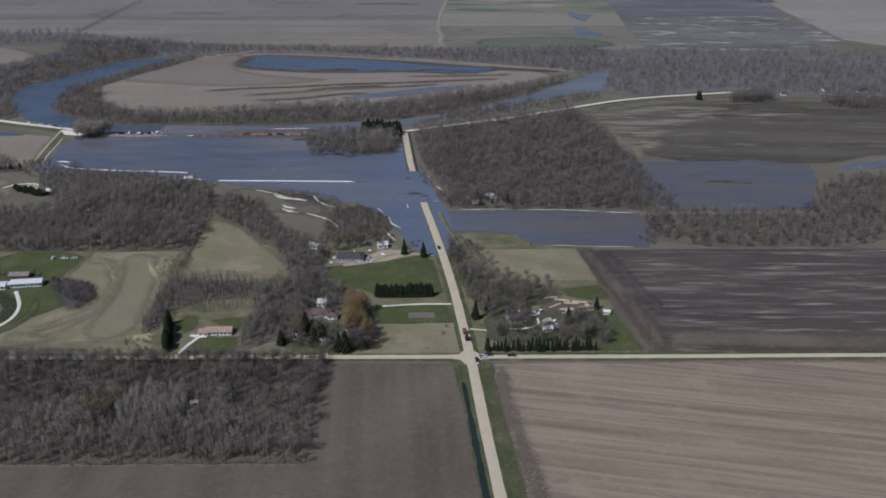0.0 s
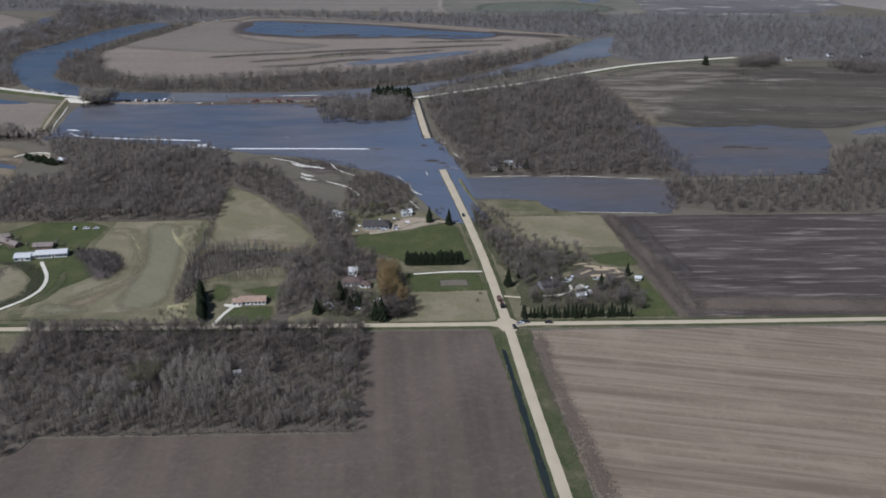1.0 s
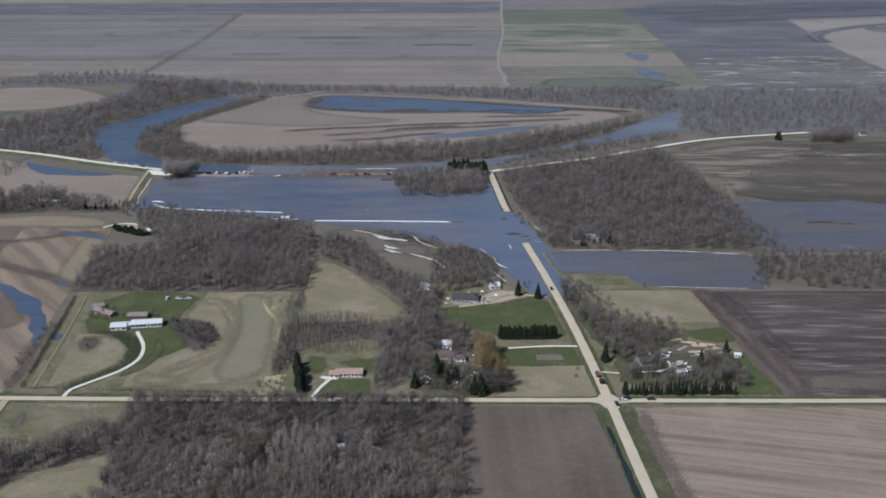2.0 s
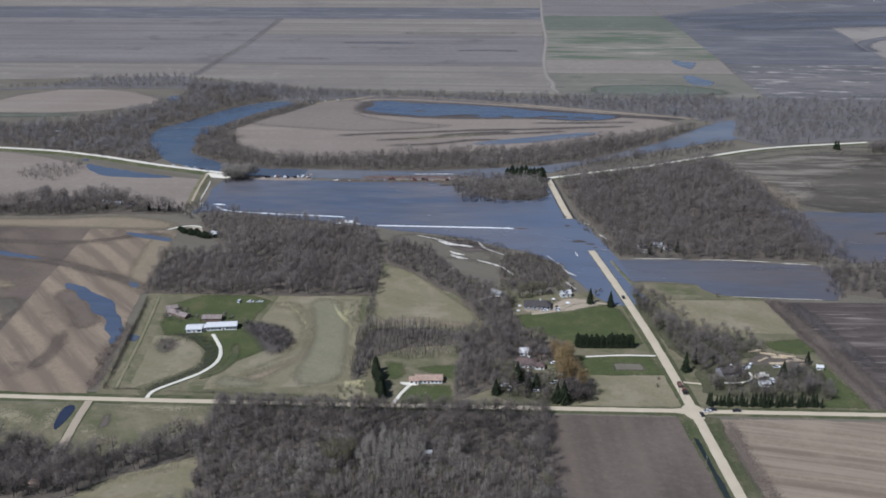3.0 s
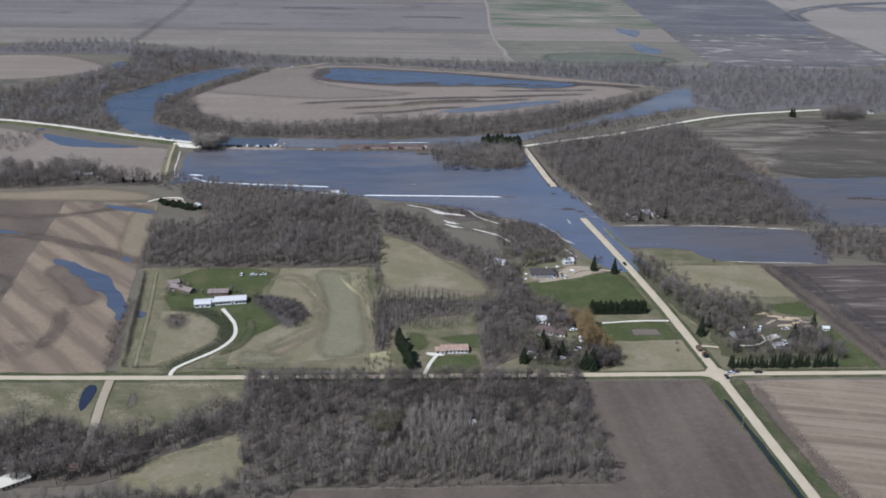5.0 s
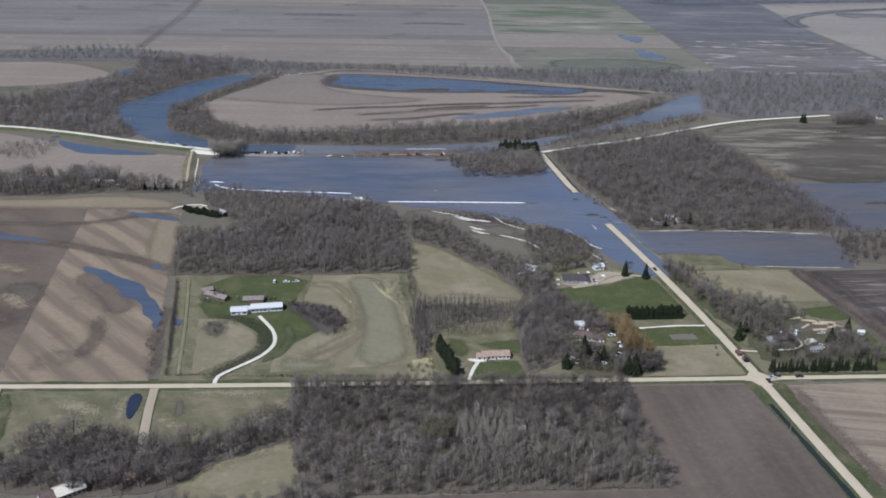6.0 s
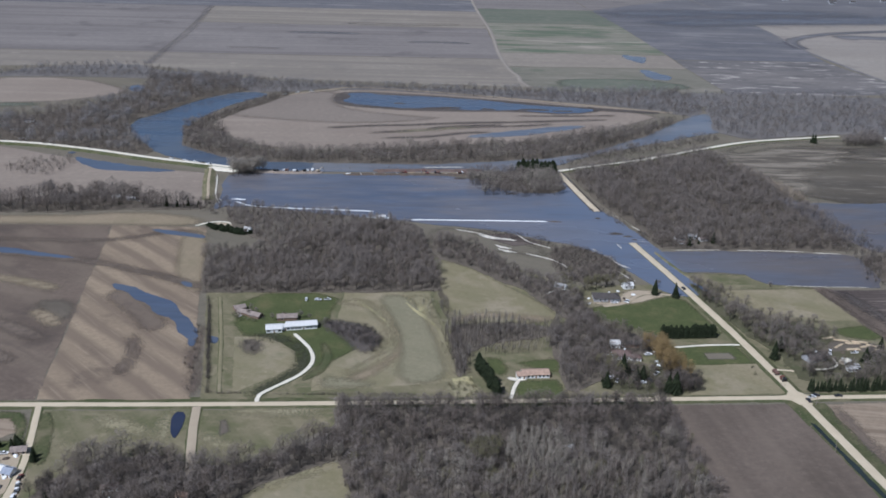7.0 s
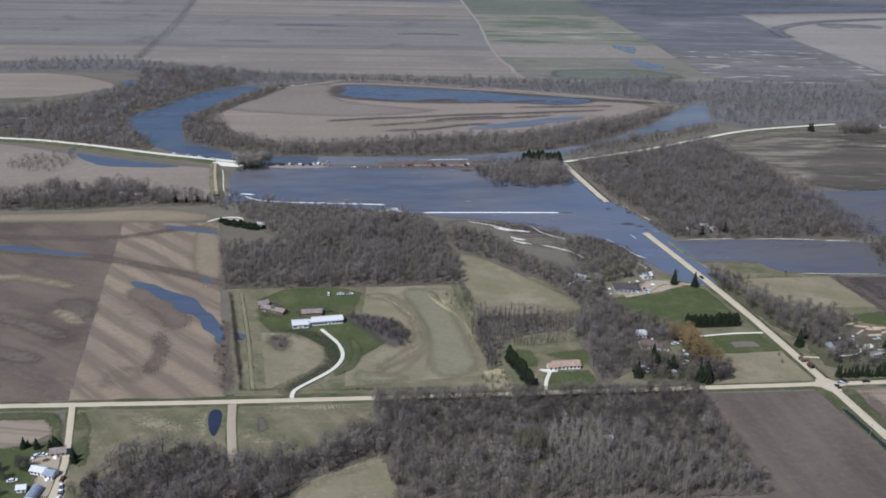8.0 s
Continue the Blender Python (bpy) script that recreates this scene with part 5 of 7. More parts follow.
woods("woodland", WOOD["middle"], 4.65, TREES, [("twig_dark", 0.5), ("twig_brown", 4), ("twig", 7)], "dense bare brown woodland behind the white house", 4, soft=0)
woods("woodland", WOOD["east"], 5.25, FAR + TREES[:2], [("twig_dark", 0.5), ("twig_brown", 3), ("twig", 7)], "bare woodland standing by the flood", 5, (0.8, 1.3), soft=0, gap=(27, 270, 14, 8))
woods("woodland", WOOD["south_east"], 5.6, TREES + FAR, MIX, "bare woodland along the flooded field", 6, (0.6, 1.0))
woods("woodland", WOOD["belt"], 4.6, TREES, BROWN, "bare tree belt above the meadow", 7, (0.6, 0.95))
woods("woodland", WOOD["centre"], 4.8, TREES, BROWN, "tall bare trees round the houses", 8, (0.8, 1.15))
woods("woodland", WOOD["inner"], 6.1, FAR, [("twig_dark", 1), ("twig_brown", 3), ("twig", 5), ("twig_pale", 1)], "bare trees along the river bank", 9, (0.85, 1.35), rough=3.0, soft=0)
woods("woodland", WOOD["neck"], 4.6, FAR, MIX, "bare trees along the river bank", 10, (0.6, 1.0), rough=3.0, soft=0)
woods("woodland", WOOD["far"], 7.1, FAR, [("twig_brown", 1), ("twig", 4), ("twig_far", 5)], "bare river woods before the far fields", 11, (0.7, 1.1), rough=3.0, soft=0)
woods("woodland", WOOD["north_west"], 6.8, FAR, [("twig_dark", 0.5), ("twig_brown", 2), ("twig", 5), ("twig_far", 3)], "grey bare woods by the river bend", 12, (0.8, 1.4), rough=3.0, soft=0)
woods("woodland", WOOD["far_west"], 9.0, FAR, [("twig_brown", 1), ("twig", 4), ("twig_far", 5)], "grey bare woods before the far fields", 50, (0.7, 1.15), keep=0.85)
woods("brush", [(-650, 520), (-592, 540), (-584, 500), (-600, 466), (-650, 480)], 6.0, BUSH + FAR, MIX, "bare scrub in the dyke field", 51, (0.5, 0.9), category="brush")
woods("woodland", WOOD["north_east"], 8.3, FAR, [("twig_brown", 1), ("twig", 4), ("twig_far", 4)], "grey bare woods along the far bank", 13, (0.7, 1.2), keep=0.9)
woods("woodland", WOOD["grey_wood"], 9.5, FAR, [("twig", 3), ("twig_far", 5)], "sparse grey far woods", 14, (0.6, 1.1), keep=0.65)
woods("brush", [(-40, 520), (30, 558), (110, 600), (190, 650), (180, 664), (90, 620), (10, 582), (-50, 530)], 5.0, BUSH + FAR, MIX, "bare brush between road and river", 24, (0.5, 1.0), 1.5, category="brush")
woods("woodland", [(-60, 28), (-66, 6), (-118, 3), (-122, 50), (-106, 48), (-92, 40), (-74, 44)], 4.4, TREES, BROWN, "scattered bare trees before the red-roofed house", 25, (0.75, 1.15), keep=0.9)
woods("woodland", [(150, 180), (158, 262), (186, 336), (196, 262), (180, 242), (164, 200)], 5.5, FAR, MIX, "bare trees between the flooded fields", 44, (0.5, 0.95), soft=0)
woods("woodland", [(20, 42), (48, 44), (70, 40), (80, 60), (88, 40), (80, 14), (20, 14)], 5.0, TREES, BROWN, "scattered bare yard trees", 26, (0.75, 1.15), keep=0.95)
woods("brush", [(-432, 388), (-402, 392), (-396, 344), (-428, 350)], 5.0, BUSH + TREES, MIX, "bare brush beside the drowned side road", 29, (0.5, 0.9), category="brush")
woods("brush", [(-8, 208), (-4, 206), (8, 184), (12, 174), (4, 174), (-3, 186)], 3.2, BUSH, MIX, "bare brush between ditch and pond", 30, (0.3, 0.7), category="brush")
woods("woodland", [(-118, 200), (-60, 204), (-48, 186), (-66, 182), (-110, 162)], 5.5, BUSH + TREES, [("twig", 3), ("twig_bud", 2)], "bare trees behind the grey-roofed house", 27, (0.5, 0.8))
woods("poplar_stand", [(-212, -111), (-90, -110), (-94, -74), (-150, -76), (-212, -84)], 4.4, THIN, [("twig_brown", 1), ("twig", 3), ("twig_bud", 1), ("twig_pale", 2)], "slender pale-stemmed bare trees at the wood's edge", 28, (0.75, 1.05), 2, "bark_pale", category="trees", gap=(-156, -59, 3.0, 6.5))
# shadowy inside of the thicket is put into its dark twig colours
woods("brush", [(-306, 112), (-290, 113), (-276, 109), (-264, 101), (-257, 86), (-262, 72), (-269, 63), (-272, 76), (-282, 83), (-292, 98)], 2.8, TREES[:3], DARK, "dark bare thicket on the lawn", 45, (0.25, 0.55), 3.0, keep=0.95, category="brush", soft=0)
woods("brush", [(-356, 84), (-344, 84), (-342, 70), (-350, 66)], 3.6, TREES[:3], DARK, "bare thicket in the small pasture", 46, (0.2, 0.4), 0.8, category="brush")
woods("brush", [(-234, 166), (-216, 166), (-211, 60), (-220, 60), (-222, 110)], 4.6, BUSH, [("twig_bud", 2), ("twig_pale", 1)], "straw-coloured shrubs along the pasture", 47, (0.4, 0.75), 1.0, keep=0.7, category="brush")
woods("poplar_stand", [(-216, -74), (-200, -74), (-196, -56), (-214, -56)], 2.8, THIN, [("twig_bud", 1)], "olive-budding young trees in the wood", 48, (0.95, 1.15), 1.0, category="trees")
woods("brush", [(-282, -92), (-278, -92), (-282, -77), (-286, -77)], 2.2, BUSH, DARK, "dark shrubs at the clearing's edge", 54, (1.0, 1.4), 0.5, category="brush")
# two brush strips added so that dark twigs draw the shadow line under the trees
woods("brush", [(-254, -112.5), (-86, -112), (-86, -108), (-254, -109)], 1.9, BUSH, DARK, "dark brush added as the shade line at the wood's foot", 55, (0.3, 0.6), 0.6, category="brush")
woods("brush", [(-394, 167), (-212, 168.5), (-212, 172), (-394, 171)], 2.2, BUSH, DARK, "dark brush added as the shade line behind the pasture", 56, (0.3, 0.55), 0.6, category="brush")
woods("brush", [(-372, 122), (-346, 112), (-342, 120), (-362, 142)], 4.0, BUSH + TREES[:1], MIX, "bare brush round the old sheds", 49, (0.4, 0.7), 1.0, category="brush")
woods("woodland", WOOD["island"], 4.8, FAR + TREES[:2], [("twig_brown", 1), ("twig", 4), ("twig_pale", 3)], "bare trees on a flooded bank", 15, (0.9, 1.3), soft=0)
woods("woodland", WOOD["south"], 4.6, TREES, [("twig_dark", 1.5), ("twig_brown", 4), ("twig", 5)], "dark bare trees in the hollow", 16, (1.0, 1.4))
woods("woodland", WOOD["corner"], 4.8, TREES, MIX, "bare trees beside the farm", 17, (0.7, 1.0))
woods("woodland", WOOD["village"], 5.6, FAR + TREES[:2], GREY, "bare trees round the far farmstead", 18, (1.0, 1.6))
woods("woodland", WOOD["yard"], 4.7, TREES, BROWN, "bare trees in the roadside yard", 19, (0.75, 1.2))
woods("woodland", WOOD["yard_east"], 4.6, TREES, BROWN, "bare brown trees beside the lawn", 20, (0.6, 0.85))
woods("woodland", WOOD["clearing"], 3.2, THIN, [("twig_brown", 1), ("twig", 4), ("twig_pale", 2)], "young bare poplars round the clearing", 21, (0.55, 0.95), wood="bark")
woods("brush", WOOD["brush"], 3.2, BUSH, [("twig_dark", 2), ("twig_brown", 4)], "dark flooded brush", 22, (0.5, 1.3), category="brush")
woods("brush", WOOD["strip"], 4.8, TREES, [("twig_brown", 2), ("twig", 6), ("twig_pale", 1.5)], "bare trees along the flood's edge", 23, (0.55, 0.9), category="brush")

woods("woodland", [(334, 622), (350, 650), (372, 660), (398, 650), (398, 628), (366, 618)], 4.2, FAR, [("twig_brown", 2), ("twig", 5)], "bare grey trees at the end of the river road", 58, (0.95, 1.35))
woods("woodland", [(450, 612), (452, 636), (482, 648), (540, 640), (540, 600), (490, 585)], 5.0, FAR, [("twig_brown", 2), ("twig", 5)], "bare grey trees round the far houses", 59, (0.7, 1.1))

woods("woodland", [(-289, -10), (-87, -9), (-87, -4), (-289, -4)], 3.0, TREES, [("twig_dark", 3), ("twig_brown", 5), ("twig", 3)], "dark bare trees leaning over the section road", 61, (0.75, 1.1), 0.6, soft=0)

# ---------- single trees ----------


def thing(name, label, category, group=""):
    return tagged(new(name), label, category, group)


def part_arrays(name, V, F, material, parent, label=""):
    me = bpy.data.meshes.new(name)
    me.from_pydata([tuple(v) for v in V], [], [tuple(int(i) for i in f) for f in F])
    me.materials.append(material)
    ob = new(name, me)
    ob.parent = parent
    return tagged(ob, label)


def make_tree(kind, twig, label, group, bark="bark", name="tree", category="tree"):
    v, f, t, o = kind
    root = thing(name, label, category, group)
    k = int(f.max()) + 1
    part_arrays("trunk", v[:k], f, M[bark], root)
    crown = part_arrays("crown", v[k:], t - k, M[twig], root)
    crown.data.attributes.new("outward", "FLOAT_VECTOR", "POINT").data.foreach_set("vector", o[k:].astype(np.float32).ravel())
    return root


def make_spruce(seed, label, group, height=9.0, width=2.3, blunt=0.85):
    """A spruce: ragged tiers of drooping branches on a straight trunk."""
    r = random.Random(seed)
    root = thing("spruce_tree", label, "conifer", group)
    V, F = [], []
    cone_tris(V, F, (0, 0, -0.2), (0, 0, height * 0.95), 0.16, 0, 5)
    part_arrays("trunk", V, F, M["bark"], root)
    V, F = [], []
    tiers = 11
    for i in range(tiers):
        z = height * (0.07 + 0.86 * i / tiers)
        rad = width * (1 - i / tiers) ** blunt + 0.18
        s = len(V)
        V.append((0, 0, z + height * 0.17))
        k = 16
        for j in range(k):
            a = 6.2832 * (j + r.uniform(-0.3, 0.3)) / k + i
            q = rad * (r.uniform(0.85, 1.15) if j % 2 else r.uniform(0.5, 0.7))
            V.append((math.cos(a) * q, math.sin(a) * q, z + (0.0 if j % 2 else 0.35) + r.uniform(-0.15, 0.15)))
        F += [(s, s + 1 + j, s + 1 + (j + 1) % k) for j in range(k)]
    part_arrays("crown", V, F, M["spruce"], root)
    return root


def place(root, spots, seed, size=(0.8, 1.2), z=0.0):
    """Copies of root at the spots; root itself takes the first one."""
    r = random.Random(seed)
    for i, (x, y) in enumerate(spots):
        m = pose(x, y, z, 0, 0, r.uniform(0, 360))
        s = r.uniform(*size)
        ob = root if i == 0 else copy_thing(root, m)
        ob.matrix_basis = m @ Matrix.Diagonal((s, s, s * r.uniform(0.9, 1.1), 1))


def row(a, b, n, jitter, seed):
    r = random.Random(seed)
    return [(a[0] + (b[0] - a[0]) * i / (n - 1) + r.uniform(-jitter, jitter), a[1] + (b[1] - a[1]) * i / (n - 1) + r.uniform(-jitter, jitter)) for i in range(n)]


place(make_spruce(1, "dark spruce in a dense windbreak row", "windbreak spruces above the lane", 9.5, 2.6, 0.38), row((-60, 86), (-22, 87), 22, 0.4, 1), 1, (0.95, 1.15))
place(make_spruce(2, "dark spruce in a row along the road", "roadside spruces of the yard", 9.5, 1.9, 0.65), row((13, 8), (82, 8), 29, 0.9, 2), 2, (0.6, 1.1))
place(make_spruce(3, "tall dark spruce beside the drive", "spruces beside the drive", 11.0, 3.3, 0.45), row((-189, 8), (-198, 44), 14, 1.0, 3), 3, (0.8, 1.1))
place(make_spruce(4, "dark spruce on the flooded bank", "spruces by the road bend", 15.0, 5.2, 0.45), row((-100, 498), (-62, 492), 14, 1.5, 4) + row((-94, 490), (-64, 484), 11, 1.5, 5), 4, (0.9, 1.12))
place(make_spruce(5, "lone dark spruce in a yard", "yard spruces", 12.5, 3.4),
      [(-29, 156), (-44, 161), (17, 64), (70, 46), (92, 66), (-118, 22), (8, 52), (-118, 16)], 5, (0.7, 1.15))
place(make_spruce(10, "tall broad dark spruce before the red-roofed house", "tall spruces before the red-roofed house", 15.0, 4.4, 0.75), [(-97, 21), (-92, 25), (-80, 8), (-76, 7), (-104, 30)], 22, (0.75, 1.15))
place(make_spruce(6, "dark spruce beside the farmyard", "farmyard spruces", 7.0, 2.2),
      [(-481, -41), (-479, -40), (-474, -42), (-467, -42), (-464, -40), (-462, -42), (-466, -38), (-452, -53), (-451, -57), (-436, -87), (-434, -92)], 6, (0.7, 1.15))
place(make_spruce(7, "lone dark spruce by the river road", "river road spruce", 12.0, 3.6), [(304, 640), (306, 637)], 7, (1.0, 1.2))
place(make_spruce(8, "dark spruce among bare farm trees", "far farmstead spruces", 11.0, 2.8),
      [(-560, 376), (-548, 380), (-520, 384), (-505, 378), (20, 270), (30, 274), (44, 276), (-430, 372), (-440, 374), (-450, 372), (-460, 373)], 8, (0.5, 1.1))
place(make_spruce(9, "low dark evergreen in a yard hedge", "evergreen hedge", 5.0, 4.2, 0.45), row((-412, 318), (-374, 298), 14, 1.5, 9) + row((-408, 312), (-378, 296), 12, 1.5, 10), 9, (0.75, 1.1))

place(make_tree(bare_tree(101, 14, 1000, 14.0, 4.4, 0.11, 0.1, 0.5, 0.46), "twig_orange", "orange-budding willow beside the tan field", "orange willows"),
      [(-70, 38), (-66, 30), (-72, 46), (-64, 24), (-74, 28), (-76, 38), (-74, 56), (-70, 60), (-77, 64), (-72, 50)], 11, (1.25, 1.65))
place(make_tree(bare_tree(110, 12, 700, 12.0, 4.2, 0.11, 0.08, 0.5, 0.48), "twig_dark", "dark brown bare tree below the willows", "trees below the willows"),
      [(-68, 14), (-62, 15), (-70, 22), (-60, 10), (-66, 8), (-72, 12), (-58, 18)], 21, (0.9, 1.15))
place(make_tree(bare_tree(102, 12, 216, 9.0, 3.6, 0.15, 0.15), "twig_brown", "brown bare tree at the field corner", "trees at the field corner"),
      [(-66, 10), (-70, 8), (-62, 12), (-76, 14), (-72, 20)], 12, (0.9, 1.15))
place(make_tree(bare_tree(103, 12, 520, 9.5, 4.2, 0.13, 0.12), "twig_bud", "pale budding tree in front of the red-roofed house", "yard trees"),
      [(-108, 40), (-103, 36), (-112, 34), (-116, 42), (-106, 28), (-66, 176), (-96, 168), (-88, 174), (-80, 176)], 13, (1.0, 1.45))
place(make_tree(bare_tree(111, 12, 420, 8.0, 3.4, 0.13, 0.08, 0.5, 0.46), "twig_dark", "dark bare tree beside the grey-roofed house", "trees beside the grey-roofed house"),
      [(-106, 152), (-103, 160), (-108, 166), (-98, 170), (-74, 178), (-66, 182), (-56, 184), (-62, 174), (-110, 146), (-90, 180)], 23, (0.6, 1.05))
place(make_tree(bare_tree(112, 12, 600, 9.0, 3.8, 0.13, 0.08, 0.5, 0.46), "twig_dark", "dark bare tree shading the farmyard", "trees in the farmyard"),
      [(-477, -62), (-479, -57), (-474, -60), (-439, -84), (-436, -80), (-484, -70), (-488, -62), (-482, -84)], 24, (0.7, 1.05))
place(make_tree(bare_tree(104, 12, 234, 8.5, 3.4, 0.14, 0.15), "twig", "bare tree beside a white building", "yard trees of the farmhouses"),
      [(-474, -64), (-330, 122), (-318, 122), (-338, 118), (-312, 118), (-356, 126), (-362, 118), (-300, 112)], 14, (0.6, 1.0))
place(make_tree(bare_tree(105, 8, 200, 7.0, 3.0, 0.12, 0.04, 0.5, 0.48), "twig_brown", "bare tree in the field hedge", "hedgerow trees"),
      row((-392, 112), (-381, 20), 8, 1.6, 15) + [(-390, 60), (-389, 52)], 15, (0.4, 0.75))
place(make_tree(bare_tree(106, 12, 640, 12.0, 4.2, 0.15, 0.12, 0.5, 0.44), "twig_pale", "pale bare tree on the dyke corner", "trees on the dyke"),
      [(-402, 496), (-398, 490), (-405, 490), (-394, 494), (-400, 484), (-408, 486), (-392, 488), (-404, 480), (-396, 482), (-388, 493), (-410, 478), (-384, 486), (-399, 476), (-390, 479), (-412, 492), (-380, 490)], 16, (1.3, 1.75))
woods("brush", [(-416, 484), (-380, 486), (-378, 474), (-400, 468), (-414, 470)], 3.0, BUSH, DARK, "dark brush at the foot of the dyke trees", 57, (0.5, 0.9), 0.8, category="brush")
place(make_tree(bare_tree(107, 12, 234, 8.0, 3.4, 0.14, 0.1), "twig", "bare tree beside the tan stubble", "trees by the tan field"),
      [(22, 118), (34, 122), (30, 114), (48, 118), (54, 112), (40, 108), (62, 108), (12, 130), (6, 142), (2, 152), (-2, 164), (4, 120)], 17, (0.6, 1.1))
place(make_tree(bare_tree(108, 12, 234, 7.0, 3.2, 0.14, 0.1), "twig", "small bare tree at the flood's edge", "trees at the flood's edge"),
      [(56, 176), (150, 184), (146, 190), (154, 180), (-38, 176), (-34, 184), (-42, 170)], 18, (0.5, 1.0))
place(make_tree(THIN[1], "twig", "slender bare tree along the section road", "trees along the section road"),
      row((-286, -2), (-96, -3), 28, 1.2, 19), 19, (0.45, 0.75))
place(make_tree(bare_tree(109, 9, 198, 5.0, 2.4, 0.12, 0.05, 0.4, 0.6), "twig_bud", "straw-coloured shrub by the road", "roadside shrubs", name="shrub", category="shrub"),
      [(-203, 10), (-207, 20), (-217, 15), (-219, 20), (-205, 26), (-209, 6), (-213, 18), (-206, 8), (-210, 14), (-214, 10), (-204, 18), (-212, 22), (-220, 8), (-226, 9), (-70, 40), (-12, 40), (-14, 30)], 20, (0.6, 1.0))

# hedges as continuous brush
woods("brush", [(-392, 112), (-386, 112), (-377, 16), (-382, 16)], 2.4, BUSH, DARK, "dark brush in the wet field margin", 52, (0.2, 0.42), 0.8, keep=0.4, category="brush")
woods("hedge", [(-390, 158), (-388, 158), (-368, 14), (-370, 14)], 1.15, BUSH, [("twig_dark", 1)], "dark bare hedge along the pasture", 31, (0.5, 0.8), 0.4, category="hedge")
woods("hedge", [(-371, 13.8), (-371, 15.6), (-345, 14.4), (-345, 12.6)], 1.2, BUSH, DARK, "low dark hedge above the road", 32, (0.3, 0.45), 0.3, category="hedge")
woods("hedge", [(-330, 11.2), (-330, 12.8), (-220, 9.2), (-220, 7.6)], 1.3, BUSH, DARK, "low dark hedge above the road", 33, (0.3, 0.5), 0.3, category="hedge")
woods("hedge", [(90, 170), (93, 170), (108, 110), (121, 9), (117, 9), (104, 110)], 2.6, BUSH, DARK, "dark weedy field edge", 34, (0.2, 0.4), 0.5, category="hedge")
woods("hedge", [(-216, 170), (-210, 170), (-209, 118), (-214, 118)], 2.4, BUSH, GREY, "bare brush between the meadows", 35, (0.5, 1.0), 0.8, category="hedge")
woods("brush", [(-216, 112), (-206, 112), (-204, 34), (-216, 34)], 3.0, BUSH + THIN, GREY, "dark bare brush beside the pasture", 36, (0.6, 0.9), 1.0, category="brush")
woods("brush", [(-196, 80), (-140, 86), (-142, 64), (-194, 60)], 2.8, THIN, [("twig_pale", 1), ("twig", 2)], "pale bare saplings in the clearing", 37, (0.35, 0.6), 1.0, category="brush")
woods("brush", [(-24, 300), (-14, 306), (-4, 262), (-8, 262)], 3.0, BUSH, GREY, "bare brush along the washed-out road", 38, (0.5, 1.0), 1.0, category="brush")
woods("brush", [(-44, 380), (-38, 390), (-20, 320), (-28, 312)], 3.6, BUSH, MIX, "bare brush along the drowned road", 39, (0.4, 0.9), 1.0, category="brush")
woods("brush", [(-180, 312), (-120, 300), (-96, 268), (-112, 262), (-140, 284), (-180, 300)], 3.0, BUSH, DARK, "dark brush at the water's edge", 40, (0.3, 0.8), 1.0, category="brush")
woods("brush", [(-360, 512), (-160, 510), (-160, 500), (-360, 500)], 5.0, BUSH, GREY, "drowned brush on the dyke", 41, (0.3, 0.6), 1.0, keep=0.25, category="brush")
woods("brush", [(0, 186), (10, 190), (36, 100), (20, 106)], 3.2, BUSH + TREES[:1], MIX, "bare ditch brush beside the gravel road", 42, (0.4, 0.9), 1.0, category="brush")
woods("reeds", [(-300, 860), (-200, 870), (-60, 806), (-140, 782), (-246, 806)], 7.0, BUSH, DARK, "dark reeds round the pond", 43, (0.15, 0.3), 2.0, keep=0.5, category="reeds")

# ---------- buildings ----------


def gable_shape(bm, L, W, h, rise, over=0.5, thick=0.18, hip=0.0):
    """A roof shell over a body L by W: ridge along x."""
    a, b = L / 2 + over, W / 2 + over
    drop = rise * over / (W / 2)
    z0 = h - drop
    for up in (0.0, thick):
        bm.verts.new((-a, -b, z0 + up)), bm.verts.new((a, -b, z0 + up)), bm.verts.new((a, b, z0 + up)), bm.verts.new((-a, b, z0 + up))
        bm.verts.new((-a + hip, 0, h + rise + up)), bm.verts.new((a - hip, 0, h + rise + up))
    bm.verts.ensure_lookup_table()
    v = bm.verts
    for o, flip in ((0, True), (6, False)):
        fs = [(0, 1, 5, 4), (2, 3, 4, 5)] + ([(1, 2, 5), (3, 0, 4)] if hip else [])
        for f in fs:
            q = [v[o + i] for i in f]
            bm.faces.new(q[::-1] if flip else q)
    edge = [(0, 1), (1, 2), (2, 3), (3, 0)] if hip else [(0, 1), (1, 5), (5, 2), (2, 3), (3, 4), (4, 0)]
    for i, j in edge:
        bm.faces.new((v[i], v[j], v[6 + j], v[6 + i]))


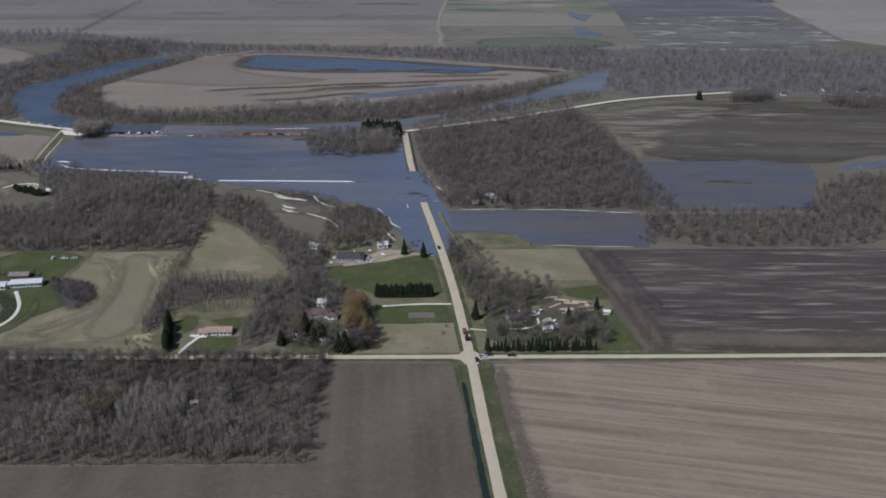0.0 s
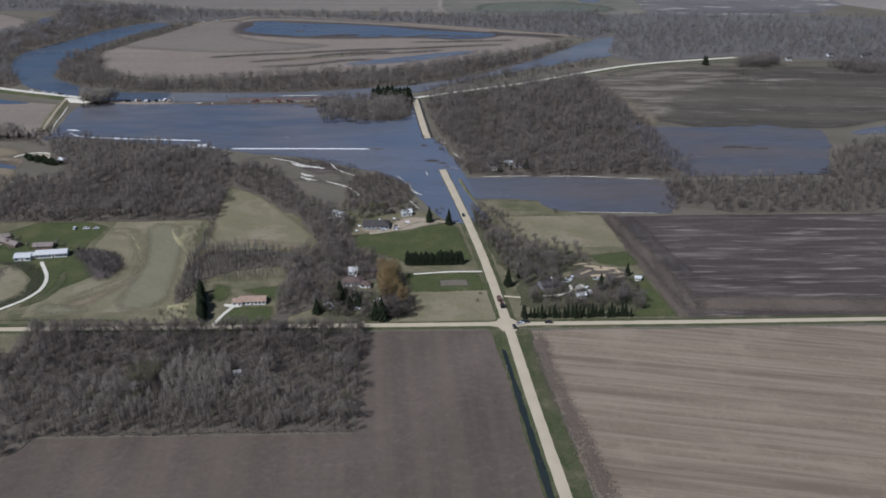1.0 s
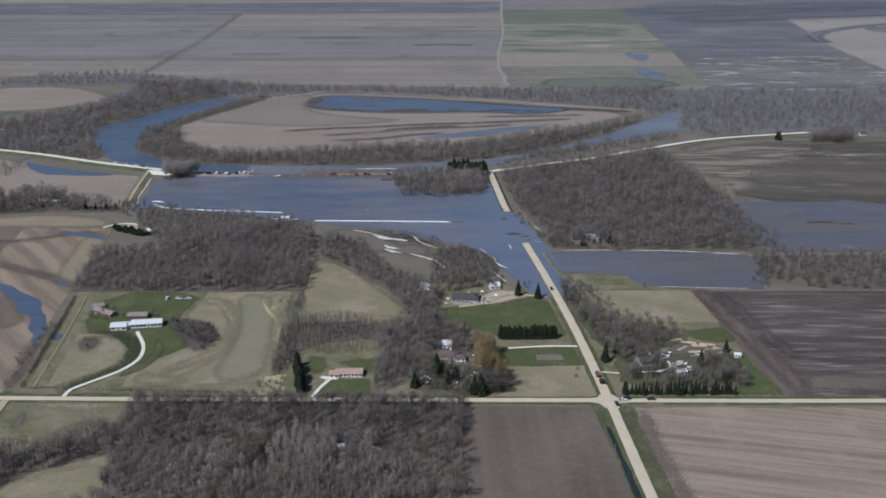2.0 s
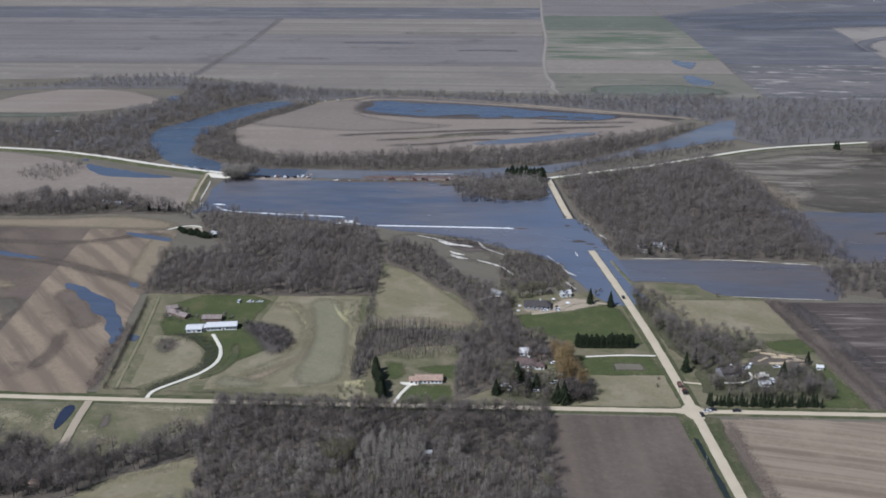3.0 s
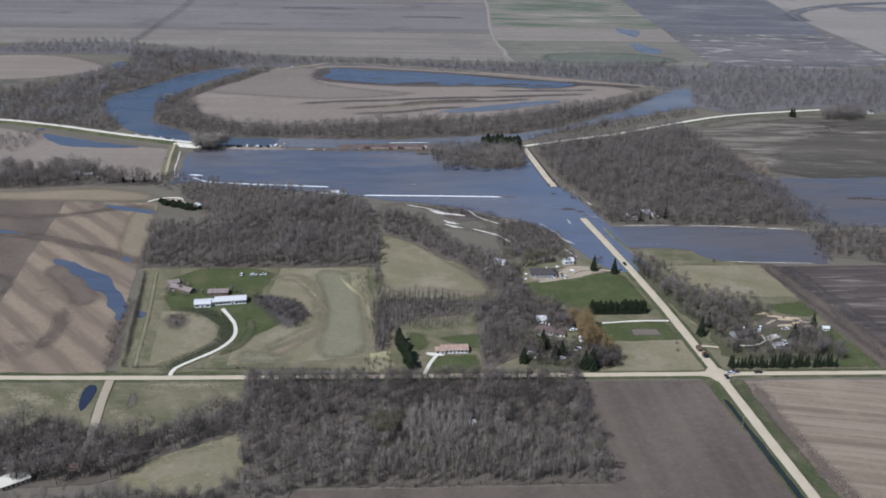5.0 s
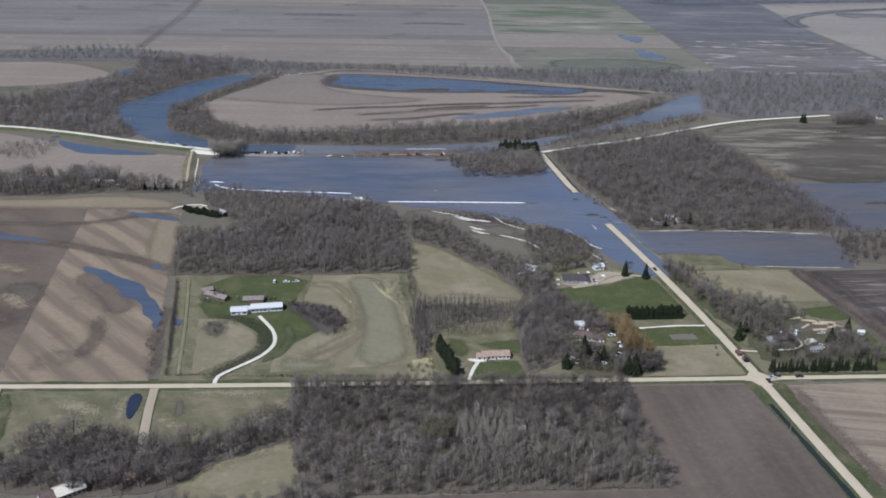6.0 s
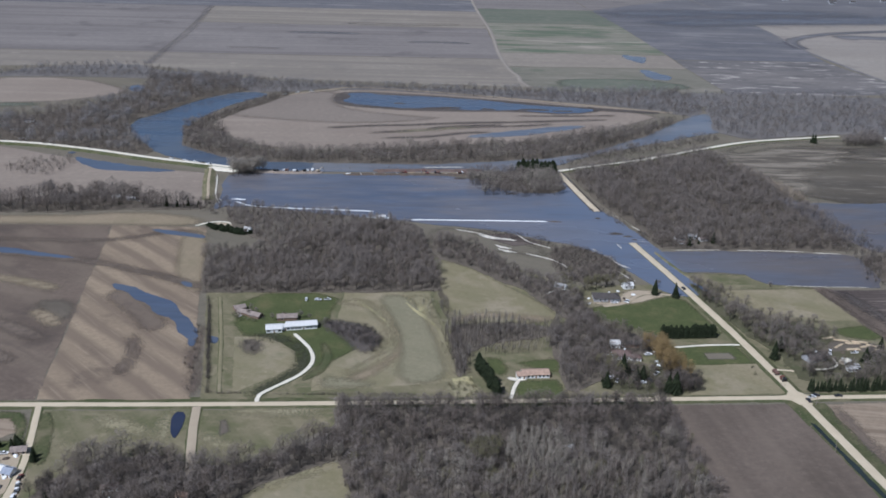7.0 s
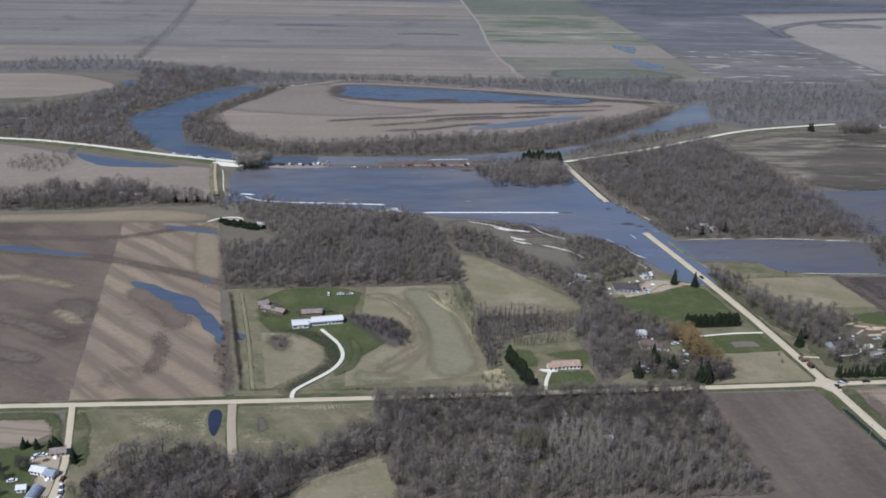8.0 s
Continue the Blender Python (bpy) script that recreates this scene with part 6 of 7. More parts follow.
def house(label, x, y, turn, L, W, h, rise, wall, roof, category="house", hip=0.0, windows=4, chimney=True, door=True, group="", name="house", pane=0.65):
    root = thing(name, label, category, group)
    bm = bmesh.new()
    box(bm, -L / 2, -W / 2, 0, L / 2, W / 2, h)
    if not hip:
        for sx in (-1, 1):
            a = [bm.verts.new((sx * L / 2, -W / 2, h)), bm.verts.new((sx * L / 2, W / 2, h)), bm.verts.new((sx * L / 2, 0, h + rise))]
            bm.faces.new(a if sx > 0 else a[::-1])
    part("wall", bm, M[wall], root)
    bm = bmesh.new()
    gable_shape(bm, L, W, h, rise, hip=hip)
    part("roof", bm, M[roof], root)
    for i in range(windows):
        wx = -L / 2 + L * (i + 0.5) / windows
        if door and i == windows // 2:
            continue
        for sy in (-1, 1):
            bm = bmesh.new()
            box(bm, wx - pane - 0.1, sy * W / 2 - 0.04, 0.85, wx + pane + 0.1, sy * W / 2 + 0.04, 2.25)
            fr = part("window_frame", bm, M["white_paint"], root)
            bm = bmesh.new()
            box(bm, wx - pane, sy * W / 2 - 0.06, 0.95, wx + pane, sy * W / 2 + 0.06, 2.15)
            part("pane", bm, M["glass"], fr)
    if door:
        wx = -L / 2 + L * (windows // 2 + 0.5) / max(windows, 1)
        bm = bmesh.new()
        box(bm, wx - 0.5, -W / 2 - 0.06, 0.1, wx + 0.5, -W / 2 + 0.05, 2.15)
        part("door", bm, M["brown_wall"], root)
    if chimney:
        bm = bmesh.new()
        box(bm, L * 0.12 - 0.45, 0.3, h + rise * 0.6, L * 0.12 + 0.45, 1.2, h + rise + 0.9)
        part("chimney", bm, M["white_wall"], root)
    root.matrix_basis = pose(x, y, 0.02, 0, 0, turn)
    return root


def quonset(label, x, y, turn, L, R, steel="blue_steel"):
    root = thing("quonset_hut", label, "shed")
    bm = bmesh.new()
    k = 14
    rings = []
    for yy in (-L / 2, L / 2):
        rings.append([bm.verts.new((math.cos(math.pi * i / k) * R, yy, math.sin(math.pi * i / k) * R)) for i in range(k + 1)])
    for i in range(k):
        bm.faces.new((rings[0][i], rings[0][i + 1], rings[1][i + 1], rings[1][i]))
    part("arched_roof", bm, M[steel], root)
    for yy, flip in ((-L / 2 + 0.1, False), (L / 2 - 0.1, True)):
        bm = bmesh.new()
        vs = [bm.verts.new((math.cos(math.pi * i / k) * (R - 0.05), yy, math.sin(math.pi * i / k) * (R - 0.05))) for i in range(k + 1)]
        bm.faces.new(vs if flip else vs[::-1])
        part("end_wall", bm, M["white_wall"], root)
    bm = bmesh.new()
    box(bm, -1.6, -L / 2 - 0.02, 0, 1.6, -L / 2 + 0.08, R * 0.7)
    part("door", bm, M["grey_wall"], root)
    root.matrix_basis = pose(x, y, 0.2, 0, 0, turn)


house("long white house with a light metal roof", -317, 107, 8, 21.5, 8, 3.2, 1.5, "white_wall", "light_roof", windows=8, chimney=False, pane=1.05)
house("white entrance wing with a light roof", -328.2, 104.4, 10, 4.4, 5.5, 2.8, 1.2, "white_wall", "light_roof", "house wing", windows=1, chimney=False, name="entrance_wing")
house("white garage wing with a light roof", -335.8, 102.4, 6, 11, 8.5, 2.9, 1.3, "white_wall", "light_roof", "garage", pane=1.2, windows=3, chimney=False, name="garage")
house("brown shed behind the white house", -328, 121, 4, 14, 7, 2.6, 1.4, "brown_wall", "faded_roof", "shed", windows=2, chimney=False, name="shed")
for sx, sy, st, sl in ((-364, 138, 25, 8), (-359, 130, -20, 10), (-351, 125, -30, 9)):
    house("weathered brown shed with a faded roof", sx, sy, st, sl, 6, 2.2, 1.5, "brown_wall", "faded_roof", "shed", windows=2, chimney=False, group="old brown sheds", name="shed")
house("long bungalow with an orange-brown roof", -161.5, 33, 2, 17.5, 8, 2.7, 1.5, "white_wall", "orange_roof", windows=7, chimney=False)
house("garage wing with an orange-brown roof", -171, 31, 2, 6, 6, 2.6, 1.2, "white_wall", "orange_roof", "garage", windows=2, chimney=False, name="garage")
house("grey-roofed bungalow above a green lawn", -85, 154, -3, 20, 11, 2.9, 2.3, "grey_wall", "grey_roof", hip=5.0, windows=6)
house("small white barn beside the dirt yard", -62, 176, 10, 8, 6, 3.0, 1.8, "white_wall", "light_roof", "barn", windows=2, chimney=False, name="barn")
house("white shed at the wood's edge", -116, 176, -35, 9, 5, 2.6, 1.2, "white_wall", "light_roof", "shed", windows=2, chimney=False, name="shed")
house("house with a faded red hip roof", -97, 58, -4, 13, 9, 2.9, 2.2, "white_wall", "red_roof", hip=5.0, windows=5)
house("garage wing with a faded red roof", -88.5, 54, -4, 6.5, 6, 2.6, 1.5, "white_wall", "red_roof", "garage", hip=3.5, windows=2, chimney=False, name="garage")
house("dark shed behind the red-roofed house", -88, 74, -4, 13, 6, 2.8, 1.3, "brown_wall", "grey_roof", "shed", windows=3, chimney=False, name="shed")
house("shed with a pale blue metal roof", -98, 74, -4, 6, 8, 3.0, 1.4, "white_wall", "light_roof", "shed", windows=2, chimney=False, name="shed")
house("blue-grey house among bare yard trees", 36, 51, 20, 14, 9, 3.0, 2.4, "grey_wall", "grey_roof", windows=4)
house("white workshop in the yard", 55, 35, 8, 6, 4.5, 2.6, 1.2, "white_wall", "light_roof", "workshop", windows=3, chimney=False, name="workshop")
house("small cream shed in the yard", 55, 45, 30, 6, 4, 2.4, 1.0, "tan_wall", "cream_roof", "shed", windows=2, chimney=False, name="shed")
house("white cabin at the edge of the dark field", 98, 59, -10, 4, 3, 2.3, 0.9, "white_wall", "light_roof", "cabin", windows=2, chimney=False, name="cabin")
house("cream-roofed farmhouse among bare trees", -394, -103, 35, 14, 9, 3.2, 2.2, "tan_wall", "cream_roof", windows=6)
house("brown-roofed porch wing of the farmhouse", -403, -109, 35, 7, 7, 2.8, 1.5, "white_wall", "red_roof", "porch", windows=3, chimney=False, name="porch_wing")
house("white shed behind the farmhouse", -404, -84, 12, 8, 5, 2.6, 1.4, "white_wall", "red_roof", "shed", windows=2, chimney=False, name="shed")
house("small shed at the wood's edge", -366, -92, -15, 6, 4, 2.4, 1.2, "tan_wall", "orange_roof", "shed", windows=2, chimney=False, name="shed")
house("long white barn in the farmyard", -466, -65, -20, 8.5, 5, 2.6, 1.4, "white_wall", "light_roof", "barn", windows=4, chimney=False, name="barn")
house("blue-grey barn end in the farmyard", -459.5, -68.5, -20, 5.2, 6, 2.6, 1.6, "white_wall", "blue_steel", "barn", windows=2, chimney=False, name="barn")
house("brown farmhouse beside the spruces", -461, -48, 8, 8, 5.5, 2.6, 1.5, "tan_wall", "faded_roof", windows=3, chimney=False)
house("small white shed in the farmyard", -471, -80, 5, 4.4, 4, 2.4, 1.2, "white_wall", "light_roof", "shed", windows=2, chimney=False, name="shed")
quonset("blue-grey steel quonset in the farmyard", -464, -85, -8, 11, 3.3)
for hx, hy, ht, roof in ((-512, 396, 5, "light_roof"), (-487, 389, -8, "grey_roof"), (-498, 392, 20, "light_roof"), (15, 284, 8, "grey_roof"), (29, 290, -12, "light_roof")):
    house("white house half hidden by bare trees", hx, hy, ht, 7.5, 5, 2.6, 1.4, "white_wall", roof, windows=3, chimney=False, group="houses among the trees")
for hx, hy, ht, hl in ((402, 664, 10, 6), (418, 662, -5, 7), (478, 682, 15, 7), (520, 674, 0, 8), (526, 680, 8, 9), (-690, 700, 0, 12), (-700, 660, 10, 9)):
    house("far white house on the river road", hx, hy, ht, hl, 6, 2.8, 1.6, "white_wall", "grey_roof", windows=3, chimney=False, group="far houses by the river")
for hx, hy, hl in ((985, 2312, 30), (1120, 2290, 40), (1180, 2284, 26), (1094, 2239, 22), (1300, 2330, 30)):
    house("distant pale farm building", hx, hy, 5, hl * 0.6, 9, 4, 2.5, "grey_wall", "grey_roof", "farm building", windows=0, chimney=False, door=False, group="distant farm", name="farm_building")
house("white farmhouse among bare trees at the pond's edge", 37, 283, 8, 7, 5, 2.6, 1.3, "white_wall", "faded_roof", windows=3, chimney=False)
house("small white shed among bare trees", 15, 275, -6, 5, 3, 2.2, 0.8, "white_wall", "faded_roof", "shed", windows=2, chimney=False, name="shed")
house("pale shed by the flooded strip", -256, 340, 5, 8, 5, 2.6, 1.2, "white_wall", "light_roof", "shed", windows=2, chimney=False, name="shed")
house("small pale hut hidden in the wood", -157, -54, 15, 3.6, 2.6, 2.2, 0.8, "white_wall", "light_roof", "hut", windows=2, chimney=False, name="hut")
house("small shed beside the evergreen hedge", -376, 306, -20, 6, 4, 2.4, 1.2, "white_wall", "light_roof", "shed", windows=2, chimney=False, name="shed")

# ---------- vehicles and machines ----------


def wheel(root, x, y, r, w=0.26):
    bm = bmesh.new()
    bmesh.ops.create_cone(bm, cap_ends=True, segments=14, radius1=r, radius2=r, depth=w, matrix=pose(x, y, r, 90, 0, 0))
    tyre = part("wheel", bm, M["rubber"], root)
    bm = bmesh.new()
    bmesh.ops.create_cone(bm, cap_ends=True, segments=10, radius1=r * 0.55, radius2=r * 0.5, depth=w + 0.04, matrix=pose(x, y, r, 90, 0, 0))
    part("rim", bm, M["steel"], tyre)


def tapered(bm, x0, x1, w0, w1, z0, z1, pull0, pull1):
    """A cab-like block: x0..x1 long and w0 wide at z0, drawn in at z1."""
    lo = [bm.verts.new((x, y, z0)) for x, y in ((x0, -w0 / 2), (x1, -w0 / 2), (x1, w0 / 2), (x0, w0 / 2))]
    hi = [bm.verts.new((x, y, z1)) for x, y in ((x0 + pull0, -w1 / 2), (x1 - pull1, -w1 / 2), (x1 - pull1, w1 / 2), (x0 + pull0, w1 / 2))]
    bm.faces.new(hi), bm.faces.new(lo[::-1])
    for i in range(4):
        j = (i + 1) % 4
        bm.faces.new((lo[i], lo[j], hi[j], hi[i]))


def car(paint, label, x, y, turn, z=0.55, pickup=True, group="vehicles at the crossroads"):
    root = thing("pickup_truck" if pickup else "car", label, "pickup" if pickup else "car", group)
    bm = bmesh.new()
    box(bm, -2.6, -0.95, 0.45, 2.6, 0.95, 1.1, 0.12)
    part("body", bm, M[paint], root)
    bm = bmesh.new()
    tapered(bm, -0.6 if pickup else -2.0, 1.5, 1.8, 1.5, 1.08, 1.72, 0.25, 0.7)
    part("windows", bm, M["glass"], root)
    bm = bmesh.new()
    tapered(bm, -0.33 if pickup else -1.5, 0.8, 1.52, 1.46, 1.70, 1.80, 0.05, 0.05)
    part("roof", bm, M[paint], root)
    if pickup:
        bm = bmesh.new()
        box(bm, -2.5, -0.85, 1.08, -0.75, 0.85, 1.14)
        part("cargo_bed", bm, M["rubber"], root)
    for wx in (-1.65, 1.65):
        for wy in (-0.9, 0.9):
            wheel(root, wx, wy, 0.38)
    root.matrix_basis = pose(x, y, z, 0, 0, turn)
    return root


def lorry(paint, box_paint, label, x, y, turn, z=0.55, length=8.0, group="trucks"):
    root = thing("dump_truck", label, "truck", group)
    f = length / 2
    bm = bmesh.new()
    box(bm, -f, -0.5, 0.7, f - 0.4, 0.5, 1.0)
    part("chassis", bm, M["rubber"], root)
    bm = bmesh.new()
    tapered(bm, f - 2.2, f, 2.4, 2.2, 0.8, 2.0, 0.0, 0.1)
    tapered(bm, f - 2.2, f - 0.9, 2.3, 2.0, 2.0, 2.9, 0.1, 0.25)
    part("cab", bm, M[paint], root)
    bm = bmesh.new()
    box(bm, f - 0.98, -0.95, 2.1, f - 0.86, 0.95, 2.7)
    part("windscreen", bm, M["glass"], root)
    bm = bmesh.new()
    tapered(bm, -f, f - 2.5, 2.2, 2.5, 1.05, 2.5, -0.3, 0.0)
    part("dump_box", bm, M[box_paint], root)
    for wx in (-f + 0.9, -f + 2.1, f - 1.2):
        for wy in (-1.05, 1.05):
            wheel(root, wx, wy, 0.52, 0.4)
    root.matrix_basis = pose(x, y, z, 0, 0, turn)
    return root


def excavator(paint, label, x, y, turn, z):
    root = thing("excavator", label, "excavator", "machines on the dyke")
    for sy in (-1, 1):
        bm = bmesh.new()
        box(bm, -2.1, sy * 1.3 - 0.3, 0, 2.1, sy * 1.3 + 0.3, 0.9, 0.25)
        part("track", bm, M["rubber"], root)
    bm = bmesh.new()
    box(bm, -2.2, -1.3, 1.0, 1.2, 1.3, 2.1, 0.15)
    part("body", bm, M[paint], root)
    bm = bmesh.new()
    tapered(bm, 0.0, 1.5, 1.1, 1.0, 2.1, 3.1, 0.1, 0.3)
    part("cab", bm, M["glass"], root)
    V, F = [], []
    cone_tris(V, F, (1.2, -0.6, 1.8), (4.2, -0.6, 5.2), 0.35, 0.28, 4)
    part_arrays("boom", V, F, M[paint], root)
    V, F = [], []
    cone_tris(V, F, (4.2, -0.6, 5.2), (6.6, -0.6, 2.4), 0.28, 0.2, 4)
    part_arrays("arm", V, F, M[paint], root)
    bm = bmesh.new()
    tapered(bm, 6.0, 7.1, 1.2, 1.0, 1.2, 2.3, 0.1, 0.4)
    part("bucket", bm, M["steel"], root)
    root.matrix_basis = pose(x, y, z, 0, 0, turn)


lorry("rust_paint", "rust_paint", "rusty red dump truck on the gravel road", 0.3, 31, 97, 0.55, 5.6)
lorry("red_paint", "rubber", "red truck on the gravel road", 1.6, 22, 97, 0.55, 5.2)
car("black_paint", "dark pickup at the crossroads", 7.0, -5, 97)
car("white_paint", "white pickup turning at the crossroads", 11, -0.5, 10)
car("black_paint", "dark car on the section road", 14.5, 1.2, 5, pickup=False)
car("black_paint", "dark pickup on the section road", 29, 0.5, 0)
car("black_paint", "dark pickup parked on the gravel road", -17, 172, 97)
car("white_paint", "white pickup on the yard drive", -70, 148, 30, 0.4, group="parked vehicles")
for vx, vy, vt, paint, pk in ((-104, 60, 20, "white_paint", True), (-109, 24, 70, "white_paint", True), (-93, 21, 10, "white_paint", False), (-80, 33, 40, "white_paint", True), (-72, 66, 80, "white_paint", True),
                              (-78, 60, 10, "white_paint", False), (-87, 24, 120, "black_paint", True), (-112, 28, 30, "white_paint", False),
                              (49, 57, 15, "white_paint", True), (53, 62, 60, "white_paint", False), (60, 36, 0, "black_paint", True), (62, 41, 100, "white_paint", False), (70, 60, 5, "white_paint", True),
                              (-469, -49, 5, "white_paint", True), (-472, -50, 50, "white_paint", False), (-452, -79, 95, "white_paint", True), (-451, -84, 95, "white_paint", True), (-451, -90, 95, "white_paint", False),
                              (-453, -72, 80, "red_paint", True), (-478, -72, 15, "white_paint", False), (-300, 154, 5, "white_paint", True), (-316, 154, 90, "white_paint", False), (-307, 153.5, 0, "white_paint", False), (-80, 146, 0, "white_paint", True)):
    car(paint, "white pickup parked in a yard" if pk and paint == "white_paint" else ("white car parked in a yard" if paint == "white_paint" else "coloured pickup parked in a yard"),
        vx, vy, vt, 0.09, pk, "parked vehicles")

for vx, vy, vt in ((-386, 884, 30), (-368, 898, 20), (-350, 909, 15), (-346, 905, 100)):
    car("white_paint", "white pickup parked on the far field track", vx, vy, vt, 0.6, True, "vehicles on the far field track")

# traffic on the dykes
for vx, vy, vt, paint in ((-484, 531, 158, "white_paint"), (-468, 525, 158, "white_paint"), (-456, 520, 158, "white_paint"), (-448, 516, 158, "black_paint"), (-440, 511, 158, "white_paint")):
    car(paint, "pickup parked on the dyke road", vx, vy, vt, 2.3, True, "vehicles on the dyke")
for vx, vy, vt, paint, tub in ((-366, 489, 5, "black_paint", "rubber"), (-356, 490, 175, "white_paint", "rust_paint"), (-345, 488, 0, "black_paint", "white_paint"), (-334, 489, 10, "white_paint", "rubber"), (-327, 491, 80, "white_paint", "white_paint"),
                               (-166, 486, 20, "white_paint", "rust_paint"), (-228, 486, 0, "red_paint", "rust_paint"), (-192, 486, 170, "black_paint", "rust_paint")):
    lorry(paint, tub, "dump truck on the breached dyke", vx, vy, vt, 1.3, 6.0, "trucks on the dyke")
excavator("tan_wall", "pale dusty excavator at the dyke breach", -321, 490, 20, 1.2)
excavator("red_paint", "red excavator on the dyke", -203, 485, 160, 1.1)

# ---------- dykes, barriers and drift ----------


def berm(name, pts, width, height, material, label, category, seed, ragged=0.4, base=0.4):
    """A low heap or bank along a line, with an uneven crest."""
    line = spline(pts, 2.5)
    V, F = [], []
    for i, q in enumerate(line):
        d = (line[min(i + 1, len(line) - 1)] - line[max(i - 1, 0)]).normalized()
        side = Vector((d.y, -d.x, 0))
        end = min(1.0, 0.35 + min(i, len(line) - 1 - i) * 0.35)
        for o, h in ((-1, 0), (-0.55, 0.8), (0, 1), (0.55, 0.8), (1, 0)):
            e = 1 + ragged * noise.noise(Vector((q.x * 0.35, q.y * 0.35, seed + o * 3)))
            p = q + side * (o * width / 2 * e * end)
            V.append((p.x, p.y, base + h * height * e * end))
    for i in range(len(line) - 1):
        for j in range(4):
            F.append((i * 5 + j, i * 5 + j + 1, i * 5 + j + 6, i * 5 + j + 5))
    me = bpy.data.meshes.new(name)
    me.from_pydata(V, [], F)
    me.materials.append(M[material])
    me.update()
    if me.polygons[1].normal.z < 0:
        me.flip_normals()
    return tagged(new(name, me), label, category)


berm("flood_barrier", [(-228, 336), (-160, 334.5), (-98, 332.5)], 1.0, 0.7, "sheet", "long white plastic-covered flood barrier", "flood barrier", 1, 0.15)
berm("flood_barrier", [(-98, 332.5), (-84, 332)], 1.6, 0.7, "debris", "drift-covered end of the flood barrier", "flood barrier", 2)
berm("flood_barrier", [(-397, 388), (-380, 375), (-341, 368), (-300, 364), (-262, 360)], 0.9, 0.6, "sheet", "white plastic-covered flood barrier along the trees", "flood barrier", 3, 0.25)
berm("flood_barrier", [(-402, 396), (-388, 394)], 1.2, 0.7, "sheet", "short white flood barrier", "flood barrier", 4, 0.3)
berm("flood_barrier", [(-270, 342), (-244, 340)], 2.0, 0.9, "sheet", "white sheeting beside a shed", "flood barrier", 5, 0.3)
berm("bank", [(-17, 254), (-12, 228), (-6, 202), (1, 176)], 3.6, 0.9, "meadow", "low grassy bank between ditch and pond", "bank", 15, 0.25, 0.2)
berm("dyke", [(-404, 497), (-360, 489), (-316, 490)], 12, 1.5, "oxbow", "gravel dyke ending at the breach", "dyke", 6, 0.25, 0.2)
berm("dyke", [(-294, 483), (-250, 484), (-200, 485), (-162, 486), (-130, 490)], 10, 1.4, "debris", "muddy dyke stretch beyond the breach", "dyke", 7, 0.4, 0.1)
berm("dyke_road", [(-232, 488), (-200, 488), (-160, 489)], 3.5, 1.75, "tan", "pale track on top of the dyke", "track", 8, 0.2, 0.1)
for k, (vx, vy, ln) in enumerate(((-288, 483, 10), (-275, 482, 8), (-261, 482, 7), (-248, 483, 4), (-169, 487, 6), (-378, 494, 5), (-366, 493, 7), (-352, 492, 6), (-336, 492, 4), (-183, 486, 5), (-236, 485, 4))):
    berm("sandbag_heap", [(vx - ln / 2, vy), (vx + ln / 2, vy + 0.5)], 3.0, 1.4, "sheet", "white heap of sandbags on the dyke", "sandbags", 20 + k, 0.5)
berm("flood_barrier", [(-206, 512), (-186, 513), (-160, 514)], 0.7, 0.4, "silt", "white sheeting on the river side of the dyke", "flood barrier", 13, 0.4)
berm("mud_bank", [(-262, 498), (-200, 501), (-140, 502)], 15, 0.5, "rust_mud", "brown mud bank behind the dyke", "mud bank", 14, 0.4, 0.2)
berm("gravel_pad", [(-440, 508), (-424, 501), (-406, 496)], 19, 1.7, "bright_gravel", "bright gravel pad where the dykes meet", "gravel", 12, 0.2, 0.2)
# foam and silt strips; the western shore's strip is modelled shimmer of the water
for k, (pts, w) in enumerate((([(-188, 311), (-167, 300), (-155, 290)], 2.2), ([(-168, 297), (-155, 289), (-146, 286), (-136, 282)], 5.0), ([(-165, 291), (-151, 285)], 3.0), ([(-156, 271), (-150, 265), (-143, 262)], 4.5),
                              ([(-155, 262), (-148, 256), (-140, 252)], 4.5), ([(-132, 296), (-124, 278), (-108, 263)], 2.2), ([(-132, 250), (-116, 239), (-108, 230), (-101, 213)], 2.4), ([(-106, 228), (-101, 216)], 4.0),
                              ([(-72, 264), (-64, 248)], 1.8), ([(-67, 246), (-61, 243), (-57, 226), (-48, 215)], 3.6), ([(-62, 212), (-56, 196), (-52, 188)], 2.0), ([(-46, 276), (-44, 260)], 1.8), ([(-30, 352), (-26, 346)], 2.2),
                              ([(2, 258), (24, 259), (46, 259)], 1.3), ([(60, 258), (92, 257), (120, 254)], 1.1), ([(128, 252), (152, 249)], 1.4), ([(70, 178.5), (96, 176.5), (140, 174.5)], 0.6),
                              ([(-20, 320), (-14, 308)], 1.8), ([(-427, 478), (-423, 446), (-419, 410), (-412, 384)], 1.7), ([(-414, 400), (-410, 386)], 2.2), ([(-24, 282), (-16, 278)], 1.8), ([(-130, 164), (-118, 172), (-108, 170)], 2.0))):
    berm("foam_and_glint_bank", pts, w * 0.75, 0.2, "silt", "pale foam and silt, partly standing in for shimmer on the water", "foam", 30 + k, 0.9, 0.3)
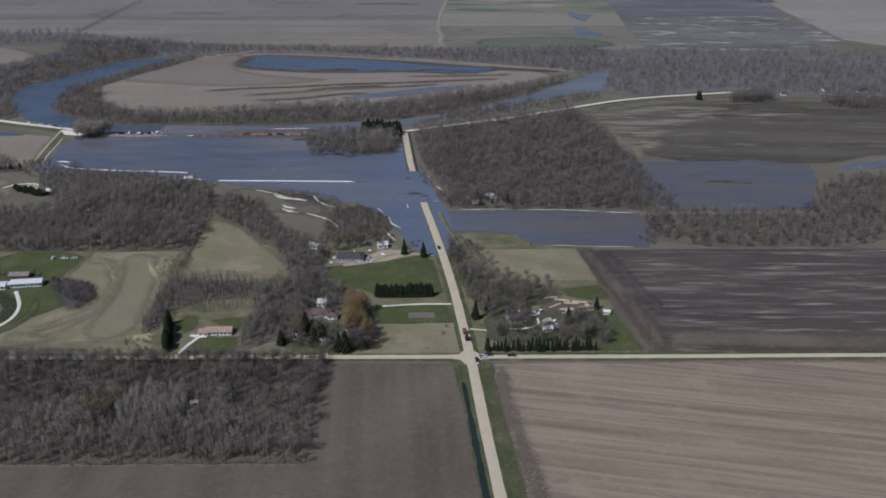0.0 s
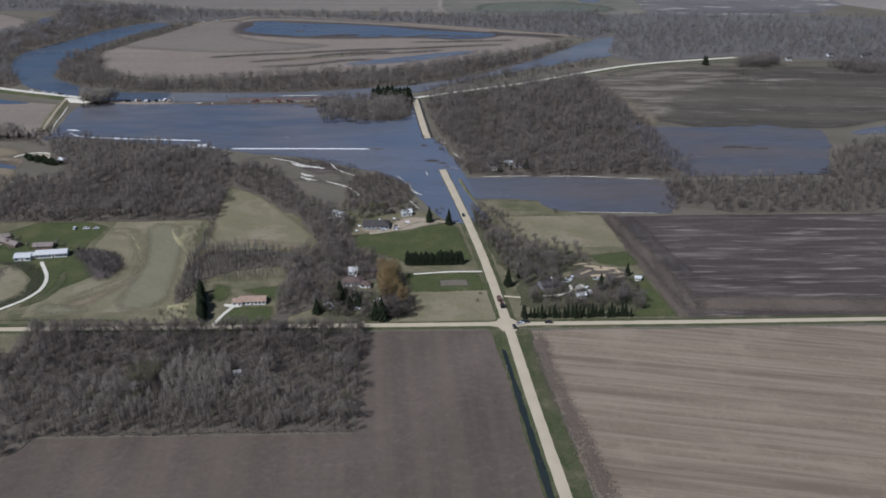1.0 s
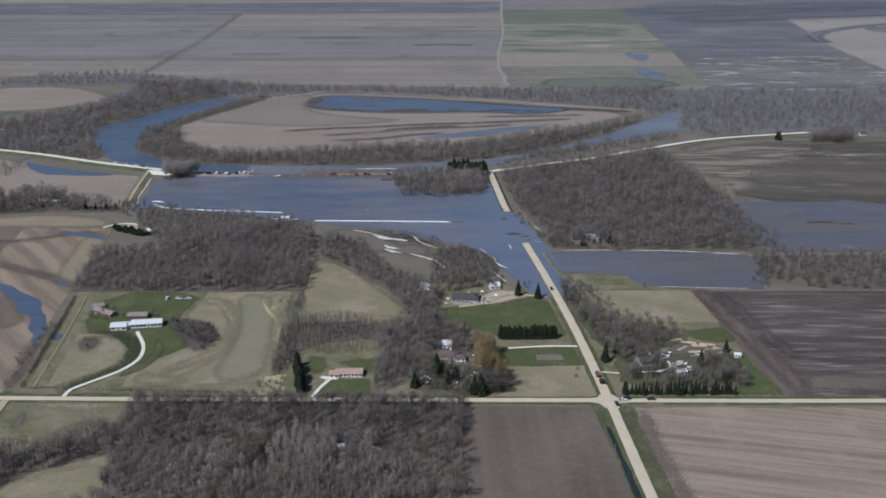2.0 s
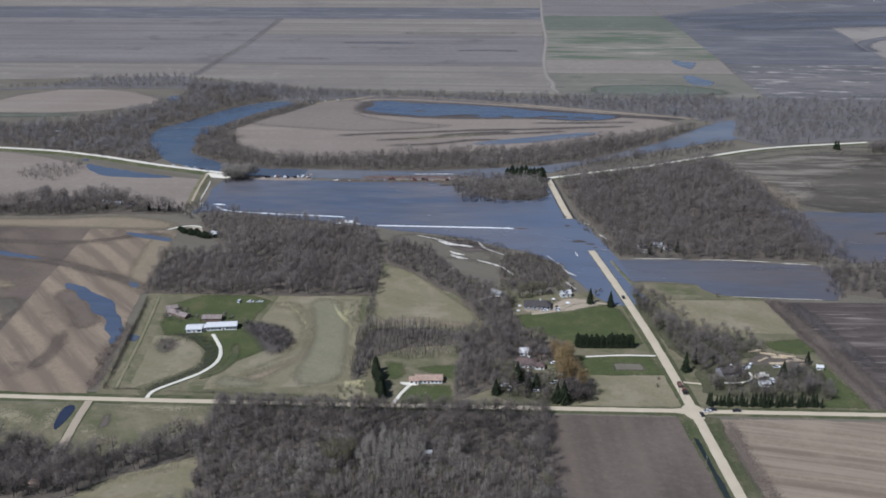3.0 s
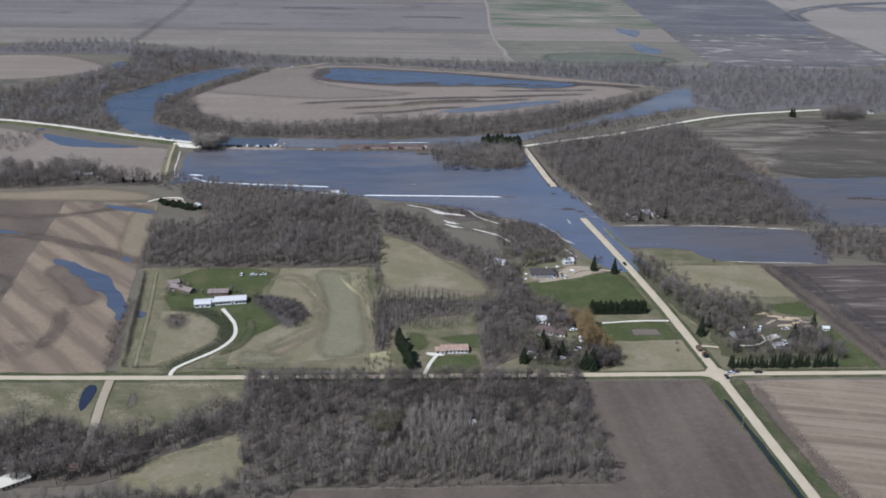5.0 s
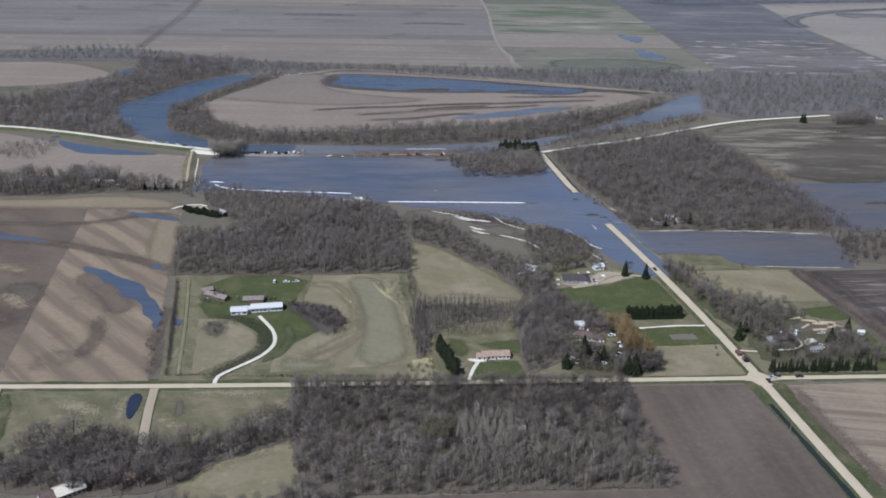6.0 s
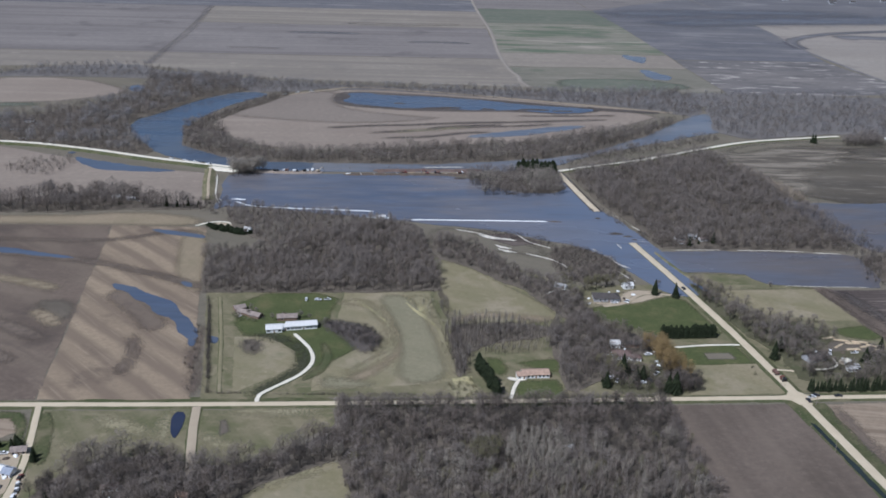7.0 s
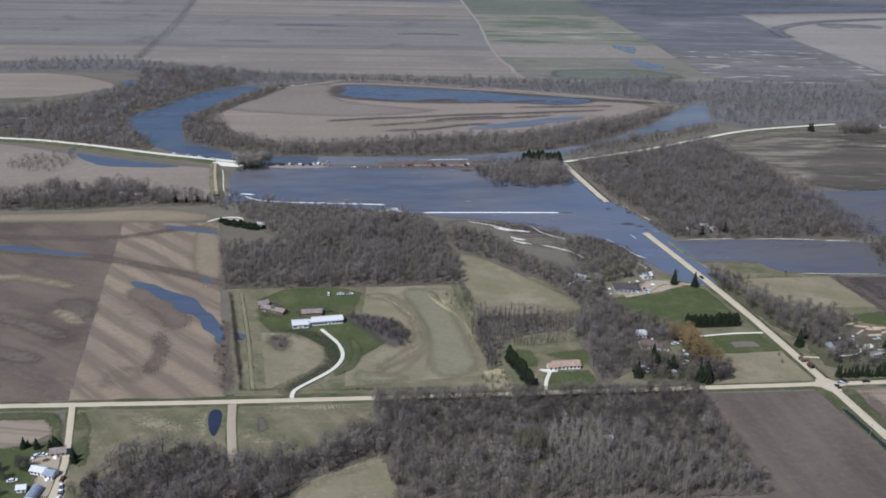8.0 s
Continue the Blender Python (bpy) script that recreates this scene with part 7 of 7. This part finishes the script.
for k, (vx, vy, ln, w) in enumerate(((-150, 812, 34, 9), (-96, 806, 22, 6), (-30, 806, 44, 7), (10, 800, 30, 5), (-220, 836, 16, 5), (-40, 299, 13, 8), (-31, 292, 9, 4), (-27, 283, 6, 2), (-47, 368, 6, 4), (-47, 342, 6, 5), (-168, 470, 14, 10), (250, 330, 30, 6), (272, 326, 14, 4), (-120, 418, 12, 5), (-30, 330, 5, 3))):
    berm("mud_bar", [(vx - ln / 2, vy), (vx, vy + 1.0), (vx + ln / 2, vy - 0.5)], w, 0.9, "mud", "dark mud bar standing out of the water", "mud bar", 50 + k, 0.8, 0.28)


def lumber_pile(x, y, turn, n, seed):
    r = random.Random(seed)
    root = thing("lumber_pile", "pile of pale sawn lumber in the yard", "lumber", "lumber piles")
    bm = bmesh.new()
    box(bm, -5, -0.12, -0.05, 5, 0.12, 0.25, 0.01)
    me = mesh_of("plank", bm)
    me.materials.append(M["lumber"])
    for i in range(n):
        ob = new("plank", me)
        ob.parent = root
        ob.matrix_basis = pose(r.uniform(-0.8, 0.8), -1.2 + 0.3 * (i % 9), 0.05 + 0.3 * (i // 9), 0, 0, r.uniform(-3, 3))
    root.matrix_basis = pose(x, y, 0.12, 0, 0, turn)


for k, (vx, vy, vt, n) in enumerate(((62, 84, 14, 9), (70, 80, -18, 14), (76, 75, -6, 16), (84, 70, 8, 12), (72, 66, 3, 9), (87, 64, 24, 10), (82, 77, -12, 14), (64, 72, 40, 6), (90, 71, -35, 6))):
    lumber_pile(vx, vy, vt, n, k)


def clutter(paint, x, y, turn, seed):
    """A tarpaulin-covered heap of yard goods."""
    r = random.Random(seed)
    bm = bmesh.new()
    bmesh.ops.create_icosphere(bm, subdivisions=2, radius=1.0)
    for v in bm.verts:
        v.co = Vector((v.co.x * 1.7, v.co.y * 1.1, max(-0.1, v.co.z * 0.9))) * (1 + 0.25 * noise.noise(v.co * 1.5 + Vector((seed, 0, 0))))
    ob = new("tarp_heap", mesh_of("tarp_heap", bm))
    ob.data.materials.append(M[paint])
    ob.matrix_basis = pose(x, y, 0.22, 0, 0, turn) @ Matrix.Scale(r.uniform(0.6, 1.15), 4)
    tagged(ob, "pale tarpaulin over a heap of yard goods" if paint == "sheet" else "dark heap of yard goods and scrap", "tarpaulin heap", "heaps in the yards")


yard = random.Random(5)
for k, (cx, cy, n, rx, ry) in enumerate(((58, 56, 9, 14, 9), (-90, 44, 9, 16, 8), (-84, 150, 7, 16, 5), (-66, 166, 4, 7, 5), (-356, 132, 5, 9, 7), (-466, -62, 6, 9, 12), (-402, -98, 5, 9, 7))):
    for i in range(n):
        clutter("sheet" if i % 3 else "debris", cx + yard.uniform(-rx, rx), cy + yard.uniform(-ry, ry), yard.uniform(0, 180), k * 20 + i)


def utility_pole(x, y, turn, h=9.0):
    root = thing("utility_pole", "weathered wooden utility pole by the road", "utility pole", "roadside poles")
    V, F = [], []
    cone_tris(V, F, (0, 0, -0.3), (0, 0, h), 0.17, 0.11, 8)
    part_arrays("pole", V, F, M["pole"], root)
    bm = bmesh.new()
    box(bm, -1.2, -0.08, h - 0.9, 1.2, 0.08, h - 0.7, 0.02)
    part("crossarm", bm, M["pole"], root)
    root.matrix_basis = pose(x, y, 0, 0, 0, turn)


for vx, vy in ((-3, -62), (10, -9), (-4, 12)):
    utility_pole(vx, vy, 97)
